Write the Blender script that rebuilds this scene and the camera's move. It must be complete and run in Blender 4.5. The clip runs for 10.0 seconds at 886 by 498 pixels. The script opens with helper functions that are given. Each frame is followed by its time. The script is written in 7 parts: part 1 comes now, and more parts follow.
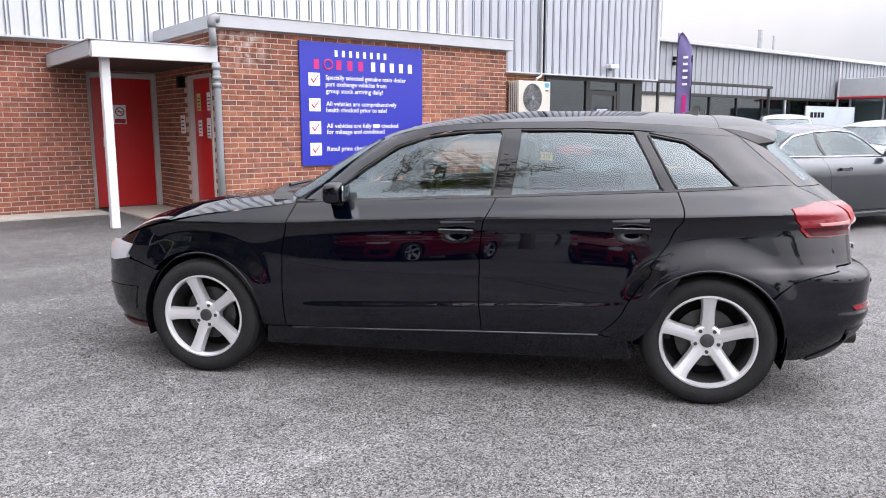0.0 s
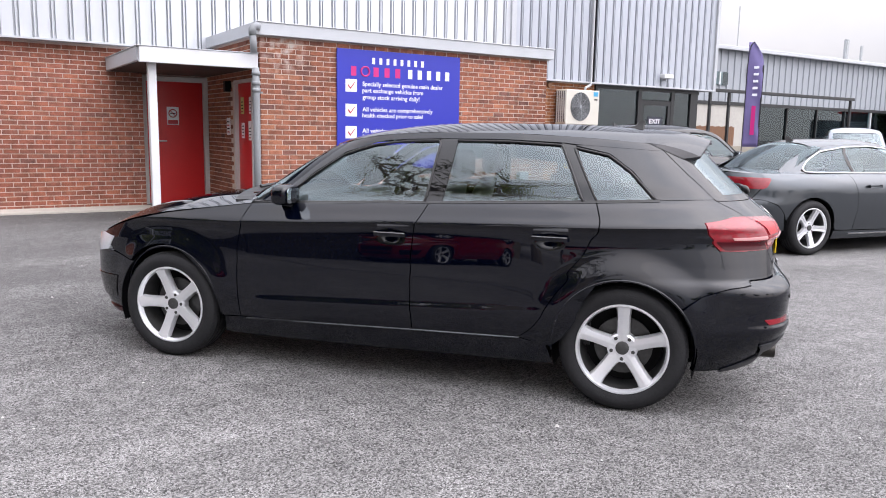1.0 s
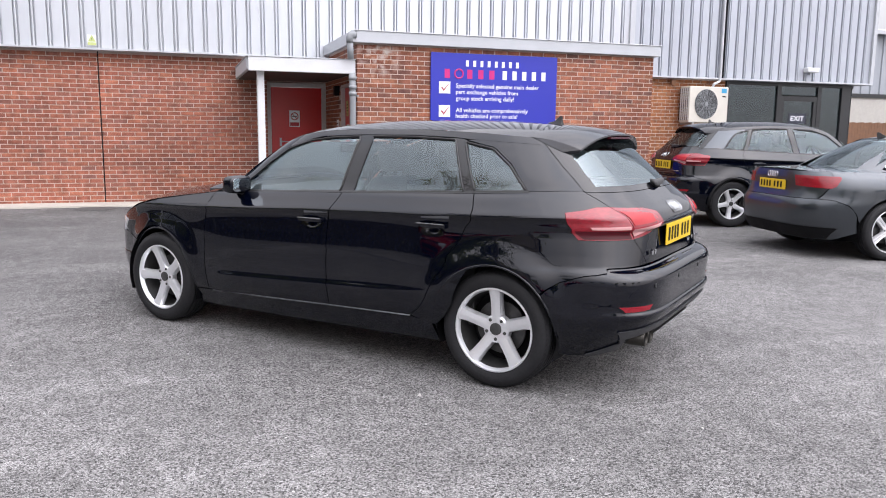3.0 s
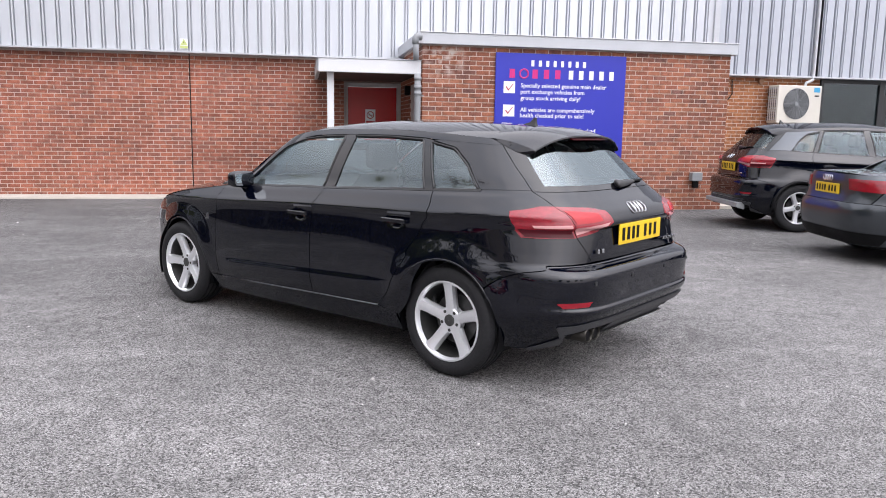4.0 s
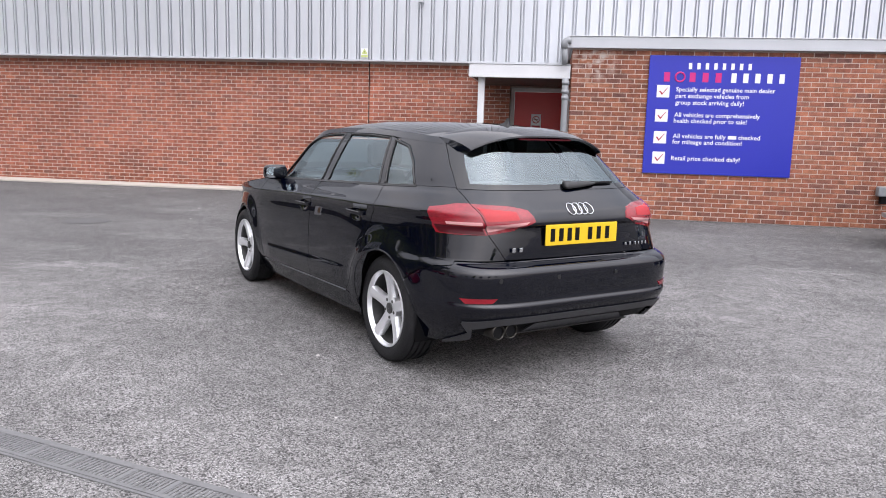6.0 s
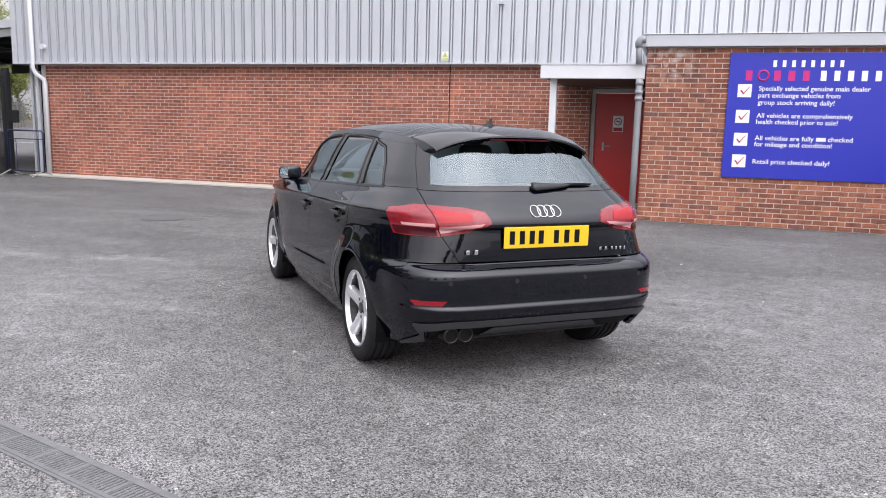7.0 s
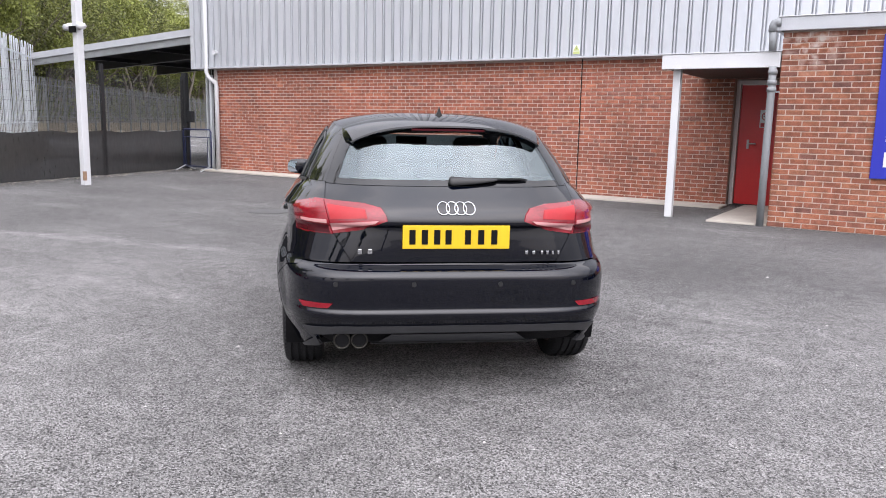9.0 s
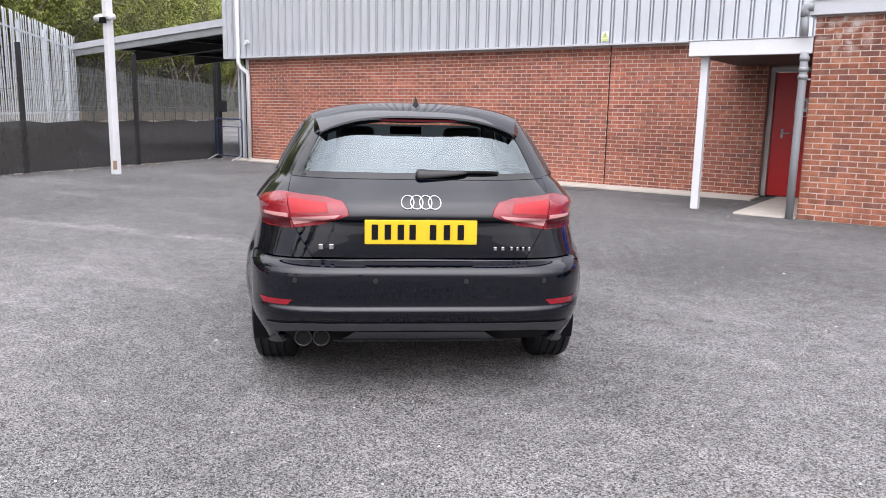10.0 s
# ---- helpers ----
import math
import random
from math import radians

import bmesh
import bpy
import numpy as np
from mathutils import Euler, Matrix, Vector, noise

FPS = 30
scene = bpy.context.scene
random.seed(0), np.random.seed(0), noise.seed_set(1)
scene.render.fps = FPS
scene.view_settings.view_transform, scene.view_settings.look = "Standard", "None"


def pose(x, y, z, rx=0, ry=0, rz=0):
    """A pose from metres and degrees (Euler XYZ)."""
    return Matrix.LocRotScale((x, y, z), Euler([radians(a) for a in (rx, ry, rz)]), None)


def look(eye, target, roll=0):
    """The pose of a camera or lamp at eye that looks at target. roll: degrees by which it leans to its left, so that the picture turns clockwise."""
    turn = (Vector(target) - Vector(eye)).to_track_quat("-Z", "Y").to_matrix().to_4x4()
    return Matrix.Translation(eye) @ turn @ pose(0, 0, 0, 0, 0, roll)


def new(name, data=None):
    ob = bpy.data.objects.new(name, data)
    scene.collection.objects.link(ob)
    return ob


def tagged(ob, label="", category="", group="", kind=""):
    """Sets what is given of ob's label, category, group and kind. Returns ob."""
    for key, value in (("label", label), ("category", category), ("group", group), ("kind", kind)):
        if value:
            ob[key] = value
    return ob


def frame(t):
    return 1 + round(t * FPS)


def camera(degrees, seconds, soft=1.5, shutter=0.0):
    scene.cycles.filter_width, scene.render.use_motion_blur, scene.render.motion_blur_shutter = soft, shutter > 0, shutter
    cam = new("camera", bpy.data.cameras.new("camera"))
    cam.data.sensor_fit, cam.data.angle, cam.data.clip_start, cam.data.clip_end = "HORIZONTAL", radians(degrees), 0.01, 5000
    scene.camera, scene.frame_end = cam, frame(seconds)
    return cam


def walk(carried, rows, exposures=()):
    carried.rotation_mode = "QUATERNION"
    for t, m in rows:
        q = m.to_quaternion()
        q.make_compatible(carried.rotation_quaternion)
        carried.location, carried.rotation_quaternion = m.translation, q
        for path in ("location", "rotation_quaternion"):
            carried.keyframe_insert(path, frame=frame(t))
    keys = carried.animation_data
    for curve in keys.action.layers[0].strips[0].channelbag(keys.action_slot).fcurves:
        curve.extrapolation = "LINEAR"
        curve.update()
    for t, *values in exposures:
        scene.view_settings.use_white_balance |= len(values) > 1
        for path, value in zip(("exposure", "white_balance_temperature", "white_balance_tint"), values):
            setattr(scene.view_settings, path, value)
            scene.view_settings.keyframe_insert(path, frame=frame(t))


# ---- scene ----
cam = camera(60.2, 10.0, soft=1.0)
PATH = [
    (0, (0.046, 0.117, 1.334), (1.268, 1.669, 1.02), -0.1),
    (0.5, (0.273, -0.117, 1.343), (1.423, 1.491, 1.038), 0.7),
    (1, (0.506, -0.491, 1.362), (1.571, 1.175, 1.06), 1.1),
    (1.5, (0.757, -0.763, 1.339), (1.726, 0.961, 1.038), 1.2),
    (2, (1.052, -1.013, 1.364), (1.917, 0.765, 1.064), 1.1),
    (2.2, (1.174, -1.112, 1.353), (1.997, 0.685, 1.052), 1.1),
    (3.3, (1.918, -1.646, 1.363), (2.476, 0.25, 1.055), 0.7),
    (3.5, (2.061, -1.72, 1.371), (2.562, 0.191, 1.061), 0.9),
    (4, (2.459, -1.95, 1.381), (2.817, -0.008, 1.067), 1.0),
    (4.5, (2.859, -2.054, 1.358), (3.065, -0.089, 1.046), 1.0),
    (5, (3.28, -2.108, 1.38), (3.328, -0.133, 1.072), 1.2),
    (5.5, (3.748, -2.196, 1.379), (3.639, -0.223, 1.074), 1.4),
    (5.7, (3.924, -2.221, 1.381), (3.747, -0.253, 1.072), 1.5),
    (6.8, (4.828, -2.015, 1.357), (4.314, -0.107, 1.048), 1.7),
    (7, (5.011, -1.97, 1.383), (4.433, -0.08, 1.071), 1.5),
    (7.5, (5.353, -1.777, 1.356), (4.63, 0.062, 1.045), 1.2),
    (8, (5.678, -1.545, 1.37), (4.823, 0.236, 1.058), 1.0),
    (8.5, (6.041, -1.307, 1.377), (5.079, 0.418, 1.062), 1.1),
    (9, (6.232, -1.03, 1.36), (5.187, 0.645, 1.036), 1.2),
    (9.5, (6.358, -0.799, 1.381), (5.256, 0.836, 1.044), 1.2),
    (10, (6.465, -0.709, 1.375), (5.33, 0.899, 1.021), 1.1),
]
walk(cam, [(t, look(eye, target, roll)) for t, eye, target, roll in PATH], [(0, 0.77, 6720, 17), (3.0, 0.68, 6720, 17), (5, 0.57, 6720, 17), (7.5, 0.51, 6720, 17), (10, 0.66, 6720, 17)])

# ---- world, sun ----
world = bpy.data.worlds.new("overcast_sky")
scene.world = world
world.use_nodes = True
wn, wl = world.node_tree.nodes, world.node_tree.links
wn.clear()
SUN_EL, SUN_ROT = 45.0, 144.0
sky = wn.new("ShaderNodeTexSky")
sky.sky_type, sky.sun_disc = "NISHITA", False
sky.sun_elevation, sky.sun_rotation = radians(SUN_EL), radians(SUN_ROT)
sky_soft = wn.new("ShaderNodeHueSaturation")
sky_soft.inputs["Saturation"].default_value = 0.35
sky_soft.inputs["Value"].default_value = 0.10
wco = wn.new("ShaderNodeTexCoord")
cloud = wn.new("ShaderNodeTexNoise")
cloud.inputs["Scale"].default_value = 2.6
cloud.inputs["Detail"].default_value = 6.0
cloud_ramp = wn.new("ShaderNodeValToRGB")
cloud_ramp.color_ramp.elements[0].position = 0.30
cloud_ramp.color_ramp.elements[0].color = (0.62, 0.69, 0.78, 1)
cloud_ramp.color_ramp.elements[1].position = 0.70
cloud_ramp.color_ramp.elements[1].color = (0.98, 1.0, 1.04, 1)
wmix = wn.new("ShaderNodeMix")
wmix.data_type = "RGBA"
wmix.inputs[0].default_value = 0.85
wback = wn.new("ShaderNodeBackground")
wback.inputs["Strength"].default_value = 0.95
wout = wn.new("ShaderNodeOutputWorld")
wl.new(sky.outputs["Color"], sky_soft.inputs["Color"])
wl.new(wco.outputs["Generated"], cloud.inputs["Vector"])
wl.new(cloud.outputs["Fac"], cloud_ramp.inputs["Fac"])
wl.new(sky_soft.outputs["Color"], wmix.inputs[6])
wl.new(cloud_ramp.outputs["Color"], wmix.inputs[7])
# an overcast dome is about three times as bright overhead as at the horizon
sep = wn.new("ShaderNodeSeparateXYZ")
grad = wn.new("ShaderNodeMapRange")
grad.inputs["From Min"].default_value, grad.inputs["From Max"].default_value = 0.0, 1.0
grad.inputs["To Min"].default_value, grad.inputs["To Max"].default_value = 0.46, 2.9
dome = wn.new("ShaderNodeVectorMath")
dome.operation = "SCALE"
wl.new(wco.outputs["Generated"], sep.inputs["Vector"])
wl.new(sep.outputs["Z"], grad.inputs["Value"])
wl.new(wmix.outputs[2], dome.inputs[0])
wl.new(grad.outputs["Result"], dome.inputs["Scale"])
# the hidden sun brightens the cloud round it
glow_dot, glow_pow, glow_add, glow_mul = wn.new("ShaderNodeVectorMath"), wn.new("ShaderNodeMath"), wn.new("ShaderNodeMath"), wn.new("ShaderNodeVectorMath")
glow_dot.operation, glow_pow.operation, glow_add.operation, glow_mul.operation = "DOT_PRODUCT", "POWER", "MULTIPLY_ADD", "SCALE"
glow_dot.inputs[1].default_value = Vector((0.42, -0.57, 0.70)).normalized()
glow_pow.use_clamp = True
glow_pow.inputs[1].default_value = 3.0
glow_add.inputs[1].default_value, glow_add.inputs[2].default_value = 1.3, 0.95
glow_max = wn.new("ShaderNodeMath")
glow_max.operation = "MAXIMUM"
glow_max.inputs[1].default_value = 0.0
wl.new(wco.outputs["Generated"], glow_dot.inputs[0])
wl.new(glow_dot.outputs["Value"], glow_max.inputs[0])
wl.new(glow_max.outputs[0], glow_pow.inputs[0])
wl.new(glow_pow.outputs[0], glow_add.inputs[0])
wl.new(dome.outputs["Vector"], glow_mul.inputs[0])
wl.new(glow_add.outputs[0], glow_mul.inputs["Scale"])
wl.new(glow_mul.outputs["Vector"], wback.inputs["Color"])
wl.new(wback.outputs["Background"], wout.inputs["Surface"])
sun = new("sun", bpy.data.lights.new("sun", "SUN"))
sun.data.energy, sun.data.angle, sun.data.color = 0.5, radians(110), (1.0, 0.97, 0.93)
sun.matrix_world = look((24, -28, 40), (0, 5, 0))

# ---- materials ----


# base colours below are relative to white; this brings them to true reflectance
TONE = 0.78


def mat(name, color, rough=0.5, metal=0.0, var=0.12, scale=6.0, fine=60.0, bump=0.0, bump_scale=150.0, coat=0.0, spec=0.5, rough_var=0.08, alpha=1.0, emit=0.0, stretch=None):
    """A procedural surface: base colour varied at two scales, roughness varied, fine relief."""
    m = bpy.data.materials.new(name)
    m.use_nodes = True
    n, l = m.node_tree.nodes, m.node_tree.links
    b = n["Principled BSDF"]
    geo = n.new("ShaderNodeNewGeometry")
    src = geo.outputs["Position"]
    if stretch:
        mp = n.new("ShaderNodeMapping")
        mp.inputs["Scale"].default_value = stretch
        l.new(src, mp.inputs["Vector"])
        src = mp.outputs["Vector"]
    big, small = n.new("ShaderNodeTexNoise"), n.new("ShaderNodeTexNoise")
    big.inputs["Scale"].default_value, big.inputs["Detail"].default_value = scale, 4.0
    small.inputs["Scale"].default_value, small.inputs["Detail"].default_value = fine, 3.0
    l.new(src, big.inputs["Vector"])
    l.new(src, small.inputs["Vector"])
    add = n.new("ShaderNodeMath")
    add.operation = "ADD"
    l.new(big.outputs["Fac"], add.inputs[0])
    l.new(small.outputs["Fac"], add.inputs[1])
    rng = n.new("ShaderNodeMapRange")
    rng.inputs["From Min"].default_value, rng.inputs["From Max"].default_value = 0.6, 1.4
    rng.inputs["To Min"].default_value, rng.inputs["To Max"].default_value = 1 - var, 1 + var
    l.new(add.outputs[0], rng.inputs["Value"])
    mul = n.new("ShaderNodeVectorMath")
    mul.operation = "SCALE"
    mul.inputs[0].default_value = [TONE * c for c in color]
    l.new(rng.outputs["Result"], mul.inputs["Scale"])
    l.new(mul.outputs["Vector"], b.inputs["Base Color"])
    rr = n.new("ShaderNodeMapRange")
    rr.inputs["From Min"].default_value, rr.inputs["From Max"].default_value = 0.3, 0.7
    rr.inputs["To Min"].default_value, rr.inputs["To Max"].default_value = max(0.0, rough - rough_var * rough), min(1.0, rough + rough_var * rough)
    l.new(big.outputs["Fac"], rr.inputs["Value"])
    l.new(rr.outputs["Result"], b.inputs["Roughness"])
    b.inputs["Metallic"].default_value = metal
    b.inputs["Specular IOR Level"].default_value = spec
    b.inputs["Coat Weight"].default_value = coat
    b.inputs["Coat Roughness"].default_value = 0.02
    b.inputs["Alpha"].default_value = alpha
    if emit:
        b.inputs["Emission Color"].default_value = (*color, 1)
        b.inputs["Emission Strength"].default_value = emit
    if bump:
        bt, bn = n.new("ShaderNodeTexNoise"), n.new("ShaderNodeBump")
        bt.inputs["Scale"].default_value, bt.inputs["Detail"].default_value = bump_scale, 4.0
        bn.inputs["Strength"].default_value, bn.inputs["Distance"].default_value = bump, 0.01
        l.new(src, bt.inputs["Vector"])
        l.new(bt.outputs["Fac"], bn.inputs["Height"])
        l.new(bn.outputs["Normal"], b.inputs["Normal"])
    return m


def asphalt_mat():
    m = bpy.data.materials.new("asphalt")
    m.use_nodes = True
    n, l = m.node_tree.nodes, m.node_tree.links
    b = n["Principled BSDF"]
    pos = n.new("ShaderNodeNewGeometry").outputs["Position"]

    def tex(kind, scale, detail=3.0):
        t = n.new(kind)
        t.inputs["Scale"].default_value = scale
        if kind == "ShaderNodeTexNoise":
            t.inputs["Detail"].default_value = detail
        l.new(pos, t.inputs["Vector"])
        return t

    def ramp(sock, p0, c0, p1, c1):
        r = n.new("ShaderNodeValToRGB")
        e = r.color_ramp.elements
        e[0].position, e[0].color, e[1].position, e[1].color = p0, (c0, c0, c0, 1), p1, (c1, c1, c1, 1)
        l.new(sock, r.inputs["Fac"])
        return r.outputs["Color"]

    def times(a, c):
        x = n.new("ShaderNodeMix")
        x.data_type, x.blend_type = "RGBA", "MULTIPLY"
        x.inputs[0].default_value = 1.0
        l.new(a, x.inputs[6])
        l.new(c, x.inputs[7])
        return x.outputs[2]

    stones = tex("ShaderNodeTexVoronoi", 150.0)
    tone = n.new("ShaderNodeSeparateColor")
    l.new(stones.outputs["Color"], tone.inputs["Color"])
    grain = ramp(tone.outputs["Red"], 0.05, 0.034, 1.0, 0.365)
    fine = ramp(tex("ShaderNodeTexNoise", 230.0).outputs["Fac"], 0.34, 0.37, 0.66, 1.63)
    mid = ramp(tex("ShaderNodeTexNoise", 7.0, 6.0).outputs["Fac"], 0.3, 0.80, 0.7, 1.16)
    patch = ramp(tex("ShaderNodeTexNoise", 0.55, 5.0).outputs["Fac"], 0.33, 0.76, 0.68, 1.14)
    spot = ramp(tex("ShaderNodeTexNoise", 2.3, 2.0).outputs["Fac"], 0.69, 1.0, 0.76, 0.72)
    stain = n.new("ShaderNodeTexNoise")
    stain.inputs["Scale"].default_value = 0.9
    stretch = n.new("ShaderNodeMapping")
    stretch.inputs["Scale"].default_value, stretch.inputs["Rotation"].default_value = (0.35, 1.6, 1.0), (0, 0, 0.5)
    l.new(pos, stretch.inputs["Vector"])
    l.new(stretch.outputs["Vector"], stain.inputs["Vector"])
    worn = ramp(stain.outputs["Fac"], 0.52, 1.0, 0.72, 1.28)
    xyz = n.new("ShaderNodeSeparateXYZ")
    l.new(pos, xyz.inputs["Vector"])

    def calc(op, a, c, e=None):
        q = n.new("ShaderNodeMath")
        q.operation = op
        for k, v in enumerate((a, c, e)):
            if v is None:
                continue
            if isinstance(v, (int, float)):
                q.inputs[k].default_value = v
            else:
                l.new(v, q.inputs[k])
        return q.outputs[0]

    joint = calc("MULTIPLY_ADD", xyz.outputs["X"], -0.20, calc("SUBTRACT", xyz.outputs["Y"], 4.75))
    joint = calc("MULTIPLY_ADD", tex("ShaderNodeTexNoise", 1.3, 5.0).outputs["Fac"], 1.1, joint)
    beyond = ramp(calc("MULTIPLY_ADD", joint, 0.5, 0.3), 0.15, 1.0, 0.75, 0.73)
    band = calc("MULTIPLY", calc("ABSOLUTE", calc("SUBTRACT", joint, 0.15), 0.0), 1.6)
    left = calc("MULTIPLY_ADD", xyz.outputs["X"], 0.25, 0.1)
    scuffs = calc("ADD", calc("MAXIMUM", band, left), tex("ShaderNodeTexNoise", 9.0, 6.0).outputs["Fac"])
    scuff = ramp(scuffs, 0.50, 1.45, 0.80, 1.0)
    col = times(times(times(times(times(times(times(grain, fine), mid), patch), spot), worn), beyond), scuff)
    tint = n.new("ShaderNodeMix")
    tint.data_type, tint.blend_type = "RGBA", "MULTIPLY"
    tint.inputs[0].default_value = 1.0
    tint.inputs[7].default_value = (0.78, 0.76, 0.75, 1)
    l.new(col, tint.inputs[6])
    l.new(tint.outputs[2], b.inputs["Base Color"])
    b.inputs["Roughness"].default_value = 0.82
    b.inputs["Specular IOR Level"].default_value = 0.35
    hgt = n.new("ShaderNodeMath")
    hgt.operation = "MULTIPLY_ADD"
    hgt.inputs[1].default_value = -1.0
    l.new(stones.outputs["Distance"], hgt.inputs[0])
    l.new(tone.outputs["Green"], hgt.inputs[2])
    bump = n.new("ShaderNodeBump")
    bump.inputs["Strength"].default_value, bump.inputs["Distance"].default_value = 0.8, 0.006
    l.new(hgt.outputs[0], bump.inputs["Height"])
    l.new(bump.outputs["Normal"], b.inputs["Normal"])
    return m


def brick_mat(name, island, tones):
    """Facing brick: one tone a brick, with burnt marks and a sanded face."""
    m = bpy.data.materials.new(name)
    m.use_nodes = True
    n, l = m.node_tree.nodes, m.node_tree.links
    b = n["Principled BSDF"]
    geo = n.new("ShaderNodeNewGeometry")
    rnd = geo.outputs["Random Per Island"] if island else n.new("ShaderNodeObjectInfo").outputs["Random"]
    r = n.new("ShaderNodeValToRGB")
    r.color_ramp.elements.remove(r.color_ramp.elements[1])
    for i, c in enumerate(tones):
        e = r.color_ramp.elements[0] if i == 0 else r.color_ramp.elements.new(i / (len(tones) - 1))
        e.position, e.color = i / (len(tones) - 1), (*[TONE * q for q in c], 1)
    l.new(rnd, r.inputs["Fac"])
    out = r.outputs["Color"]
    for sc, lo, hi in ((9.0, 0.72, 1.25), (70.0, 0.78, 1.2), (0.7, 0.80, 1.20)):
        t, q, x = n.new("ShaderNodeTexNoise"), n.new("ShaderNodeMapRange"), n.new("ShaderNodeVectorMath")
        t.inputs["Scale"].default_value = sc
        q.inputs["From Min"].default_value, q.inputs["From Max"].default_value = 0.3, 0.7
        q.inputs["To Min"].default_value, q.inputs["To Max"].default_value = lo, hi
        x.operation = "SCALE"
        l.new(geo.outputs["Position"], t.inputs["Vector"])
        l.new(t.outputs["Fac"], q.inputs["Value"])
        l.new(out, x.inputs[0])
        l.new(q.outputs["Result"], x.inputs["Scale"])
        out = x.outputs["Vector"]
    # white lime bloom at the top corner of the extension
    far, near, mask, bloom = n.new("ShaderNodeVectorMath"), n.new("ShaderNodeMapRange"), n.new("ShaderNodeTexNoise"), n.new("ShaderNodeMix")
    far.operation = "DISTANCE"
    far.inputs[1].default_value = (4.75, 10.7, 2.56)
    l.new(geo.outputs["Position"], far.inputs[0])
    near.inputs["From Min"].default_value, near.inputs["From Max"].default_value = 0.12, 0.48
    near.inputs["To Min"].default_value, near.inputs["To Max"].default_value = 1.0, 0.0
    l.new(far.outputs["Value"], near.inputs["Value"])
    mask.inputs["Scale"].default_value, mask.inputs["Detail"].default_value = 9.0, 5.0
    l.new(geo.outputs["Position"], mask.inputs["Vector"])
    cut, both = n.new("ShaderNodeMapRange"), n.new("ShaderNodeMath")
    cut.inputs["From Min"].default_value, cut.inputs["From Max"].default_value = 0.45, 0.68
    l.new(mask.outputs["Fac"], cut.inputs["Value"])
    both.operation = "MULTIPLY"
    l.new(near.outputs["Result"], both.inputs[0])
    l.new(cut.outputs["Result"], both.inputs[1])
    bloom.data_type = "RGBA"
    bloom.inputs[7].default_value = (0.44, 0.39, 0.36, 1)
    l.new(both.outputs[0], bloom.inputs[0])
    l.new(out, bloom.inputs[6])
    l.new(bloom.outputs[2], b.inputs["Base Color"])
    b.inputs["Roughness"].default_value = 0.9
    b.inputs["Specular IOR Level"].default_value = 0.25
    bt, bn = n.new("ShaderNodeTexNoise"), n.new("ShaderNodeBump")
    bt.inputs["Scale"].default_value = 120.0
    bn.inputs["Strength"].default_value, bn.inputs["Distance"].default_value = 0.5, 0.004
    l.new(geo.outputs["Position"], bt.inputs["Vector"])
    l.new(bt.outputs["Fac"], bn.inputs["Height"])
    l.new(bn.outputs["Normal"], b.inputs["Normal"])
    return m


def glass_mat(name, tint, rough=0.0, clear=0.75, ior=1.75):
    """Thin glazing: clear or tinted, with a mirror-like face."""
    m = bpy.data.materials.new(name)
    m.use_nodes = True
    n, l = m.node_tree.nodes, m.node_tree.links
    n.remove(n["Principled BSDF"])
    out = n["Material Output"]
    tr, gl, mx, fr = n.new("ShaderNodeBsdfTransparent"), n.new("ShaderNodeBsdfGlossy"), n.new("ShaderNodeMixShader"), n.new("ShaderNodeFresnel")
    tr.inputs["Color"].default_value = (*[clear * c for c in tint], 1)
    gl.inputs["Roughness"].default_value = rough
    gl.inputs["Color"].default_value = (0.84, 0.96, 1, 1)
    fr.inputs["IOR"].default_value = ior
    l.new(fr.outputs["Fac"], mx.inputs["Fac"])
    l.new(tr.outputs["BSDF"], mx.inputs[1])
    l.new(gl.outputs["BSDF"], mx.inputs[2])
    l.new(mx.outputs["Shader"], out.inputs["Surface"])
    return m


def leaf_mat(name, a, c):
    m = bpy.data.materials.new(name)
    m.use_nodes = True
    n, l = m.node_tree.nodes, m.node_tree.links
    b = n["Principled BSDF"]
    geo = n.new("ShaderNodeNewGeometry")
    r = n.new("ShaderNodeValToRGB")
    r.color_ramp.elements[0].color, r.color_ramp.elements[1].color = (*[TONE * q for q in a], 1), (*[TONE * q for q in c], 1)
    l.new(geo.outputs["Random Per Island"], r.inputs["Fac"])
    l.new(r.outputs["Color"], b.inputs["Base Color"])
    b.inputs["Roughness"].default_value = 0.7
    b.inputs["Transmission Weight"].default_value = 0.0
    return m


ASPHALT = asphalt_mat()
MAIN_TONES = [(0.29, 0.108, 0.078), (0.37, 0.130, 0.084), (0.32, 0.110, 0.075), (0.44, 0.160, 0.098), (0.30, 0.120, 0.088), (0.40, 0.138, 0.087), (0.25, 0.110, 0.088)]
SIGN_TONES = [(0.30, 0.110, 0.070), (0.37, 0.140, 0.082), (0.27, 0.098, 0.064), (0.41, 0.165, 0.095), (0.24, 0.100, 0.072), (0.34, 0.125, 0.075), (0.18, 0.085, 0.070)]
BRICK, BRICK_S, BRICK_J = brick_mat("brick_face", False, SIGN_TONES), brick_mat("sign_brickwork", True, SIGN_TONES), brick_mat("main_brickwork", True, MAIN_TONES)
TAN = [(0.36, 0.145, 0.065), (0.40, 0.165, 0.075), (0.33, 0.125, 0.06)]
BRICK_TAN = brick_mat("tan_brickwork", True, TAN)
MORTAR = mat("mortar", (0.60, 0.49, 0.43), 0.95, bump=0.4, bump_scale=200)
CLAD = mat("light_cladding", (0.60, 0.625, 0.665), 0.34, metal=0.22, var=0.06, scale=0.6, fine=9, stretch=(1, 1, 0.15))
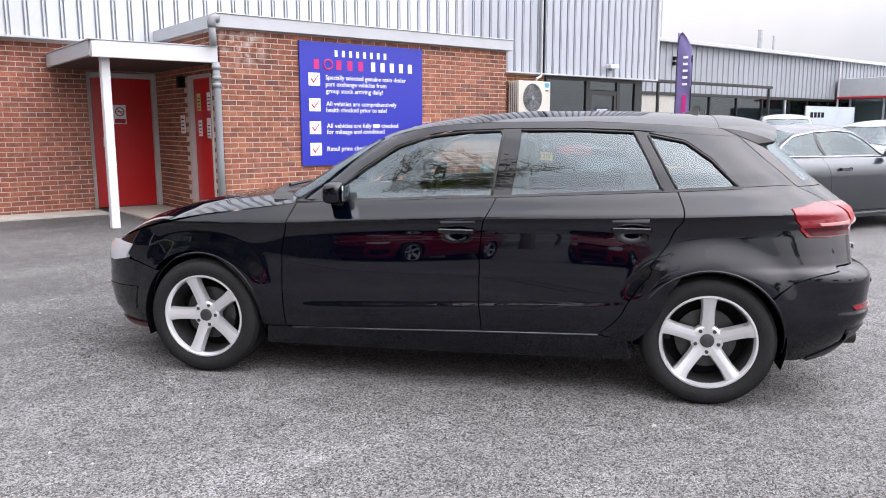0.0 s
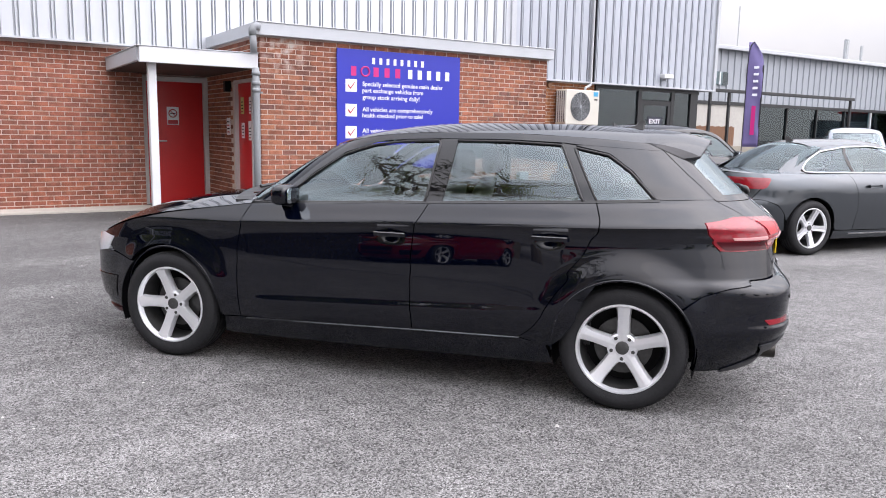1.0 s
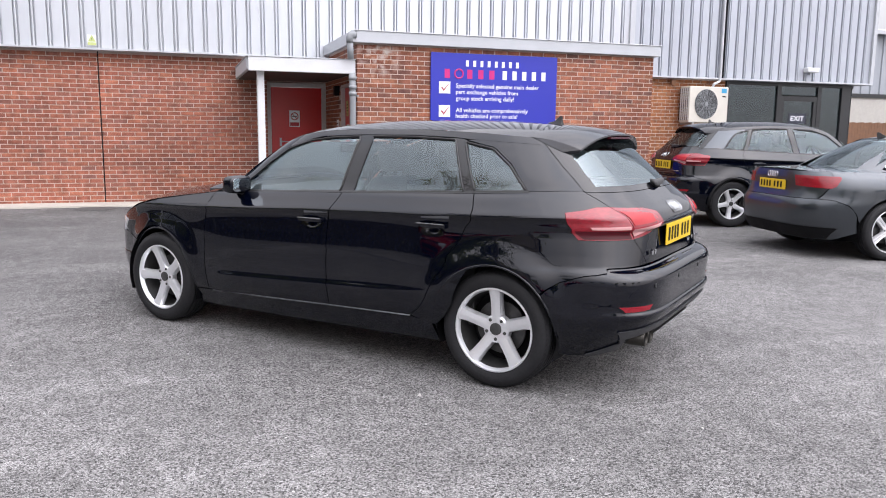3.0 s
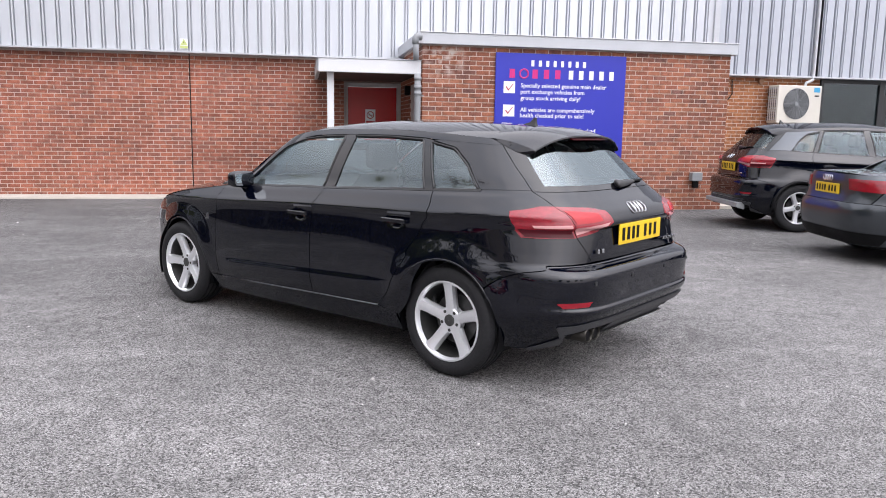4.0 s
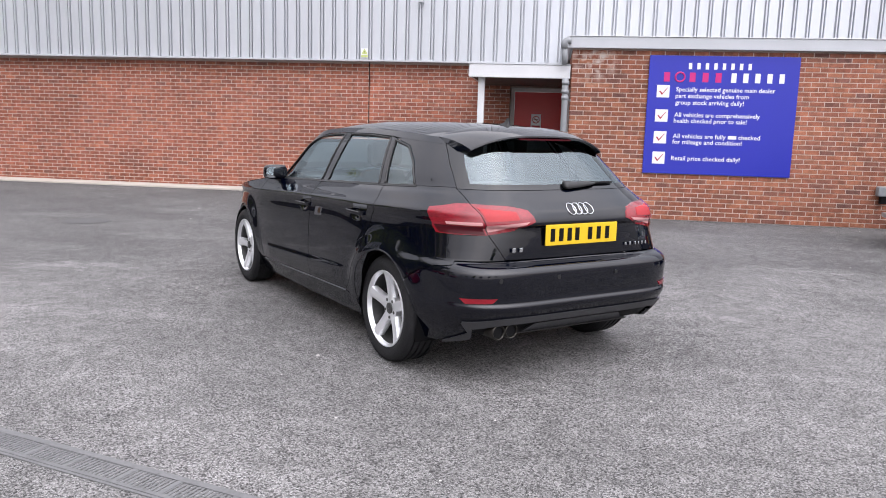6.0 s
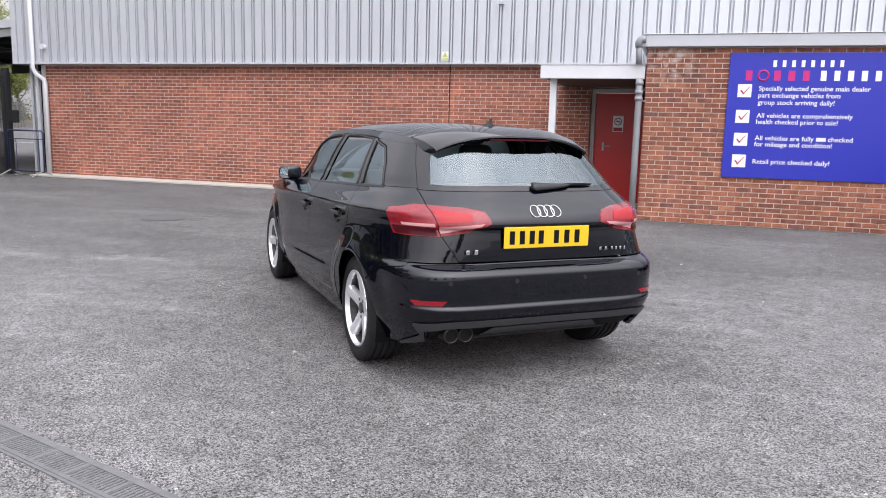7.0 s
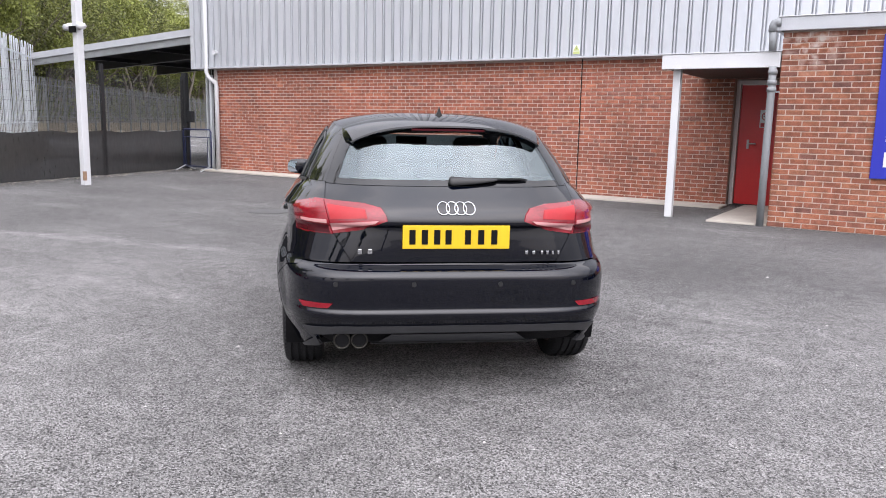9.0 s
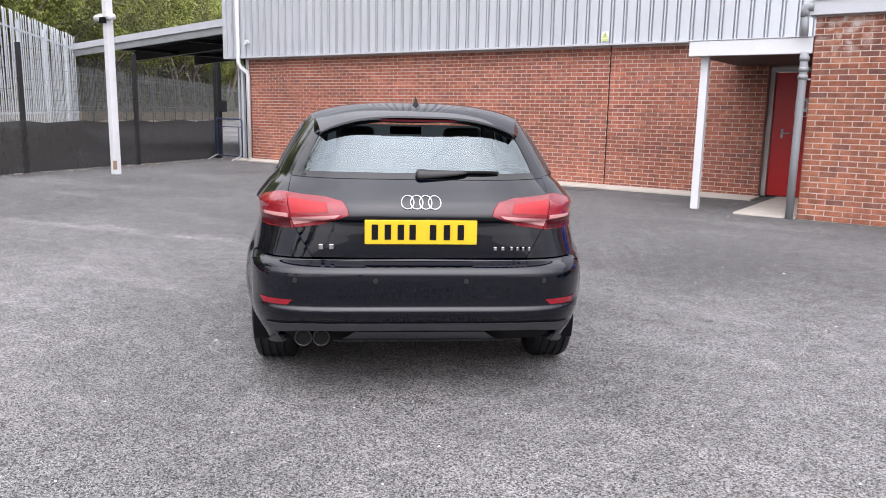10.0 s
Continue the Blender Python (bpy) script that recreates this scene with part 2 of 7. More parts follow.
CLAD_G = mat("grey_cladding", (0.46, 0.49, 0.54), 0.42, metal=0.15, var=0.06, scale=0.6, fine=9, stretch=(1, 1, 0.15))
TRIM_W = mat("white_trim", (0.72, 0.73, 0.75), 0.45, var=0.07, scale=3)
TRIM_G = mat("grey_trim", (0.52, 0.54, 0.57), 0.45, var=0.08, scale=3)
PIPE = mat("grey_plastic_pipe", (0.27, 0.285, 0.30), 0.5, var=0.1, scale=5)
RED_DOOR = mat("red_gloss_paint", (0.58, 0.012, 0.014), 0.32, var=0.1, scale=2.5, bump=0.05, bump_scale=30)
FRAME_G = mat("grey_door_frame", (0.56, 0.53, 0.52), 0.5)
CONCRETE = mat("pale_concrete", (0.52, 0.48, 0.42), 0.9, var=0.2, scale=3, bump=0.4, bump_scale=80)
BLUE = mat("blue_sign_face", (0.020, 0.030, 0.42), 0.35, var=0.05, scale=0.8)
WHITE = mat("white_vinyl", (0.85, 0.86, 0.9), 0.45, var=0.03)
PINK = mat("magenta_vinyl", (0.60, 0.012, 0.20), 0.45, var=0.03)
TICK_RED = mat("red_vinyl", (0.45, 0.02, 0.03), 0.45, var=0.03)
BLACK_M = mat("black_metal", (0.012, 0.013, 0.015), 0.45, var=0.2)
BLACK_P = mat("black_plastic", (0.004, 0.004, 0.005), 0.6, var=0.2, bump=0.1, bump_scale=300, spec=0.15)
STEEL = mat("galvanised_steel", (0.45, 0.47, 0.48), 0.5, metal=0.55, var=0.15, scale=4)
IRON = mat("cast_iron", (0.10, 0.10, 0.10), 0.7, metal=0.3, var=0.25, scale=10, bump=0.3)
NAVY = mat("navy_paint", (0.02, 0.03, 0.09), 0.4)
YELLOW = mat("yellow_green_vinyl", (0.58, 0.66, 0.24), 0.5, var=0.04)
GLASS = glass_mat("window_glass", (0.85, 0.95, 0.96), clear=0.90, ior=1.8)
MATT_BLACK = mat("matt_black_wire", (0.01, 0.01, 0.01), 0.9, spec=0.1)
SOFFIT = mat("dark_soffit_board", (0.045, 0.03, 0.024), 0.7, var=0.2)
DARK = mat("dark_interior", (0.05, 0.05, 0.055), 0.8)
PALE_IN = mat("pale_interior", (0.62, 0.62, 0.60), 0.8)
BARK = mat("bark", (0.22, 0.19, 0.155), 0.9, var=0.3, scale=5, bump=0.6, bump_scale=25)
LEAF = leaf_mat("spring_leaves", (0.13, 0.16, 0.035), (0.40, 0.44, 0.10))
LEAF_D = leaf_mat("undergrowth_leaves", (0.08, 0.095, 0.028), (0.25, 0.27, 0.07))
SOIL = mat("leaf_litter", (0.13, 0.11, 0.08), 0.95, var=0.4, scale=2, fine=25, bump=0.6, bump_scale=30)
MESHNET = mat("black_netting", (0.020, 0.020, 0.021), 0.8, var=0.5, scale=3.0, fine=22, alpha=0.89, stretch=(1, 1, 0.3))
MESHNET_T = mat("thin_black_netting", (0.03, 0.03, 0.032), 0.8, var=0.4, fine=22, alpha=0.38)
GRATE = mat("dull_galvanised_grate", (0.17, 0.17, 0.173), 0.6, metal=0.3, var=0.25, scale=8)

# ---- builders ----


def obj(name, verts, faces, material, smooth=False):
    me = bpy.data.meshes.new(name)
    me.from_pydata(verts, [], faces)
    me.validate()
    me.materials.append(material)
    if smooth:
        me.shade_smooth()
    return new(name, me)


def part(name, bm, material, parent=None, label="", smooth=False, angle=None):
    """Links a bmesh as one mesh object, under a thing or a part."""
    me = bpy.data.meshes.new(name)
    bmesh.ops.recalc_face_normals(bm, faces=bm.faces)
    bm.to_mesh(me)
    bm.free()
    me.materials.append(material)
    if smooth:
        me.shade_smooth()
    if angle is not None:
        me.shade_smooth()
        me.set_sharp_from_angle(angle=radians(angle))
    ob = new(name, me)
    if parent is not None:
        ob.parent = parent
    if label:
        tagged(ob, label)
    return ob


def empty(name, m, label, category, group="", kind=""):
    ob = new(name)
    ob.matrix_world = m
    return tagged(ob, label, category, group, kind)


def box_bm(x0, x1, y0, y1, z0, z1, bevel=0.0, seg=2, bm=None):
    bm = bm or bmesh.new()
    r = bmesh.ops.create_cube(bm, size=1.0)
    for v in r["verts"]:
        v.co = Vector((x0 + (v.co.x + 0.5) * (x1 - x0), y0 + (v.co.y + 0.5) * (y1 - y0), z0 + (v.co.z + 0.5) * (z1 - z0)))
    if bevel:
        es = {e for v in r["verts"] for e in v.link_edges}
        bmesh.ops.bevel(bm, geom=list(es), offset=bevel, segments=seg, profile=0.5, affect="EDGES")
    return bm


def tube_bm(points, radius, sides=10, bm=None, caps=True):
    """A round tube along points; radius may be a list."""
    bm = bm or bmesh.new()
    pts = [Vector(p) for p in points]
    rad = radius if isinstance(radius, (list, tuple)) else [radius] * len(pts)
    rings, up = [], None
    for i, p in enumerate(pts):
        d = (pts[min(i + 1, len(pts) - 1)] - pts[max(i - 1, 0)]).normalized()
        if up is None:
            up = Vector((0, 0, 1)) if abs(d.z) < 0.9 else Vector((1, 0, 0))
        a = d.cross(up).normalized()
        b = a.cross(d).normalized()
        up = b
        rings.append([bm.verts.new(p + rad[i] * (math.cos(2 * math.pi * k / sides) * a + math.sin(2 * math.pi * k / sides) * b)) for k in range(sides)])
    for r0, r1 in zip(rings, rings[1:]):
        for k in range(sides):
            bm.faces.new((r0[k], r0[(k + 1) % sides], r1[(k + 1) % sides], r1[k]))
    if caps:
        bm.faces.new(rings[0][::-1])
        bm.faces.new(rings[-1])
    return bm


def poly_bm(outline, depth, axis="y", at=0.0, bm=None):
    """A flat plate: a 2D outline pushed out along one axis from at to at + depth."""
    bm = bm or bmesh.new()
    def place(u, v, w):
        return {"y": (u, w, v), "x": (w, u, v), "z": (u, v, w)}[axis]
    a = [bm.verts.new(place(u, v, at)) for u, v in outline]
    b = [bm.verts.new(place(u, v, at + depth)) for u, v in outline]
    bm.faces.new(a)
    bm.faces.new(b[::-1])
    for i in range(len(a)):
        j = (i + 1) % len(a)
        bm.faces.new((a[i], a[j], b[j], b[i]))
    return bm


def text_bm(body, size, bold=0.0, spacing=1.0):
    """The built-in font as flat, slightly raised letters in the x-y plane, from the left of the base line."""
    cu = bpy.data.curves.new("lettering", "FONT")
    cu.body, cu.size, cu.extrude, cu.offset, cu.space_character = body, size, 0.0015, bold, spacing
    cu.resolution_u = 2
    ob = new("lettering", cu)
    bpy.context.view_layer.update()
    me = bpy.data.meshes.new_from_object(ob.evaluated_get(bpy.context.evaluated_depsgraph_get()))
    bpy.data.objects.remove(ob)
    bpy.data.curves.remove(cu)
    bm = bmesh.new()
    bm.from_mesh(me)
    bpy.data.meshes.remove(me)
    return bm


def fit_width(bm, width):
    xs = [v.co.x for v in bm.verts]
    k = width / (max(xs) - min(xs))
    x0 = min(xs)
    for v in bm.verts:
        v.co.x = (v.co.x - x0) * k
    return bm


# ---- ground ----
gbm = bmesh.new()
bmesh.ops.create_grid(gbm, x_segments=40, y_segments=40, size=400)
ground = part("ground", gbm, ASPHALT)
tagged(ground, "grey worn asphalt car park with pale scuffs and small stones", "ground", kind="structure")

WALL_Y, SIGN_Y, CLAD_Y = 13.31, 10.70, 13.16
BL, BH, BC, BJ = 0.213, 0.063, 0.075, 0.012


def brick_places(u0, u1, z0, z1):
    """Stretcher bond: (start, end, bottom) of each brick along a wall."""
    out, row, z = [], 0, z0
    while z + BH <= z1 + 0.02:
        u = u0 - (0.1125 if row % 2 else 0.0)
        while u < u1:
            a, b = max(u, u0), min(u + BL, u1)
            if b - a > 0.03:
                out.append((a, b, z))
            u += BL + BJ
        z += BC
        row += 1
    return out


def brick_verts(a, b, z, push, h=BH):
    """A brick's front and edges in wall space: u along, w out of the wall, z up."""
    e = 0.004
    return [(a, 0, z), (b, 0, z), (b, 0, z + h), (a, 0, z + h), (a + e, push, z + e), (b - e, push, z + e), (b - e, push, z + h - e), (a + e, push, z + h - e)]


BRICK_FACES = [(4, 5, 6, 7), (0, 1, 5, 4), (1, 2, 6, 5), (2, 3, 7, 6), (3, 0, 4, 7)]
PIECE_MESHES = {}


def brick_wall(wall, places, to_world, joined, singles=None):
    """Bricks proud of a mortar wall. Those that singles() picks are objects of their own, the rest one mesh."""
    rnd = random.Random(len(places))
    verts, faces, count = [], [], 0
    for a, b, z in places:
        push = 0.006 + rnd.uniform(-0.002, 0.003)
        if singles and singles(a, z) and b - a > 0.2 and count < 290:
            key = round(push, 3)
            if key not in PIECE_MESHES:
                me = bpy.data.meshes.new("brick")
                me.from_pydata([(x, -w, y) for x, w, y in brick_verts(0, BL, 0, key)], [], BRICK_FACES)
                me.materials.append(BRICK)
                PIECE_MESHES[key] = me
            ob = new("brick", PIECE_MESHES[key])
            ob.parent = wall
            ob.location = to_world(a, 0, z)
            count += 1
        else:
            n = len(verts)
            verts += [to_world(*p) for p in ((u, w, zz) for u, w, zz in brick_verts(a, b, z, push))]
            faces += [tuple(n + k for k in f) for f in BRICK_FACES]
    me = bpy.data.meshes.new("brickwork")
    me.from_pydata(verts, [], faces)
    me.materials.append(joined)
    bm = bmesh.new()
    bm.from_mesh(me)
    bmesh.ops.recalc_face_normals(bm, faces=bm.faces)
    bm.to_mesh(me)
    bm.free()
    ob = new("brickwork", me)
    ob.parent = wall
    tagged(ob, kind="stuff")


def cladding(name, x0, x1, y, z0, z1, material, label, pitch=0.25, out=0.05):
    """Upright ribbed steel sheet facing -y."""
    prof, x = [], x0
    while x < x1:
        prof += [(x, 0.0), (x + 0.008, out), (x + 0.026, out), (x + 0.032, -0.012), (x + 0.054, -0.012), (x + 0.060, out), (x + 0.078, out), (x + 0.086, 0.0)]
        x += pitch
    prof = [(u, w) for u, w in prof if u <= x1] + [(x1, 0.0)]
    verts = [(u, y + w, z0) for u, w in prof] + [(u, y + w, z1) for u, w in prof]
    n = len(prof)
    ob = obj(name, verts, [(i, i + 1, n + i + 1, n + i) for i in range(n - 1)], material)
    return tagged(ob, label, "cladding", kind="structure")


# ---- main building ----
wm = part("wall_main", box_bm(-9.87, 3.26, WALL_Y, WALL_Y + 0.3, 0, 2.70), MORTAR)
tagged(wm, "long red brick wall with pale mortar joints", "wall", kind="structure")
w2 = part("wall_alcove_back", box_bm(3.26, 4.40, WALL_Y + 0.20, WALL_Y + 0.5, 2.24, 2.70), MORTAR)
tagged(w2, "red brick wall above a red door", "wall", kind="structure")
ws = part("wall_sign", box_bm(4.40, 9.86, SIGN_Y, SIGN_Y + 0.3, 0, 2.74), MORTAR)
tagged(ws, "red brick wall of a low extension", "wall", kind="structure")
wsl = bmesh.new()
for a in ((SIGN_Y + 0.3, 11.05, 0, 2.74), (11.05, 11.95, 2.12, 2.74), (11.95, WALL_Y + 0.2, 0, 2.74)):
    box_bm(4.40, 4.70, a[0], a[1], a[2], a[3], bm=wsl)
wside = part("wall_alcove_side", wsl, MORTAR)
tagged(wside, "red brick side wall with a red door in it", "wall", kind="structure")
wr = part("wall_sign_end", box_bm(9.56, 9.86, SIGN_Y + 0.3, WALL_Y + 0.05, 0, 2.74), MORTAR)
tagged(wr, "red brick end wall of the extension", "wall", kind="structure")
wt = part("wall_tan", box_bm(9.86, 13.58, WALL_Y + 0.05, WALL_Y + 0.35, 0, 2.62), MORTAR)
tagged(wt, "tan brick wall under grey cladding", "wall", kind="structure")

back = bmesh.new()
box_bm(-10.55, 10.9, CLAD_Y + 0.08, 24, 2.71, 8.2, bm=back)
box_bm(10.92, 17.66, WALL_Y + 0.08, 24, 2.63, 8.2, bm=back)
tagged(part("building_core", back, TRIM_G), "grey cladding body of the building behind the sheets", "wall", kind="structure")
cladding("cladding_main", -10.6, 10.92, CLAD_Y, 2.69, 8.2, CLAD, "bright ribbed steel wall cladding")
cladding("cladding_east", 10.92, 17.7, CLAD_Y + 0.06, 2.6, 8.2, CLAD_G, "grey ribbed steel wall cladding")
for nm, x0, x1, y, z in (("trim_main", -10.62, 4.36, CLAD_Y, 2.655), ("trim_east", 9.95, 17.72, CLAD_Y + 0.06, 2.565)):
    tagged(part(nm, box_bm(x0, x1, y - 0.075, y + 0.16, z, z + 0.035, 0.004), TRIM_G), "folded grey steel drip trim", "trim", kind="structure")
tagged(part("trim_corner", box_bm(10.86, 10.98, CLAD_Y - 0.05, CLAD_Y + 0.06, 2.69, 8.2, 0.004), TRIM_G), "grey steel corner strip", "trim", kind="structure")
tagged(part("trim_west", box_bm(-10.66, -10.52, CLAD_Y - 0.045, CLAD_Y + 0.3, 2.655, 8.2, 0.004), TRIM_G), "grey steel corner strip", "trim", kind="structure")
tagged(part("trim_east_corner", box_bm(17.66, 17.76, CLAD_Y, CLAD_Y + 0.3, 2.565, 8.2, 0.004), TRIM_G), "grey steel corner strip", "trim", kind="structure")
tagged(part("wall_joint", box_bm(0.385, 0.403, WALL_Y - 0.0125, WALL_Y, 0.02, 2.68), BLACK_P), "black movement joint in the brickwork", "wall joint", kind="structure")
tagged(part("wall_end_strip", box_bm(-9.98, -9.86, WALL_Y - 0.02, WALL_Y + 0.3, 0, 2.66, 0.004), FRAME_G), "grey metal strip at the end of the brick wall", "trim", kind="structure")

# extension roof
ext = empty("flat_roof", pose(0, 0, 0), "flat roof of the brick extension with pale fascia", "roof", kind="structure")
part("fascia", box_bm(4.34, 9.94, SIGN_Y - 0.10, SIGN_Y - 0.02, 2.715, 2.895, 0.006), TRIM_G, ext)
part("fascia", box_bm(4.30, 4.36, SIGN_Y - 0.10, WALL_Y - 0.15, 2.715, 2.895, 0.006), TRIM_G, ext)
part("fascia", box_bm(9.88, 9.94, SIGN_Y - 0.02, WALL_Y - 0.15, 2.715, 2.895, 0.006), TRIM_G, ext)
part("deck", box_bm(4.36, 9.88, SIGN_Y - 0.02, WALL_Y - 0.15, 2.745, 2.87), TRIM_G, ext)
part("edge_trim", box_bm(4.33, 9.955, SIGN_Y - 0.115, SIGN_Y - 0.04, 2.897, 2.91, 0.003), TRIM_W, ext)

# ---- porch, doors ----
porch = empty("porch", pose(0, 0, 0), "white flat-roofed porch on one square white post", "porch")
part("roof", box_bm(2.76, 4.38, 10.80, WALL_Y - 0.02, 2.27, 2.43), TRIM_W, porch)
part("soffit", box_bm(2.76, 4.38, 10.81, WALL_Y - 0.02, 2.245, 2.268), SOFFIT, porch, "dark soffit board")
part("fascia", box_bm(2.72, 4.38, 10.72, 10.80, 2.235, 2.445, 0.006), TRIM_W, porch)
part("fascia", box_bm(2.70, 2.755, 10.80, WALL_Y - 0.02, 2.255, 2.445, 0.006), TRIM_G, porch)
part("cap", box_bm(2.69, 4.385, 10.71, WALL_Y - 0.02, 2.448, 2.462, 0.003), TRIM_G, porch)
part("post", box_bm(2.86, 2.97, 10.87, 10.98, 0, 2.27, 0.006), TRIM_W, porch)

kerb = part("kerb_strip", box_bm(-9.9, 3.3, 12.68, WALL_Y - 0.012, -0.05, 0.035, 0.012), CONCRETE)
tagged(kerb, "pale concrete strip along the foot of the wall", "kerb", kind="structure")
pad = part("door_pad", box_bm(3.55, 4.38, 10.65, WALL_Y + 0.18, -0.05, 0.03, 0.01), CONCRETE)
tagged(pad, "pale concrete slab before the doors", "paving", kind="structure")

tagged(part("corner_slab", box_bm(9.90, 10.75, 10.78, WALL_Y, -0.05, 0.06, 0.01), CONCRETE), "pale concrete slab at the corner of the extension", "paving", kind="structure")


def door(name, label, leaf, frame_boxes):
    d = empty(name, pose(0, 0, 0), label, "door", kind="structure")
    part("leaf", box_bm(*leaf, 0.004), RED_DOOR, d)
    for f in frame_boxes:
        part("frame", box_bm(*f, 0.004), FRAME_G, d)
    return d


d1 = door("door_1", "closed glossy red steel door in a grey frame", (3.35, 4.31, WALL_Y + 0.20, WALL_Y + 0.245, 0.04, 2.14),
          [(3.27, 3.345, WALL_Y + 0.13, WALL_Y + 0.26, 0.03, 2.22), (4.315, 4.39, WALL_Y + 0.13, WALL_Y + 0.26, 0.03, 2.22), (3.345, 4.315, WALL_Y + 0.13, WALL_Y + 0.26, 2.145, 2.22)])
hb = tube_bm([(3.52, WALL_Y + 0.20, 1.12), (3.52, WALL_Y + 0.145, 1.12), (3.66, WALL_Y + 0.14, 1.12)], 0.012)
box_bm(3.50, 3.54, WALL_Y + 0.19, WALL_Y + 0.202, 1.03, 1.19, 0.003, bm=hb)
part("handle", hb, STEEL, d1, "steel lever handle")
for z in (0.35, 1.15, 1.9):
    part("hinge", tube_bm([(4.318, WALL_Y + 0.19, z - 0.05), (4.318, WALL_Y + 0.19, z + 0.05)], 0.009, 8), STEEL, d1)
d2 = door("door_2", "closed red steel side door with warning stickers", (4.45, 4.49, 11.10, 11.90, 0.04, 2.07),
          [(4.385, 4.50, 11.05, 11.098, 0.03, 2.12), (4.385, 4.50, 11.902, 11.95, 0.03, 2.12), (4.385, 4.50, 11.098, 11.902, 2.072, 2.12)])
for i, (y, z, h, m) in enumerate(((11.70, 1.72, 0.26, YELLOW), (11.30, 1.72, 0.26, WHITE), (11.68, 1.33, 0.24, WHITE), (11.34, 1.33, 0.3, WHITE))):
    st = part("sticker", box_bm(4.444, 4.449, y - 0.07, y + 0.07, z - h / 2, z + h / 2), m, d2, "warning sticker")
    for k in range(4):
        part("print", box_bm(4.4415, 4.4435, y - 0.05, y + 0.05 - 0.02 * (k % 2), z - h / 2 + 0.03 + k * 0.05, z - h / 2 + 0.045 + k * 0.05), BLACK_P if k else TICK_RED, st)

ns = empty("no_smoking_sign", pose(3.79, WALL_Y + 0.2, 1.40), "white no-smoking sign on the red door", "sign")
part("plate", box_bm(-0.10, 0.10, -0.006, -0.001, 0, 0.31), WHITE, ns)
part("footer", box_bm(-0.085, 0.085, -0.009, -0.007, 0.015, 0.085), TICK_RED, ns)
ring = bmesh.new()
for k in range(24):
    a0, a1 = 2 * math.pi * k / 24, 2 * math.pi * (k + 1) / 24
    q = [(0.075 * math.cos(a0), 0.2 + 0.075 * math.sin(a0)), (0.075 * math.cos(a1), 0.2 + 0.075 * math.sin(a1)), (0.058 * math.cos(a1), 0.2 + 0.058 * math.sin(a1)), (0.058 * math.cos(a0), 0.2 + 0.058 * math.sin(a0))]
    poly_bm(q, -0.002, at=-0.007, bm=ring)
poly_bm([(-0.05, 0.242), (-0.04, 0.25), (0.05, 0.158), (0.04, 0.15)], -0.002, at=-0.0095, bm=ring)
part("prohibition_ring", ring, TICK_RED, ns)
part("cigarette", box_bm(-0.045, 0.045, -0.009, -0.007, 0.193, 0.207), BLACK_P, ns)

# rainwater pipe of the extension
rp = empty("downpipe", pose(0, 0, 0), "grey plastic rainwater pipe with an elbow", "downpipe")
X, Y = 4.31, 10.62
part("pipe", tube_bm([(X, Y, 0.0), (X, Y, 1.0), (X, Y, 2.0), (X - 0.005, Y, 2.24)], 0.052, 14), PIPE, rp, smooth=True)
part("pipe", tube_bm([(X - 0.03, Y - 0.01, 2.45), (X - 0.035, Y - 0.01, 2.60), (X - 0.045, Y - 0.01, 2.74)], 0.050, 14), PIPE, rp, smooth=True)
part("elbow", tube_bm([(X - 0.045, Y - 0.01, 2.70), (X - 0.045, Y - 0.01, 2.78), (X - 0.03, Y - 0.01, 2.815), (X + 0.01, Y - 0.01, 2.825), (X + 0.06, Y - 0.01, 2.825)], 0.058, 14), PIPE, rp, smooth=True)
for z in (1.92, 2.02, 2.16):
    part("collar", tube_bm([(X, Y, z - 0.03), (X, Y, z + 0.03)], 0.062, 14), PIPE, rp, smooth=True)
part("bracket", box_bm(X, X + 0.10, Y - 0.01, Y + 0.075, 1.88, 1.90), PIPE, rp)
lp = part("alcove_lamp", box_bm(4.30, 4.40, 12.1, 12.22, 1.95, 2.12, 0.01), BLACK_P)
tagged(lp, "small black bulkhead lamp on the brick wall", "lamp")
nb = empty("notice", pose(4.39, 12.25, 1.25), "small white notice on the brick wall", "notice")
part("plate", box_bm(-0.008, 0.001, -0.09, 0.09, 0, 0.28), WHITE, nb)
for k in range(4):
    part("print", box_bm(-0.0105, -0.0085, -0.06, 0.06, 0.04 + k * 0.055, 0.06 + k * 0.055), BLACK_P if k % 2 else TICK_RED, nb)

# ---- blue sign board ----
SX0, SX1, SZ0, SZ1 = 5.62, 7.91, 0.755, 2.625
sb = empty("sign_board", pose(SX0, SIGN_Y - 0.012, SZ0), "blue printed sign board with white text and tick boxes", "sign board")
SW, SH = SX1 - SX0, SZ1 - SZ0
part("panel", box_bm(0, SW, -0.025, 0, 0, SH, 0.003), BLUE, sb)


def board_text(name, body, x, z, size, width, bold=0.012):
    """A printed line, each word a part of its own."""
    bm = fit_width(text_bm(body, size, bold * size), width)
    spans = sorted((min(v.co.x for v in f.verts), max(v.co.x for v in f.verts)) for f in bm.faces)
    ends, reach = [], spans[0][1]
    for a, b in spans:
        if a - reach > 0.24 * size:
            ends.append((reach + a) / 2)
        reach = max(reach, b)
    for lo, hi in zip([-1.0] + ends, ends + [99.0]):
        word = bm.copy()
        bmesh.ops.delete(word, geom=[v for v in word.verts if not lo < v.co.x <= hi], context="VERTS")
        for v in word.verts:
            v.co = Vector((x + v.co.x, -0.0265 - v.co.z, z + v.co.y))
        part(name, word, WHITE, sb)
    bm.free()


def px(u):
    return SW * u


def pz(v):
    return SH * (1 - v)


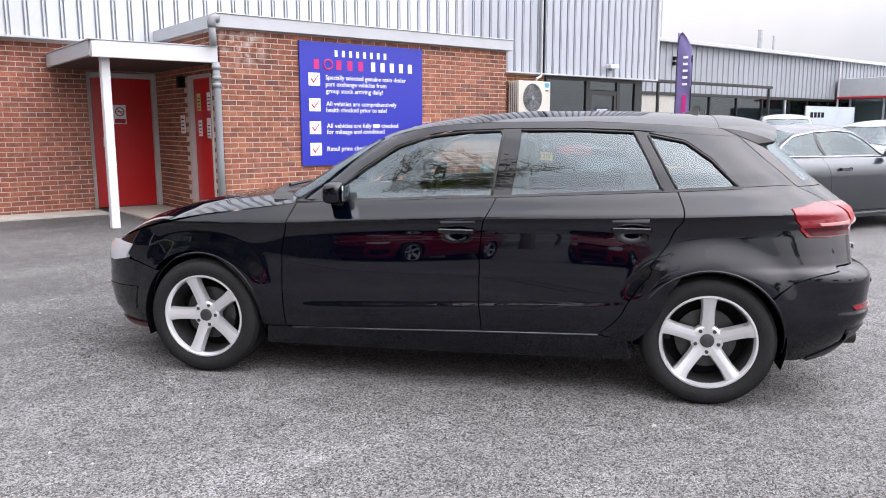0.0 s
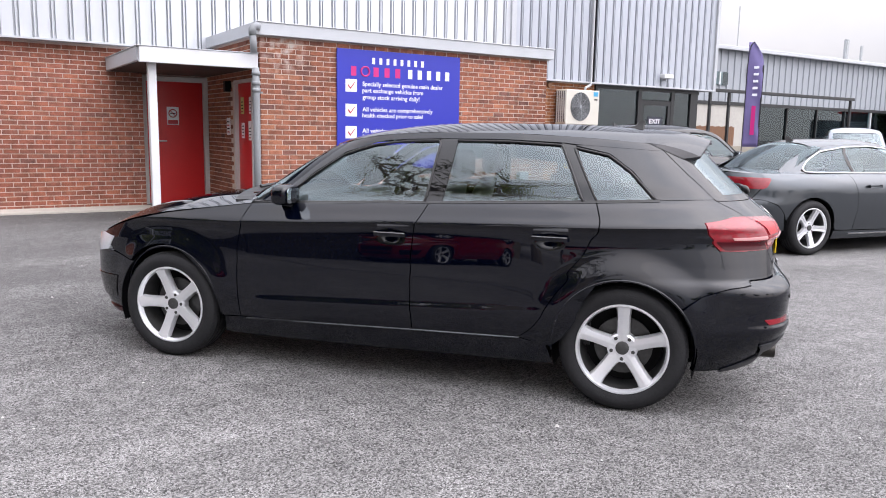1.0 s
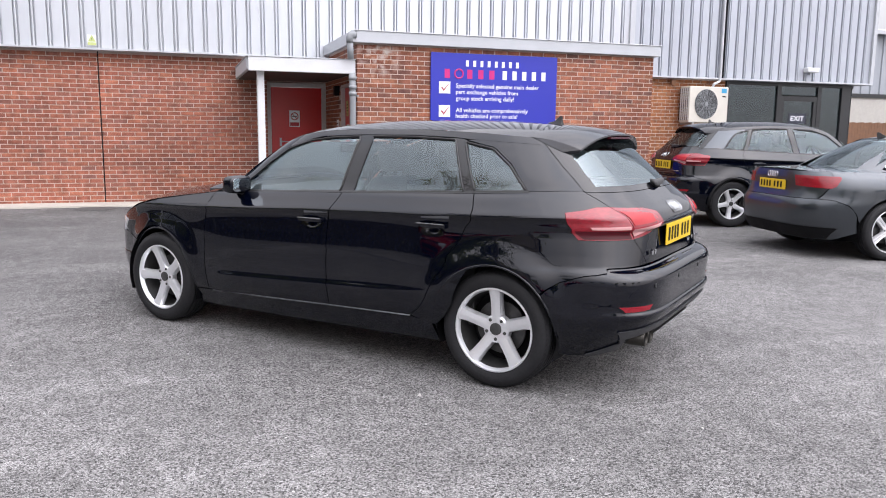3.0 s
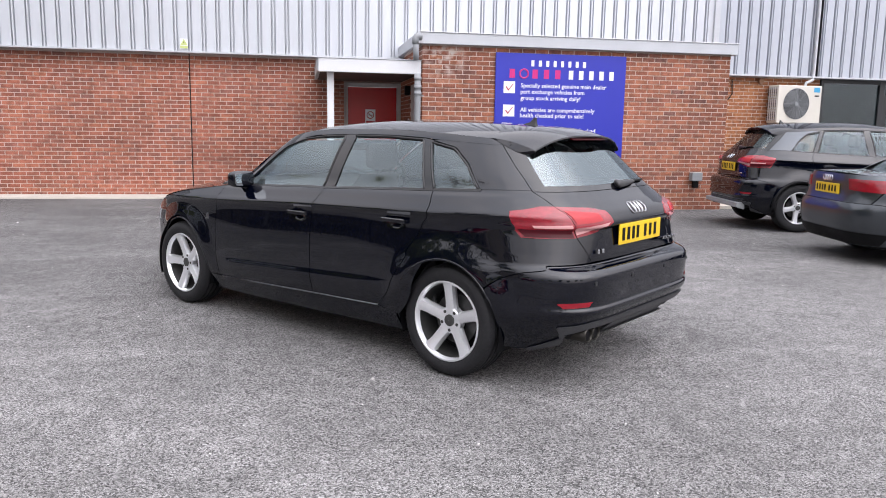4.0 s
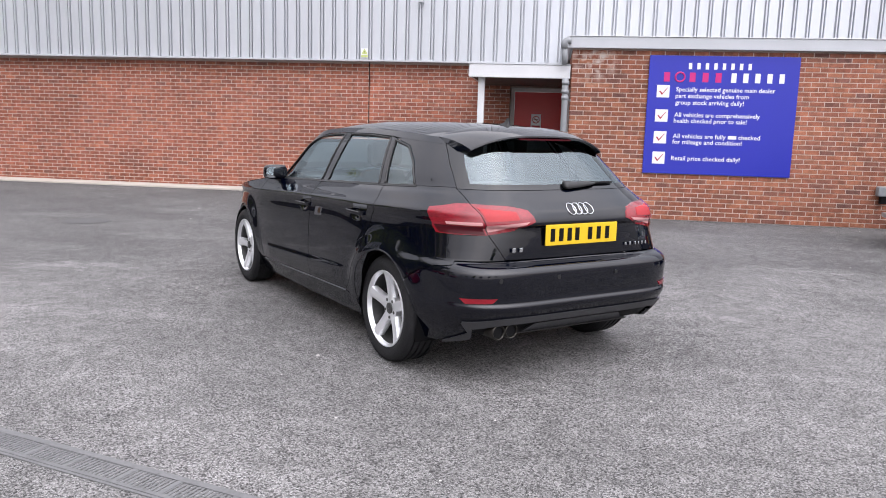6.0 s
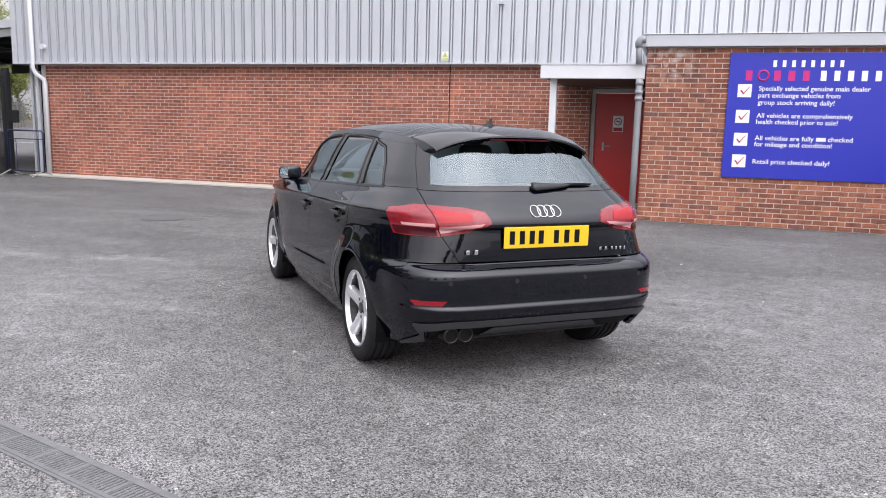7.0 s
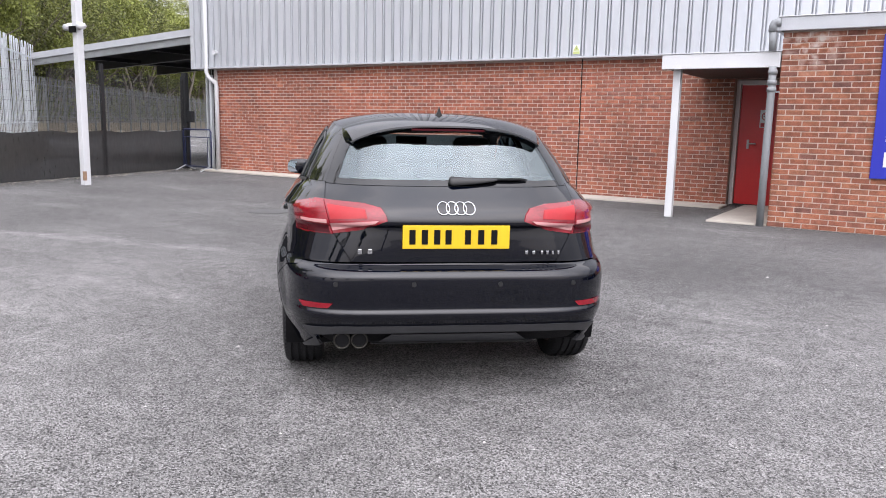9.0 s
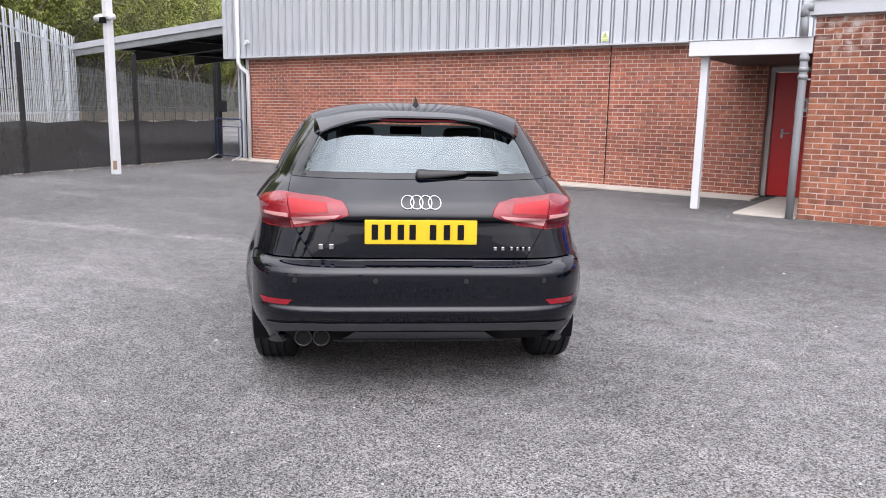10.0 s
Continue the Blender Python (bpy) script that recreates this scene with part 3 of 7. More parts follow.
for (u, v, w, body) in ((0.192, 0.298, 0.66, "Specially selected genuine main dealer"), (0.192, 0.352, 0.49, "part exchange vehicles from"), (0.192, 0.408, 0.46, "group stock arriving daily!"),
                        (0.192, 0.512, 0.575, "All vehicles are comprehensively"), (0.192, 0.562, 0.49, "health checked prior to sale!"),
                        (0.192, 0.692, 0.36, "All vehicles are fully"), (0.635, 0.692, 0.145, "checked"), (0.192, 0.742, 0.47, "for mileage and condition!"),
                        (0.192, 0.882, 0.465, "Retail price checked daily!")):
    board_text("word", body, px(u), pz(v), 0.098, px(w))
part("word_bar", box_bm(px(0.565), px(0.622), -0.028, -0.026, pz(0.692), pz(0.662)), WHITE, sb)
for v in (0.30, 0.505, 0.69, 0.865):
    tb = part("tick_box", box_bm(px(0.062), px(0.148), -0.030, -0.026, pz(v + 0.052), pz(v - 0.052)), WHITE, sb)
    tk = poly_bm([(px(0.078), pz(v + 0.0)), (px(0.098), pz(v + 0.032)), (px(0.137), pz(v - 0.032)), (px(0.130), pz(v - 0.030)), (px(0.099), pz(v + 0.016)), (px(0.084), pz(v - 0.008))], -0.002, at=-0.0305)
    part("tick", tk, TICK_RED, tb, "red tick")
def title_bar(u, w, v0, v1):
    """A plain upright bar of the title."""
    return box_bm(px(u), px(u + w), -0.029, -0.026, pz(v0), pz(v1))


for k in range(8):
    part("title_block", title_bar(0.266 + k * 0.0565, 0.022, 0.112, 0.060), WHITE, sb)
for k in range(5):
    a = 0.092 + k * 0.0865
    if k == 1:
        cx, cz = px(a + 0.034), pz(0.178)
        rb = tube_bm([(cx + 0.072 * math.cos(2 * math.pi * j / 28), -0.028, cz + 0.072 * math.sin(2 * math.pi * j / 28)) for j in range(29)], 0.014, 6, caps=False)
        part("title_ring", rb, PINK, sb)
    else:
        part("title_block", title_bar(a + 0.012, 0.040, 0.218, 0.140), PINK, sb)
for k in range(5):
    a = 0.545 + k * 0.079
    part("title_block", title_bar(a + 0.010, 0.034, 0.218, 0.140), WHITE, sb)

wb = empty("wall_lamp", pose(9.33, SIGN_Y - 0.01, 0.5), "small grey wall light box on the brickwork", "wall lamp")
part("body", box_bm(-0.11, 0.09, -0.12, 0, 0.02, 0.17, 0.012), PIPE, wb)
part("lens", box_bm(-0.06, 0.03, -0.10, -0.02, -0.10, 0.02, 0.008), BLACK_P, wb)

ys = empty("hazard_sign", pose(0.335, CLAD_Y - 0.04, 2.73) @ Matrix.Diagonal((0.85, 1, 0.85, 1)), "small yellow-green hazard sign on the cladding", "sign")
part("plate", box_bm(-0.085, 0.085, -0.006, 0, 0, 0.21), WHITE, ys)
part("footer", box_bm(-0.08, 0.08, -0.009, -0.0065, 0.005, 0.06), YELLOW, ys)
part("triangle", poly_bm([(-0.075, 0.075), (0.075, 0.075), (0, 0.205)], -0.002, at=-0.0065), YELLOW, ys)
part("bolt", poly_bm([(-0.01, 0.09), (0.012, 0.13), (0.0, 0.132), (0.01, 0.165), (-0.014, 0.125), (0.0, 0.123)], -0.002, at=-0.0095), BLACK_P, ys)
cl = part("cladding_sensor", box_bm(1.42, 1.52, CLAD_Y - 0.13, CLAD_Y - 0.03, 3.79, 3.86, 0.01), TRIM_G)
tagged(cl, "small grey sensor box on the cladding", "sensor")

# ---- air conditioner ----
ac = empty("air_conditioner", pose(12.30, 12.90, 1.60) @ Matrix.Diagonal((1.04, 1.0, 1.12, 1)), "cream outdoor air-conditioning unit with a dark fan on the wall", "air conditioner")
part("casing", box_bm(0, 0.98, 0, 0.36, 0, 0.70, 0.015), mat("cream_casing", (0.66, 0.63, 0.56), 0.45, var=0.06), ac)
for r in range(1, 15):
    rr = 0.0203 * r
    part("guard_ring", tube_bm([(0.42 + rr * math.cos(2 * math.pi * k / 24), -0.012, 0.36 + rr * math.sin(2 * math.pi * k / 24)) for k in range(25)], 0.0045, 6, caps=False), PIPE, ac)
for k in range(4):
    a = math.pi * k / 4
    part("guard_bar", tube_bm([(0.42 - 0.285 * math.cos(a), -0.016 - 0.001 * k, 0.36 - 0.285 * math.sin(a)), (0.42 + 0.285 * math.cos(a), -0.016 - 0.001 * k, 0.36 + 0.285 * math.sin(a))], 0.004, 6), PIPE, ac)
disc = bmesh.new()
bmesh.ops.create_circle(disc, cap_ends=True, radius=0.29, segments=32, matrix=Matrix.Translation((0.42, -0.004, 0.36)) @ Matrix.Rotation(math.pi / 2, 4, "X"))
part("fan_well", disc, BLACK_P, ac)
part("fan_hub", tube_bm([(0.42, -0.005, 0.36), (0.42, -0.022, 0.36)], 0.04, 16), PIPE, ac)
for k in range(5):
    a = 2 * math.pi * k / 5
    p = [(0.42 + r * math.cos(a + t), 0.36 + r * math.sin(a + t)) for r, t in ((0.04, 0.0), (0.27, 0.25), (0.27, 0.85), (0.04, 0.7))]
    part("fan_blade", poly_bm(p, -0.003, at=-0.006), BLACK_M, ac)
part("sticker", box_bm(0.80, 0.93, -0.003, -0.0005, 0.58, 0.67), mat("cyan_sticker", (0.03, 0.35, 0.62), 0.4), ac)
part("sticker", box_bm(0.82, 0.92, -0.003, -0.0005, 0.50, 0.525), BLACK_P, ac)
for i in range(12):
    part("side_slat", box_bm(-0.012, -0.001, 0.03, 0.33, 0.05 + i * 0.052, 0.085 + i * 0.052), TRIM_W, ac)
for k in range(5):
    part("side_rib", box_bm(-0.016, -0.0125, 0.04 + k * 0.07, 0.052 + k * 0.07, 0.04, 0.66), BLACK_P, ac)
part("wall_bracket", box_bm(0.1, 0.14, 0.0, 0.46, -0.04, 0.0), STEEL, ac)
part("wall_bracket", box_bm(0.8, 0.84, 0.0, 0.46, -0.04, 0.0), STEEL, ac)
cab = part("cable_duct", tube_bm([(13.27, CLAD_Y + 0.0, 8.2), (13.27, CLAD_Y + 0.0, 2.65), (13.24, CLAD_Y - 0.02, 2.52), (13.1, CLAD_Y - 0.02, 2.46), (13.08, CLAD_Y + 0.0, 2.36)], 0.03, 8), TRIM_G)
tagged(cab, "grey cable duct down the cladding to the air conditioner", "cable duct")
cb2 = part("black_cable", tube_bm([(13.34, CLAD_Y + 0.0, 8.2), (13.34, CLAD_Y + 0.0, 2.6)], 0.022, 8), BLACK_P)
tagged(cb2, "black cable run up the grey cladding", "cable")
vt = part("wall_vent", tube_bm([(12.15, WALL_Y + 0.06, 2.48), (12.15, WALL_Y - 0.02, 2.48)], 0.06, 16), mat("tan_plastic", (0.35, 0.17, 0.09), 0.6))
tagged(vt, "round tan vent on the brick wall", "vent")
cd = part("wall_cable", tube_bm([(11.2, WALL_Y - 0.0, 2.1), (11.4, WALL_Y - 0.01, 2.08), (11.48, WALL_Y - 0.01, 2.2), (11.46, WALL_Y, 2.5)], 0.012, 6), BLACK_P)
tagged(cd, "thin black cable looped on the brick wall", "cable")
fl = empty("flood_light", pose(15.78, CLAD_Y - 0.0, 2.78), "small white flood light on the grey cladding", "lamp")
part("body", box_bm(-0.17, 0.17, -0.14, 0.02, 0.02, 0.13, 0.02), TRIM_W, fl)
part("arm", box_bm(-0.02, 0.02, -0.05, 0.04, -0.03, 0.02), TRIM_G, fl)

# ---- showroom front with exit door ----
GY = WALL_Y + 0.06
sf = empty("window_1", pose(0, GY, 0), "dark-framed showroom glazing under the grey cladding", "window", kind="structure")
for x0, x1 in ((13.60, 13.68), (15.06, 15.18), (16.26, 16.38), (17.0, 17.28)):
    part("mullion", box_bm(x0, x1, -0.04, 0.06, 0, 2.56, 0.004), BLACK_M, sf)
for x0, x1, z0, z1 in ((13.68, 15.06, 2.48, 2.56), (15.18, 16.26, 2.48, 2.56), (16.38, 17.0, 2.48, 2.56), (13.68, 15.06, 0, 0.12), (16.38, 17.0, 0, 0.12)):
    part("rail", box_bm(x0, x1, -0.035, 0.055, z0, z1, 0.004), BLACK_M, sf)
for x0, x1 in ((13.68, 15.06), (16.38, 17.0)):
    part("pane", box_bm(x0, x1, 0.0, 0.012, 0.12, 2.48), GLASS, sf)
part("pane", box_bm(15.18, 16.26, 0.0, 0.012, 2.28, 2.48), GLASS, sf)
# unseen glazed east side, added so that daylight brightens the showroom inside
part("pane", box_bm(17.44, 17.452, 0.1, 3.2, 0.12, 2.48), GLASS, sf)
part("rail", box_bm(17.40, 17.49, 0.1, 3.2, 2.48, 2.56, 0.004), BLACK_M, sf)
part("rail", box_bm(17.40, 17.49, 0.1, 3.2, 0.0, 0.12, 0.004), BLACK_M, sf)
part("mullion", box_bm(17.40, 17.49, 1.6, 1.7, 0.12, 2.48, 0.004), BLACK_M, sf)
ed = empty("door_3", pose(15.18, GY, 0), "dark-framed glass exit door, closed", "door", kind="structure")
for b in ((0, 0.10, 0.02, 2.26), (0.98, 1.08, 0.02, 2.26)):
    part("stile", box_bm(b[0], b[1], -0.03, 0.03, b[2], b[3], 0.003), BLACK_M, ed)
part("rail", box_bm(0.10, 0.98, -0.03, 0.03, 2.14, 2.26, 0.003), BLACK_M, ed)
part("rail", box_bm(0.10, 0.98, -0.03, 0.03, 0.02, 0.2, 0.003), BLACK_M, ed)
part("pane", box_bm(0.10, 0.98, 0.0, 0.012, 0.2, 2.14), GLASS, ed)
part("pull_handle", tube_bm([(0.16, -0.06, 0.9), (0.16, -0.06, 1.5)], 0.015, 8), STEEL, ed)
ep = part("exit_plate", box_bm(0.28, 0.80, -0.012, -0.003, 1.62, 1.86), mat("dark_blue_plate", (0.015, 0.02, 0.04), 0.5), ed)
eb = fit_width(text_bm("EXIT", 0.16, 0.003), 0.40)
for v in eb.verts:
    v.co = Vector((0.34 + v.co.x, -0.014 - v.co.z, 1.685 + v.co.y))
part("lettering", eb, WHITE, ep)
part("notice", box_bm(0.40, 0.68, -0.008, -0.003, 1.0, 1.36), WHITE, ed)
room = bmesh.new()
box_bm(13.6, 17.6, 19.0, 19.1, 0, 2.6, bm=room)
box_bm(13.5, 13.6, GY + 0.1, 19.1, 0, 2.6, bm=room)
box_bm(17.3, 17.6, 16.6, 19.0, 0, 2.56, bm=room)
tagged(part("wall_showroom", room, PALE_IN), "pale inside walls of the showroom", "wall", kind="structure")
tagged(part("floor_showroom", box_bm(13.6, 17.3, GY + 0.06, 19.0, -0.02, 0.012), CONCRETE), "pale showroom floor", "floor", kind="structure")
tagged(part("ceiling_showroom", box_bm(13.6, 17.6, GY + 0.06, 19.0, 2.565, 2.62), PALE_IN), "pale showroom ceiling", "ceiling", kind="structure")
for i, x in enumerate((13.95, 14.5)):
    bl = empty("poster_stand", pose(x, GY + 0.35 + i * 0.3, 0.012), "pale upright poster panel behind the glass", "poster stand")
    part("panel", box_bm(-0.25, 0.25, 0, 0.03, 0.1, 2.0), WHITE if i else PALE_IN, bl)
    part("foot", box_bm(-0.27, 0.27, -0.12, 0.15, 0, 0.1), STEEL, bl)

# ---- drain channel ----
dl = math.hypot(1.65, 0.475)
drain = empty("drain_channel", pose(1.74, 0.735, 0, 0, 0, math.degrees(math.atan2(-0.475, 1.65))), "grey slotted drain channel set in the asphalt", "drain")
GR = bmesh.new()
GL, GW = 0.50, 0.15
for y0, y1 in ((-GW, -GW + 0.02), (-0.02, 0.0)):
    box_bm(0.001, GL - 0.001, y0, y1, -0.02, 0.006, bm=GR)
for k in range(24):
    a = 0.004 + k * GL / 24
    if k in (5, 18):
        box_bm(a, a + GL / 24 + 0.004, -GW + 0.02, -0.02, -0.02, 0.005, bm=GR)
    box_bm(a, a + 0.0115, -GW + 0.02, -0.02, -0.02, 0.003, bm=GR)
gr0 = part("grate", GR, GRATE, drain)
for k in range(-16, 20):
    if k:
        g = new("grate", gr0.data)
        g.parent, g.location = drain, (k * GL, 0, 0)
part("trough", box_bm(-8, 10, -GW, 0, -0.1, -0.014), BLACK_P, drain)
for y0, y1 in ((-GW - 0.016, -GW - 0.001), (0.001, 0.016)):
    part("edge", box_bm(-8, 10, y0, y1, -0.1, 0.004), GRATE, drain)


def manhole(x, y, r, label):
    mh = empty("manhole_cover", pose(x, y, 0), label, "manhole cover")
    part("frame", tube_bm([(0, 0, -0.02), (0, 0, 0.004)], r, 28), IRON, mh)
    part("lid", tube_bm([(0, 0, -0.02), (0, 0, 0.008)], r * 0.9, 28), IRON, mh)


manhole(-2.03, 7.28, 0.32, "dark round iron manhole cover in the asphalt")
manhole(0.31, 12.45, 0.35, "dark round iron cover by the kerb")

# ---- hatchback: surface ----
def paint_mat(name, color, rough=0.35, metal=0.0):
    """Car lacquer: a dull colour under a clear, mirror-smooth coat with faint orange peel."""
    m = mat(name, color, rough, metal=metal, var=0.05, coat=1.0, spec=0.0, bump=0.0)
    b = m.node_tree.nodes["Principled BSDF"]
    b.inputs["Coat Roughness"].default_value = 0.015
    b.inputs["Coat IOR"].default_value = 1.51
    b.inputs["Coat Tint"].default_value = (0.90, 0.95, 1.0, 1)
    return m


CAR_BLACK = paint_mat("black_car_paint", (0.0006, 0.0013, 0.0050), 0.5)
CAR_GREY = paint_mat("grey_car_paint", (0.058, 0.063, 0.069), 0.30, 0.7)
CAR_RED = paint_mat("red_car_paint", (0.30, 0.008, 0.012), 0.4)
CAR_SILVER = paint_mat("silver_car_paint", (0.42, 0.44, 0.47), 0.35, 0.6)
PANE = glass_mat("car_glass", (0.80, 0.95, 0.95), clear=0.90, ior=1.95)
PANE_D = glass_mat("tinted_car_glass", (0.76, 0.92, 0.92), clear=0.84, ior=1.92)
PANE_FAR = glass_mat("parked_car_glass", (0.70, 0.86, 0.86), clear=0.80, ior=1.6)
TYRE = mat("tyre_rubber", (0.020, 0.020, 0.022), 0.62, var=0.25, scale=12, bump=0.25, bump_scale=120, spec=0.22)
ALLOY = mat("silver_alloy", (0.95, 0.96, 0.99), 0.30, metal=0.6, var=0.04, coat=0.3)
ALLOY_D = mat("dark_brake_steel", (0.10, 0.10, 0.10), 0.45, metal=0.7, var=0.2, scale=15)
CHROME = mat("chrome", (0.75, 0.76, 0.78), 0.10, metal=1.0, var=0.03)
SATIN = mat("satin_black_trim", (0.011, 0.011, 0.012), 0.42, var=0.1, spec=0.45)
VALANCE = mat("grey_black_plastic", (0.046, 0.047, 0.052), 0.5, var=0.12, bump=0.1, bump_scale=250)
# pale tone that paints the bright highlight along the sill
SILL_HIGHLIGHT = mat("sill_highlight_tone", (0.16, 0.165, 0.18), 0.3, metal=0.5)
FRIT = paint_mat("black_glass_border", (0.003, 0.003, 0.004), 0.5)
PANE_R = glass_mat("rear_car_glass", (0.86, 0.94, 0.93), clear=0.85, ior=2.15)
MIRROR = mat("mirror_silver", (0.74, 0.80, 0.84), 0.03, metal=1.0, var=0.02)
LAMP_RED = mat("red_lamp_lens", (0.24, 0.005, 0.014), 0.22, var=0.35, scale=9.0, fine=45, bump=0.12, bump_scale=70, coat=0.8, spec=0.2, stretch=(1, 1, 3))
LAMP_DEEP = mat("deep_red_lamp_lens", (0.060, 0.002, 0.006), 0.25, var=0.08, coat=0.25, spec=0.15)
LAMP_CLEAR = mat("pale_red_lamp_strip", (0.62, 0.30, 0.30), 0.15, var=0.08, coat=0.4, spec=0.3)
LAMP_MID = mat("bright_red_lamp_window", (0.40, 0.018, 0.024), 0.25, var=0.08, coat=0.25, spec=0.15)
LAMP_WHITE = mat("clear_lamp", (0.62, 0.65, 0.70), 0.22, var=0.1, coat=1.0)
PLATE_Y = mat("yellow_plate", (0.80, 0.52, 0.012), 0.4, var=0.03)
INSIDE = mat("dark_cabin_cloth", (0.045, 0.045, 0.048), 0.85, var=0.15, bump=0.2)
SEAT = mat("grey_seat_cloth", (0.10, 0.10, 0.105), 0.85, var=0.15, bump=0.3)
PIPE_M = mat("stainless_tailpipe", (0.07, 0.066, 0.06), 0.40, metal=1.0, var=0.15)


def smooth_curve(pts):
    """A monotone cubic through (x, y) points."""
    xs, ys = [np.array(a, float) for a in zip(*sorted(pts))]
    h, d = np.diff(xs), np.diff(ys) / np.diff(xs)
    m = np.concatenate(([d[0]], np.where(d[:-1] * d[1:] > 0, 2 * d[:-1] * d[1:] / (d[:-1] + d[1:] + 1e-12), 0), [d[-1]]))

    def f(x):
        x = min(max(x, xs[0]), xs[-1])
        i = min(int(np.searchsorted(xs, x, "right")) - 1, len(xs) - 2)
        t = (x - xs[i]) / h[i]
        return float((2 * t**3 - 3 * t * t + 1) * ys[i] + (t**3 - 2 * t * t + t) * h[i] * m[i] + (3 * t * t - 2 * t**3) * ys[i + 1] + (t**3 - t * t) * h[i] * m[i + 1])
    return f


class Shell:
    """A car's outer skin: at each height a rounded-box outline, front and rear ends given apart."""

    def __init__(self, half, front, front_n, rear, rear_n, crease, flare=0.0):
        self.flare = flare
        self.half, self.front, self.fn, self.rear, self.rn, self.crease = half, front, front_n, rear, rear_n, crease

    def size(self, x, z, inset=0.0):
        w = min(1.0, max(0.0, (z - 0.45) / 0.35)) * min(1.0, max(0.0, (1.25 - z) / 0.15))
        b = self.half(z - self.crease(x) * w) - inset + self.hips(x, z)
        if x >= 0:
            return self.front(z) - inset, b, self.fn(z)
        return self.rear(z) - inset, b, self.rn(z)

    def line(self, x):
        """Height of the shoulder crease."""
        return 0.9005 + self.crease(x)

    def hips(self, x, z):
        """Blisters round the wheel arches, the lower door ledge and the dishes behind the door handles."""
        if self.flare == 0 or z > 0.95:
            return 0.0
        out = 0.0
        below = self.line(x) - z
        fade = min(1.0, max(0.0, (below - 0.012) / 0.06))
        for cx, amp in ((-1.318, 0.030), (1.318, 0.027)):
            r = math.hypot(x - cx, z - 0.316)
            t = min(1.0, max(0.0, (r - 0.355) / 0.150))
            out += amp * (1 - t * t * (3 - 2 * t)) * fade * min(1.0, max(0.0, (z - 0.27) / 0.24))
            out -= 0.014 * math.exp(-(((x - cx) / 0.42) ** 2)) * min(1.0, max(0.0, below / 0.10))
        d = (z - (0.4516 - 0.0443 * x)) / 0.017
        if d < 1:
            k = 0.5 - 0.25 * d * (3 - d * d) if d > -1 else max(0.0, 1 + (d + 1) * 0.09)
            out += 0.0115 * k * min(1.0, max(0.0, (0.80 - x) / 0.16)) * min(1.0, max(0.0, (x + 0.98) / 0.35))
        for xh, zh in ((-0.10, 0.812), (-0.945, 0.837)):
            q = ((x - xh) / 0.066) ** 2 + ((z - zh) / 0.038) ** 2
            if q < 1:
                out -= 0.017 * (1 - q) ** 1.5
        return self.flare * out

    def side(self, x, z):
        """The angle round the outline of the side point (x, z)."""
        a, b, n = self.size(x, z)
        u = max(-0.9999, min(0.9999, x / a))
        return math.atan2((1 - abs(u) ** n) ** (1 / n), u)

    def tail(self, y, z):
        a, b, n = self.size(-1.9, z)
        w = min(0.9999, abs(y) / b)
        return math.atan2(w, -((1 - w**n) ** (1 / n)))

    def nose(self, y, z):
        a, b, n = self.size(1.9, z)
        w = min(0.9999, abs(y) / b)
        return math.atan2(w, (1 - w**n) ** (1 / n))

    def at(self, phi, z, inset=0.0):
        x = 1.0 if math.cos(phi) > 0 else -1.0
        c, s = math.cos(phi), math.sin(phi)
        for _ in range(3):
            a, b, n = self.size(x, z, inset)
            r = (abs(c) ** n + abs(s) ** n) ** (-1 / n)
            x = a * r * c
        return Vector((x, b * r * s, z))


def resample(pts, n):
    p = np.array(pts, float)
    s = np.concatenate(([0], np.cumsum(np.hypot(np.diff(p[:, 0]), np.diff(p[:, 1])))))
    t = np.linspace(0, s[-1], n)
    return np.stack([np.interp(t, s, p[:, 0]), np.interp(t, s, p[:, 1])], 1)


def coons(bottom, right, top, left, nu, nv):
    """A grid in 2D between four edges (bottom and top run one way, left and right upwards)."""
    b, t = resample(bottom, nu), resample(top, nu)
    l, r = resample(left, nv), resample(right, nv)
    g = np.zeros((nv, nu, 2))
    for j in range(nv):
        v = j / (nv - 1)
        for i in range(nu):
            u = i / (nu - 1)
            g[j, i] = (1 - v) * b[i] + v * t[i] + (1 - u) * l[j] + u * r[j] - ((1 - u) * (1 - v) * b[0] + u * (1 - v) * b[-1] + (1 - u) * v * t[0] + u * v * t[-1])
    return g


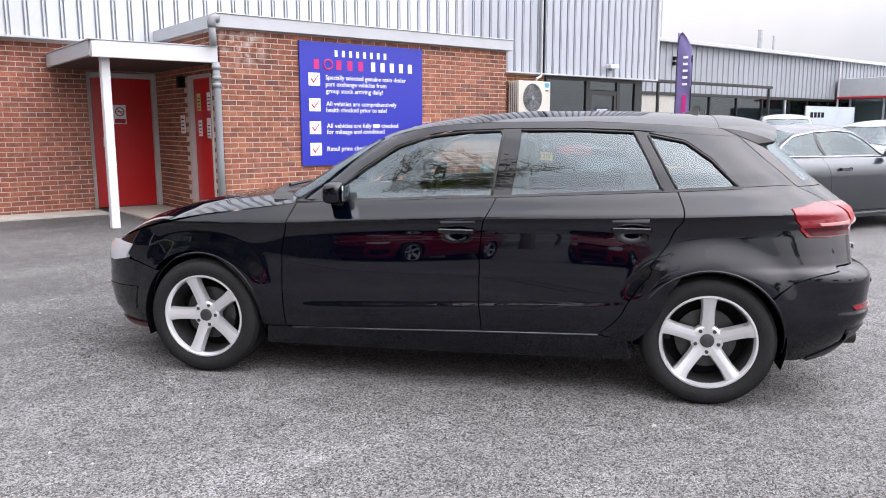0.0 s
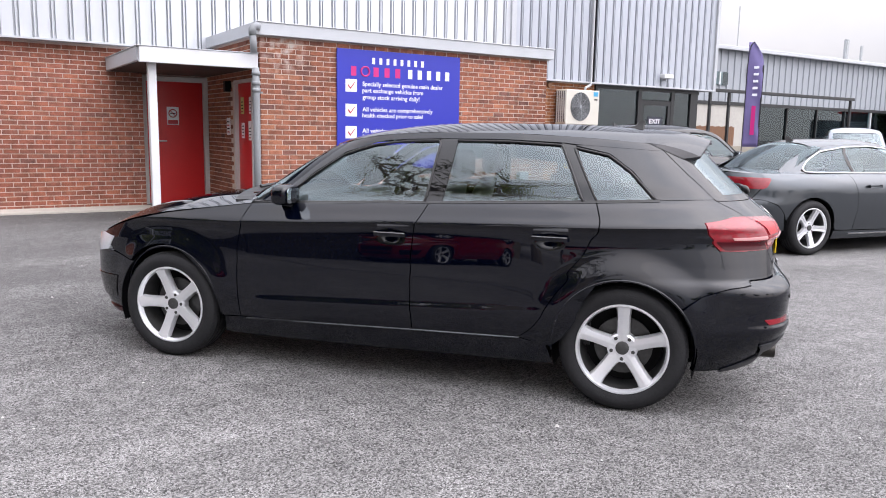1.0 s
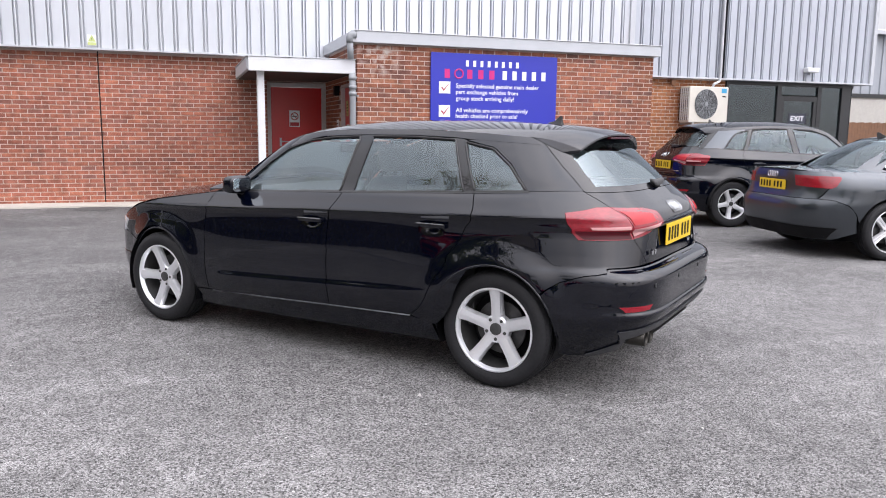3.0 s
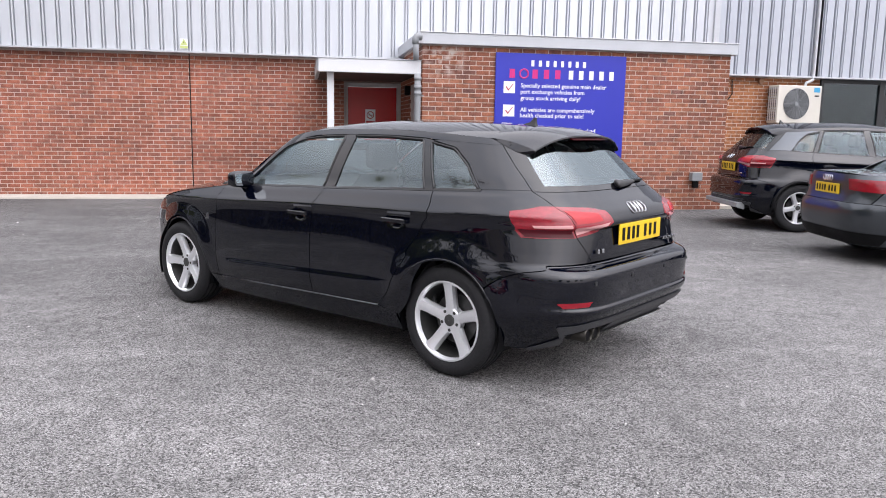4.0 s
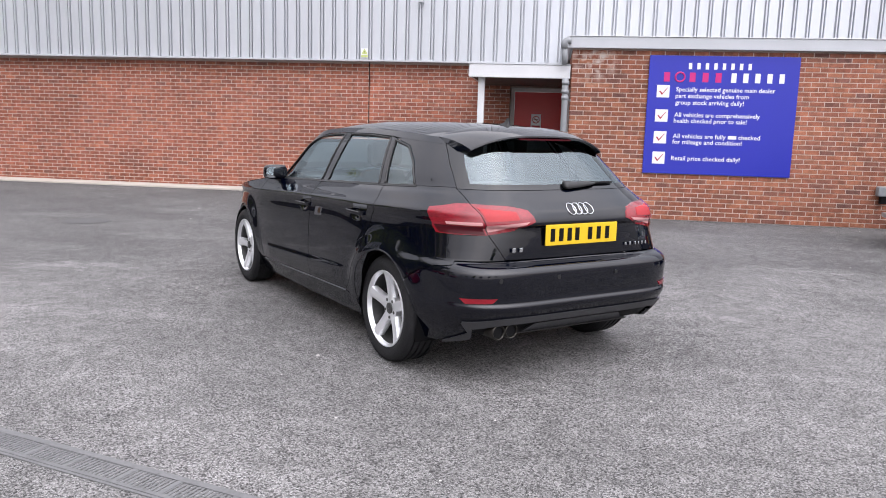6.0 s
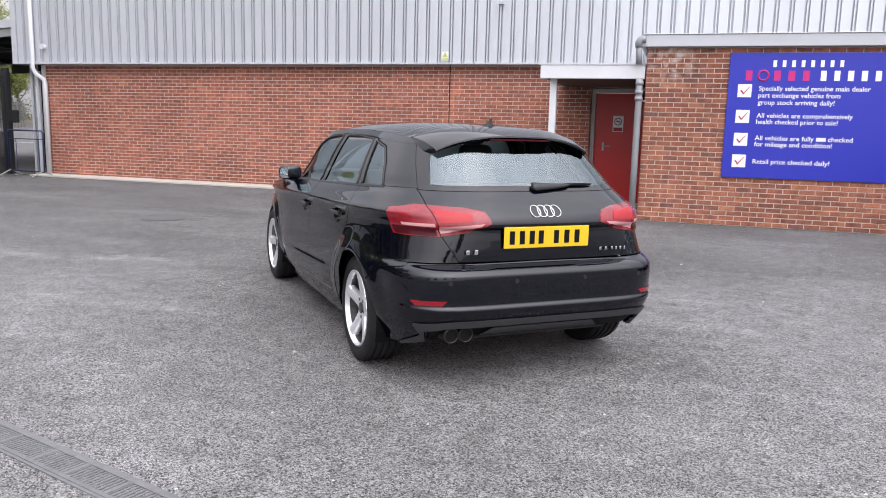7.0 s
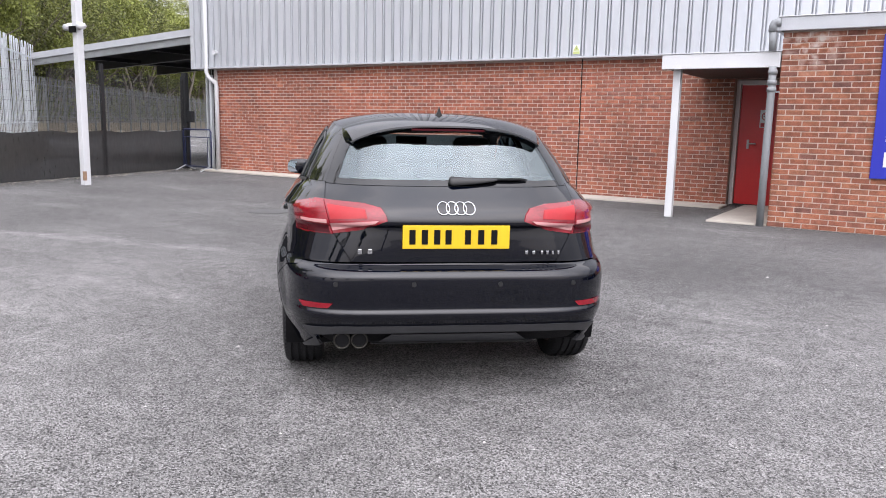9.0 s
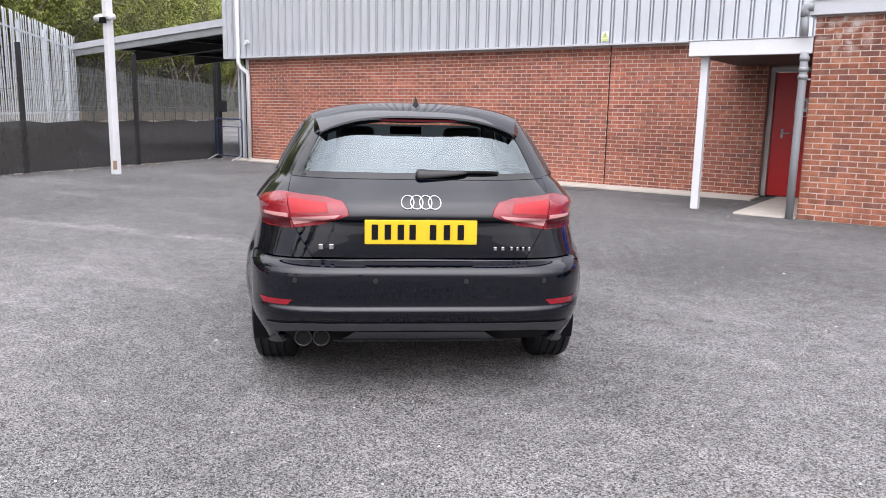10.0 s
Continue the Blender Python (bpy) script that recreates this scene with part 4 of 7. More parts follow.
def skin(name, shell, grid, material, parent, flip=False, out=0.0, lip=0.018, label="", place=None):
    """A panel on the shell over a grid of (angle, height), its edges turned in."""
    nv, nu = grid.shape[:2]
    f = place or (lambda p, q, i: shell.at(p, q, i))
    sgn = -1 if flip else 1
    verts, faces = [], []
    for j in range(nv):
        for i in range(nu):
            p = f(grid[j, i, 0], grid[j, i, 1], -out)
            verts.append((p.x, sgn * p.y, p.z))
    for j in range(nv - 1):
        for i in range(nu - 1):
            q = (j * nu + i, j * nu + i + 1, (j + 1) * nu + i + 1, (j + 1) * nu + i)
            faces.append(q)
    rim = [(0, i) for i in range(nu)] + [(j, nu - 1) for j in range(1, nv)] + [(nv - 1, i) for i in range(nu - 2, -1, -1)] + [(j, 0) for j in range(nv - 2, 0, -1)]
    base = len(verts)
    if lip:
        for j, i in rim:
            p = f(grid[j, i, 0], grid[j, i, 1], lip - out)
            verts.append((p.x, sgn * p.y, p.z))
        for k in range(len(rim)):
            k2 = (k + 1) % len(rim)
            a, b = rim[k][0] * nu + rim[k][1], rim[k2][0] * nu + rim[k2][1]
            faces.append((b, a, base + k, base + k2))
    me = bpy.data.meshes.new(name)
    me.from_pydata(verts, [], faces)
    bm = bmesh.new()
    bm.from_mesh(me)
    bmesh.ops.remove_doubles(bm, verts=bm.verts, dist=0.0004)
    bpy.data.meshes.remove(me)
    return part(name, bm, material, parent, label, angle=38)


def loft(sections, caps=True, close=True):
    """Skin over rings of equal count."""
    bm = bmesh.new()
    rings = [[bm.verts.new(p) for p in s] for s in sections]
    n = len(rings[0])
    for r0, r1 in zip(rings, rings[1:]):
        for k in range(n if close else n - 1):
            bm.faces.new((r0[k], r0[(k + 1) % n], r1[(k + 1) % n], r1[k]))
    if caps:
        bm.faces.new(rings[0][::-1])
        bm.faces.new(rings[-1])
    return bm


def lathe(profile, seg=48):
    """A solid turned round the y axis from (y, radius) pairs."""
    bm = bmesh.new()
    rings = [[bm.verts.new((r * math.cos(2 * math.pi * k / seg), y, r * math.sin(2 * math.pi * k / seg))) for k in range(seg)] for y, r in profile]
    for r0, r1 in zip(rings, rings[1:]):
        for k in range(seg):
            bm.faces.new((r0[k], r0[(k + 1) % seg], r1[(k + 1) % seg], r1[k]))
    return bm


def wheel(parent, x, y, side, R, rim, width, twist=0.0, spokes=5, wide=0.062, split=False):
    """A road wheel whose outer face looks along side * y."""
    w = empty("wheel", pose(x, y, R), "", "")
    for k in ("label", "category"):
        if k in w:
            del w[k]
    w.parent = parent
    s, h = side, width / 2
    prof = [(-h * 0.9, rim), (-h, rim + 0.02), (-h * 1.02, (rim + R) / 2), (-h * 0.93, R - 0.018), (-h * 0.8, R - 0.004)]
    for g in (-0.55, -0.18, 0.18, 0.55):
        prof += [(h * (g - 0.07), R), (h * (g - 0.06), R - 0.009), (h * (g + 0.06), R - 0.009), (h * (g + 0.07), R)]
    prof += [(h * 0.8, R - 0.004), (h * 0.93, R - 0.018), (h * 0.99, R - 0.035), (h * 1.02, (rim + R) / 2), (h * 1.0, rim + 0.025), (h * 0.93, rim + 0.006), (h * 0.9, rim)]
    tyre = part("tyre", lathe([(s * a, r) for a, r in prof], 64), TYRE, w, angle=35)
    tr = bmesh.new()
    for k in range(72):
        a = 2 * math.pi * k / 72
        for y0, y1, sk in ((0.62, 0.92, 0.05), (-0.92, -0.62, -0.05)):
            pts = []
            for yy, da in ((y0, 0), (y1, sk), (y1, sk + 0.05), (y0, 0.05)):
                rr = R + 0.002 - (0.012 if abs(yy) > 0.8 else 0.0)
                pts.append(tr.verts.new((rr * math.cos(a + da), h * yy, rr * math.sin(a + da))))
            tr.faces.new(pts)
    tagged(part("tread", tr, TYRE, tyre), "tread blocks", kind="stuff")
    wide_rim = [(h * 0.90, rim + 0.004), (h * 0.96, rim + 0.002), (h * 0.97, rim - 0.006), (h * 0.88, rim - 0.011), (h * 0.72, rim - 0.016), (-h * 0.6, rim - 0.03), (-h * 0.9, rim)]
    part("rim", lathe([(s * a, r) for a, r in wide_rim[:5]], 64), ALLOY, w, angle=40)
    part("barrel", lathe([(s * a, r) for a, r in wide_rim[4:]], 64), ALLOY_D, w, "dark inner rim barrel", angle=40)
    part("brake_disc", lathe([(s * h * 0.02, 0.02), (s * h * 0.02, 0.145), (-s * h * 0.1, 0.145), (-s * h * 0.1, 0.02)], 40), ALLOY_D, w, angle=30)
    part("inner_well", lathe([(-s * h * 0.45, 0.01), (-s * h * 0.45, rim - 0.03)], 32), BLACK_P, w)
    for k in range(spokes):
        a = 2 * math.pi * k / spokes + twist
        rows = []
        for r, ww, yy in ((0.030, wide * 0.90, 0.56), (0.065, wide * 0.84, 0.60), (0.11, wide * 0.78, 0.67), (0.16, wide * 0.80, 0.75), (rim - 0.034, wide * 0.86, 0.83), (rim - 0.014, wide * 1.0, 0.86), (rim - 0.006, wide * 1.25, 0.88)):
            row = []
            offs = (-0.5, -0.40, -0.05, 0.0, 0.05, 0.40, 0.5)
            deep = (-0.20, -0.01, 0.04, 0.04, 0.04, -0.01, -0.20)
            if split:
                deep = (-0.16, 0.02, 0.0, -0.2, 0.0, 0.02, -0.16)
            for o, dd in zip(offs, deep):
                u = o * ww
                row.append((r * math.sin(a) + u * math.cos(a), s * h * (yy + dd), r * math.cos(a) - u * math.sin(a)))
            for o in (0.5, -0.5):
                u = o * ww
                row.append((r * math.sin(a) + u * math.cos(a), s * h * (yy - 0.35), r * math.cos(a) - u * math.sin(a)))
            rows.append(row)
        part("spoke", loft(rows), ALLOY, w, angle=14)
    part("hub", lathe([(s * h * 0.2, 0.078), (s * h * 0.56, 0.076), (s * h * 0.62, 0.066), (s * h * 0.60, 0.036), (s * h * 0.60, 0.001)], 32), ALLOY, w, angle=30)
    part("hub_cap", lathe([(s * h * 0.55, 0.034), (s * h * 0.66, 0.033), (s * h * 0.68, 0.028), (s * h * 0.68, 0.001)], 24), ALLOY_D, w, "dark round centre cap", angle=30)
    for k in range(5):
        a = 2 * math.pi * (k + 0.5) / 5 + twist
        cx, cz = 0.056 * math.sin(a), 0.056 * math.cos(a)
        part("bolt", tube_bm([(cx, s * h * 0.5, cz), (cx, s * h * 0.64, cz)], 0.0095, 8), ALLOY_D, w)
    return w


def arch(cx, cz, r, a0, a1, n=14):
    """Points on a wheel arch, angles in degrees from straight ahead, going over the top."""
    return [(cx + r * math.cos(radians(a0 + (a1 - a0) * k / (n - 1))), cz + r * math.sin(radians(a0 + (a1 - a0) * k / (n - 1)))) for k in range(n)]


half = smooth_curve([(0.12, 0.76), (0.18, 0.815), (0.25, 0.847), (0.30, 0.862), (0.36, 0.874), (0.45, 0.8835), (0.54, 0.8875), (0.60, 0.8875), (0.66, 0.8860), (0.72, 0.8830), (0.79, 0.8788), (0.84, 0.8755), (0.868, 0.8750), (0.885, 0.8785), (0.8950, 0.8850), (0.9005, 0.8875), (0.9055, 0.8862), (0.914, 0.8815), (0.94, 0.862), (0.99, 0.828), (1.02, 0.80), (1.10, 0.765), (1.20, 0.715), (1.28, 0.668), (1.33, 0.632), (1.37, 0.595), (1.42, 0.53)])
rear = smooth_curve([(0.12, 1.86), (0.20, 1.93), (0.28, 2.0), (0.36, 2.068), (0.41, 2.100), (0.435, 2.113), (0.452, 2.117), (0.462, 2.115), (0.475, 2.106), (0.49, 2.105), (0.55, 2.110), (0.600, 2.113), (0.630, 2.111), (0.646, 2.103), (0.658, 2.090), (0.667, 2.073), (0.6745, 2.053), (0.680, 2.040), (0.686, 2.034), (0.694, 2.030), (0.72, 2.030), (0.80, 2.026), (0.862, 2.022), (0.872, 2.040), (0.884, 2.046), (0.94, 2.025), (0.98, 1.985), (1.03, 1.925), (1.08, 1.868), (1.20, 1.742), (1.30, 1.640), (1.36, 1.575), (1.42, 1.50)])
rear_n = smooth_curve([(0.1, 6.5), (0.6, 6.4), (0.75, 5.4), (0.85, 4.9), (1.0, 4.45), (1.2, 4.3), (1.4, 4.3)])
front = smooth_curve([(0.1, 2.05), (0.18, 2.12), (0.30, 2.18), (0.45, 2.20), (0.58, 2.19), (0.68, 2.15), (0.75, 2.09), (0.85, 2.0), (1.0, 1.95), (1.4, 1.9)])
front_n = smooth_curve([(0.1, 3.6), (0.5, 3.6), (0.8, 4.2), (1.0, 6.0), (1.4, 6.0)])
crease = smooth_curve([(-2.2, 0.030), (-1.63, 0.028), (-1.17, 0.014), (-0.22, -0.012), (0.8, -0.056), (1.4, -0.075), (2.2, -0.11)])
BODY = Shell(half, front, front_n, rear, rear_n, crease, 1.0)
up_front = smooth_curve([(0.9, 1.04), (0.96, 0.99), (1.05, 0.84), (1.15, 0.68), (1.25, 0.50), (1.30, 0.40), (1.36, 0.26), (1.42, 0.1)])
UPPER = Shell(half, up_front, smooth_curve([(0.9, 3.6), (1.1, 3.4), (1.42, 3.4)]), rear, rear_n, crease)


def sp(shell, *pts):
    """Side points (x, z) as (angle, height); a third 'r' or 'f' makes the first a width on the tail or nose."""
    out = []
    for p in pts:
        k = p[2] if len(p) > 2 else ""
        out.append((shell.tail(p[0], p[1]) if k == "r" else shell.nose(p[0], p[1]) if k == "f" else shell.side(p[0], p[1]), p[1]))
    return out


def on_crease(shell, g):
    """Moves three rows of a panel's grid onto the shoulder crease, so that its edge stays crisp."""
    nv, nu = g.shape[:2]
    v = np.linspace(0, 1, nv)
    at, high = [], []
    for i in range(nu):
        d = [g[j, i, 1] - shell.line(shell.at(g[j, i, 0], g[j, i, 1]).x) for j in range(nv)]
        k = next((j for j in range(1, nv) if d[j] > 0), nv - 1)
        at.append(min(0.96, max(0.05, v[k - 1] + (v[k] - v[k - 1]) * min(1.0, max(0.0, -d[k - 1] / (d[k] - d[k - 1] + 1e-9))))))
        high.append(max(0.05, g[-1, i, 1] - g[0, i, 1]))
    jc = min(nv - 4, max(3, round(float(np.mean(at)) * (nv - 1))))
    out = np.zeros_like(g)
    for i in range(nu):
        e = min(0.012, 0.0055 / high[i])
        vv = np.concatenate((np.linspace(0, at[i] - e, jc), [at[i]], np.linspace(at[i] + e, 1, nv - jc - 1)))
        for c in (0, 1):
            out[:, i, c] = np.interp(vv, v, g[:, i, c])
    return out


DETAIL = [1.0]


def sidepiece(name, shell, material, parent, bottom, right, top, left, nu, nv, **kw):
    nu, nv = max(3, round(nu * DETAIL[0])), max(3, round(nv * DETAIL[0]))
    g = coons(sp(shell, *bottom), sp(shell, *right), sp(shell, *top), sp(shell, *left), nu, nv)
    if kw.pop("creased", False):
        g = on_crease(shell, g)
    for flip in (False, True):
        skin(name, shell, g, material, parent, flip, **kw)


def ribbon(pts3, radius, material, name, parent, sides=6):
    for s in (1, -1):
        part(name, tube_bm([(p[0], s * p[1], p[2]) for p in pts3], radius, sides), material, parent, smooth=True)


def mirror_face(s):
    """A flat mirror turned towards the driver."""
    rings = []
    for d in (0.0, -0.004):
        ring = []
        for k in range(20):
            c, q = math.cos(math.pi * k / 10), math.sin(math.pi * k / 10)
            u, w = math.copysign(abs(c) ** 0.6, c), math.copysign(abs(q) ** 0.6, q)
            ring.append((0.484 - 0.014 * u + d, s * (0.890 + 0.062 * u), 1.004 + 0.040 * w * (1 + 0.12 * u)))
        rings.append(ring)
    return loft(rings)


def hatchback(m, name="hatchback_car", label="black five-door hatchback with silver five-spoke alloy wheels parked on the asphalt", paint=None, stretch=(1, 1, 1), wheel_r=0.316, rim=0.225):
    """A five-door car. stretch widens the body about the mid wheelbase on the ground, wheels apart."""
    PAINT = paint or CAR_BLACK
    car = empty(name, m, label, "car")
    WR, WF = -1.318, 1.318
    R = 0.316
    AR = 0.352
    A = lambda cx, a0, a1, n=14: arch(cx, R, AR, a0, a1, n)
    # doors, wings, quarters
    fd_front = [(0.832, 0.292), (0.838, 0.45), (0.832, 0.62), (0.815, 0.80), (0.80, 0.86), (0.765, 0.944)]
    b_f = [(-0.220, 0.322), (-0.212, 0.45), (-0.210, 0.60), (-0.218, 0.80), (-0.228, 0.88), (-0.285, 0.992)]
    b_r = [(x - 0.006, z) for x, z in b_f]
    rd_rear = [(-0.80, 0.336), (-0.86, 0.385), (-0.985, 0.585), (-1.105, 0.775), (-1.175, 0.90), (-1.178, 0.94), (-1.15, 1.030)]
    sidepiece("front_door", BODY, PAINT, car, [b_f[0], (0.3, 0.306), fd_front[0]], fd_front, [b_f[-1], (0.2, 0.972), fd_front[-1]], b_f, 56, 72, creased=True)
    sidepiece("rear_door", BODY, PAINT, car, [rd_rear[0], (-0.5, 0.330), b_r[0]], b_r, [rd_rear[-1], (-0.7, 1.013), b_r[-1]], rd_rear, 50, 72, creased=True)
    gap = 0.006
    rq_front = [(x - gap, z) for x, z in rd_rear[::1]]
    a_start = math.degrees(math.asin((0.300 - R) / AR))
    a_end = 139.0
    qa = [(WR + AR * math.cos(radians(a)), R + AR * math.sin(radians(a))) for a in np.linspace(a_start, a_end, 18)]
    seam = [(-1.62, 0.575), (-1.68, 0.615), (-1.75, 0.640)]
    sidepiece("quarter_panel", BODY, PAINT, car,
              [(0.5075, 0.694, "r"), (0.74, 0.690, "r"), (-1.90, 0.672), (-1.80, 0.655)] + seam[::-1] + qa[::-1] + [(-0.90, 0.31), rq_front[0]],
              rq_front, [(0.634, 1.058, "r"), (-1.60, 1.055), (-1.45, 1.05), rq_front[-1]], [(0.0035 + np.interp(z_, (0.696, 0.81, 0.85, 0.97), (0.504, 0.576, 0.593, 0.630)), z_, "r") for z_ in np.linspace(0.694, 1.058, 30)], 96, 60, creased=True)
    fa_end = 180 - math.degrees(math.asin((0.285 - R) / AR))
    fa = [(WF + AR * math.cos(radians(a)), R + AR * math.sin(radians(a))) for a in np.linspace(40, fa_end, 22)]
    fw_rear = [(x + gap, z) for x, z in fd_front]
    hood_edge = [(0.775, 0.944), (1.0, 0.915), (1.32, 0.872), (1.6, 0.815), (1.80, 0.758), (1.93, 0.705)]
    sidepiece("front_wing", BODY, PAINT, car, [fw_rear[0]] + [(0.93, 0.285)] + fa[::-1], [(1.62, 0.56), (1.80, 0.60), (1.93, 0.695)], hood_edge, fw_rear, 56, 44, creased=True)
    sidepiece("sill", BODY, PAINT, car, [(-0.97, 0.20), (0.0, 0.185), (0.965, 0.175)], [(0.965, 0.175), (0.945, 0.28)], [(-0.94, 0.305), (-0.80, 0.329), (-0.2, 0.315), (0.3, 0.299), (0.83, 0.285), (0.945, 0.28)], [(-0.97, 0.20), (-0.94, 0.305)], 40, 8)
    # bumpers
    ra = [(WR + AR * math.cos(radians(a)), R + AR * math.sin(radians(a))) for a in np.linspace(195, 141, 12)]
    sidepiece("rear_bumper", BODY, PAINT, car, [(0.0, 0.384, "r"), (0.60, 0.384, "r"), (0.74, 0.362, "r"), (-1.97, 0.308), (-1.80, 0.234), (-1.72, 0.224), ra[0]], ra + [(-1.625, 0.569)],
              [(0.0, 0.688, "r"), (0.74, 0.684, "r"), (-1.90, 0.666), (-1.80, 0.650), (-1.75, 0.635), (-1.68, 0.610), (-1.625, 0.569)], [(0.0, 0.384, "r"), (0.0, 0.688, "r")], 64, 80)
    sidepiece("rear_valance", BODY, VALANCE, car, [(0.0, 0.352, "r"), (0.55, 0.350, "r"), (0.70, 0.325, "r"), (-1.93, 0.262), (-1.78, 0.222)], [(-1.78, 0.222), (-1.79, 0.236)], [(0.0, 0.392, "r"), (0.55, 0.392, "r"), (0.74, 0.372, "r"), (-1.97, 0.318), (-1.79, 0.236)], [(0.0, 0.352, "r"), (0.0, 0.392, "r")], 44, 10, out=0.010)
    sidepiece("lower_valance", BODY, BLACK_P, car, [(0.0, 0.285, "r"), (0.62, 0.285, "r")], [(0.62, 0.285, "r"), (0.70, 0.340, "r")], [(0.0, 0.356, "r"), (0.70, 0.340, "r")], [(0.0, 0.285, "r"), (0.0, 0.356, "r")], 24, 6, out=-0.020)
    sidepiece("valance_insert", BODY, VALANCE, car, [(0.0, 0.292, "r"), (0.37, 0.292, "r")], [(0.37, 0.292, "r"), (0.31, 0.340, "r")], [(0.0, 0.340, "r"), (0.31, 0.340, "r")], [(0.0, 0.292, "r"), (0.0, 0.340, "r")], 16, 6, out=0.002)
    sidepiece("valance_lip", BODY, SATIN, car, [(0.0, 0.284, "r"), (0.40, 0.284, "r")], [(0.40, 0.284, "r"), (0.40, 0.293, "r")], [(0.0, 0.293, "r"), (0.40, 0.293, "r")], [(0.0, 0.284, "r"), (0.0, 0.293, "r")], 16, 3, out=0.016)
    fr = [(WF + AR * math.cos(radians(a)), R + AR * math.sin(radians(a))) for a in np.linspace(-14, 38, 10)]
    sidepiece("front_bumper", BODY, PAINT, car, [fr[0], (1.80, 0.205), (0.45, 0.20, "f"), (0.0, 0.20, "f")], [(0.0, 0.20, "f"), (0.0, 0.66, "f")], [(1.61, 0.553), (1.80, 0.592), (1.93, 0.60), (0.5, 0.62, "f"), (0.0, 0.66, "f")], fr + [(1.61, 0.553)], 40, 20)
    sidepiece("headlight", BODY, LAMP_WHITE, car, [(1.86, 0.60), (1.98, 0.575), (0.42, 0.585, "f")], [(0.42, 0.585, "f"), (0.42, 0.66, "f")], [(1.80, 0.685), (1.93, 0.70), (0.42, 0.66, "f")], [(1.86, 0.60), (1.80, 0.685)], 18, 8, out=0.004)
    sidepiece("front_grille", BODY, BLACK_P, car, [(0.36, 0.28, "f"), (0.0, 0.28, "f")], [(0.0, 0.28, "f"), (0.0, 0.66, "f")], [(0.38, 0.64, "f"), (0.0, 0.66, "f")], [(0.36, 0.28, "f"), (0.38, 0.64, "f")], 12, 8, out=0.006)
    sidepiece("side_intake", BODY, FRIT, car, [(0.70, 0.30, "f"), (0.5, 0.27, "f")], [(0.5, 0.27, "f"), (0.5, 0.42, "f")], [(0.74, 0.44, "f"), (0.5, 0.42, "f")], [(0.70, 0.30, "f"), (0.74, 0.44, "f")], 12, 8, out=0.005)
    sidepiece("front_splitter", BODY, mat("maroon_reflector", (0.10, 0.02, 0.025), 0.3), car, [(1.72, 0.185), (0.5, 0.175, "f"), (0.0, 0.175, "f")], [(0.0, 0.175, "f"), (0.0, 0.205, "f")], [(1.72, 0.215), (0.5, 0.205, "f"), (0.0, 0.205, "f")], [(1.72, 0.185), (1.72, 0.215)], 16, 4, out=0.012)
    # bonnet
    hood_c = smooth_curve([(0.85, 0.995), (1.0, 0.985), (1.3, 0.955), (1.6, 0.900), (1.85, 0.825), (2.0, 0.755), (2.12, 0.665)])
    he = smooth_curve(hood_edge)
    bon = bmesh.new()
    rows = []
    for i in range(25):
        row = []
        for j in range(21):
            t = -1 + 2 * j / 20
            x0 = 0.775 + (i / 24) * (1.915 - 0.775)
            pe = BODY.at(BODY.side(x0, he(x0)), he(x0))
            bow = (0.16 + 0.05 * i / 24) * (1 - abs(t) ** 2.2)
            x = x0 + bow * (1 if i > 4 else 0.9)
            zc = hood_c(x0 + 0.16 + 0.05 * i / 24)
            crown = 1 - abs(t) ** 2.6
            z = he(x0) + (zc - he(x0)) * crown + 0.006 * math.exp(-((abs(t) - 0.62) / 0.07) ** 2)
            row.append(bon.verts.new((x, t * (pe.y - 0.004), z + 0.002)))
        rows.append(row)
    for r0, r1 in zip(rows, rows[1:]):
        for k in range(20):
            bon.faces.new((r0[k], r0[k + 1], r1[k + 1], r1[k]))
    part("bonnet", bon, PAINT, car, smooth=True)
    # roof
    re = smooth_curve([(-1.62, 1.300), (-1.45, 1.318), (-1.3, 1.332), (-1.0, 1.352), (-0.67, 1.364), (-0.28, 1.362), (0.0, 1.348), (0.2, 1.318), (0.34, 1.278), (0.40, 1.255)])
    rc = smooth_curve([(-1.62, 1.372), (-1.3, 1.404), (-0.9, 1.423), (-0.45, 1.426), (-0.15, 1.412), (0.13, 1.374), (0.30, 1.330), (0.44, 1.285), (0.52, 1.255)])
    bm, rows = bmesh.new(), []
    for i in range(33):
        row = []
        for j in range(25):
            t = -1 + 2 * j / 24
            x0 = -1.50 + (i / 32) * (0.35 + 1.50)
            x = x0 + (0.10 * (1 - t * t) * max(0, (i - 20) / 12))
            pe = UPPER.at(UPPER.side(x0, re(x0)), re(x0))
            z = re(x0) + (rc(x) - re(x0)) * (1 - abs(t) ** 3.0)
            row.append(bm.verts.new((x, t * pe.y, z)))
        rows.append(row)
    for r0, r1 in zip(rows, rows[1:]):
        for k in range(24):
            bm.faces.new((r0[k], r0[k + 1], r1[k + 1], r1[k]))
    part("roof", bm, PAINT, car, smooth=True)
    # windscreen
    ws_pts = coons([UPPER_front(y, 0.965) for y in (-0.70, -0.4, 0, 0.4, 0.70)], [UPPER_front(0.70, 0.965), UPPER_front(0.57, 1.27)], [UPPER_front(y, 1.285) for y in (-0.57, -0.3, 0, 0.3, 0.57)], [UPPER_front(-0.70, 0.965), UPPER_front(-0.57, 1.27)], 20, 10)
    wv, wf = [], []
    for j in range(10):
        for i in range(20):
            y, z = ws_pts[j, i]
            n = 3.4
            a = up_front(z)
            b = half(z)
            wv.append((a * max(0.0, 1 - min(1.0, abs(y) / b) ** n) ** (1 / n), y, z))
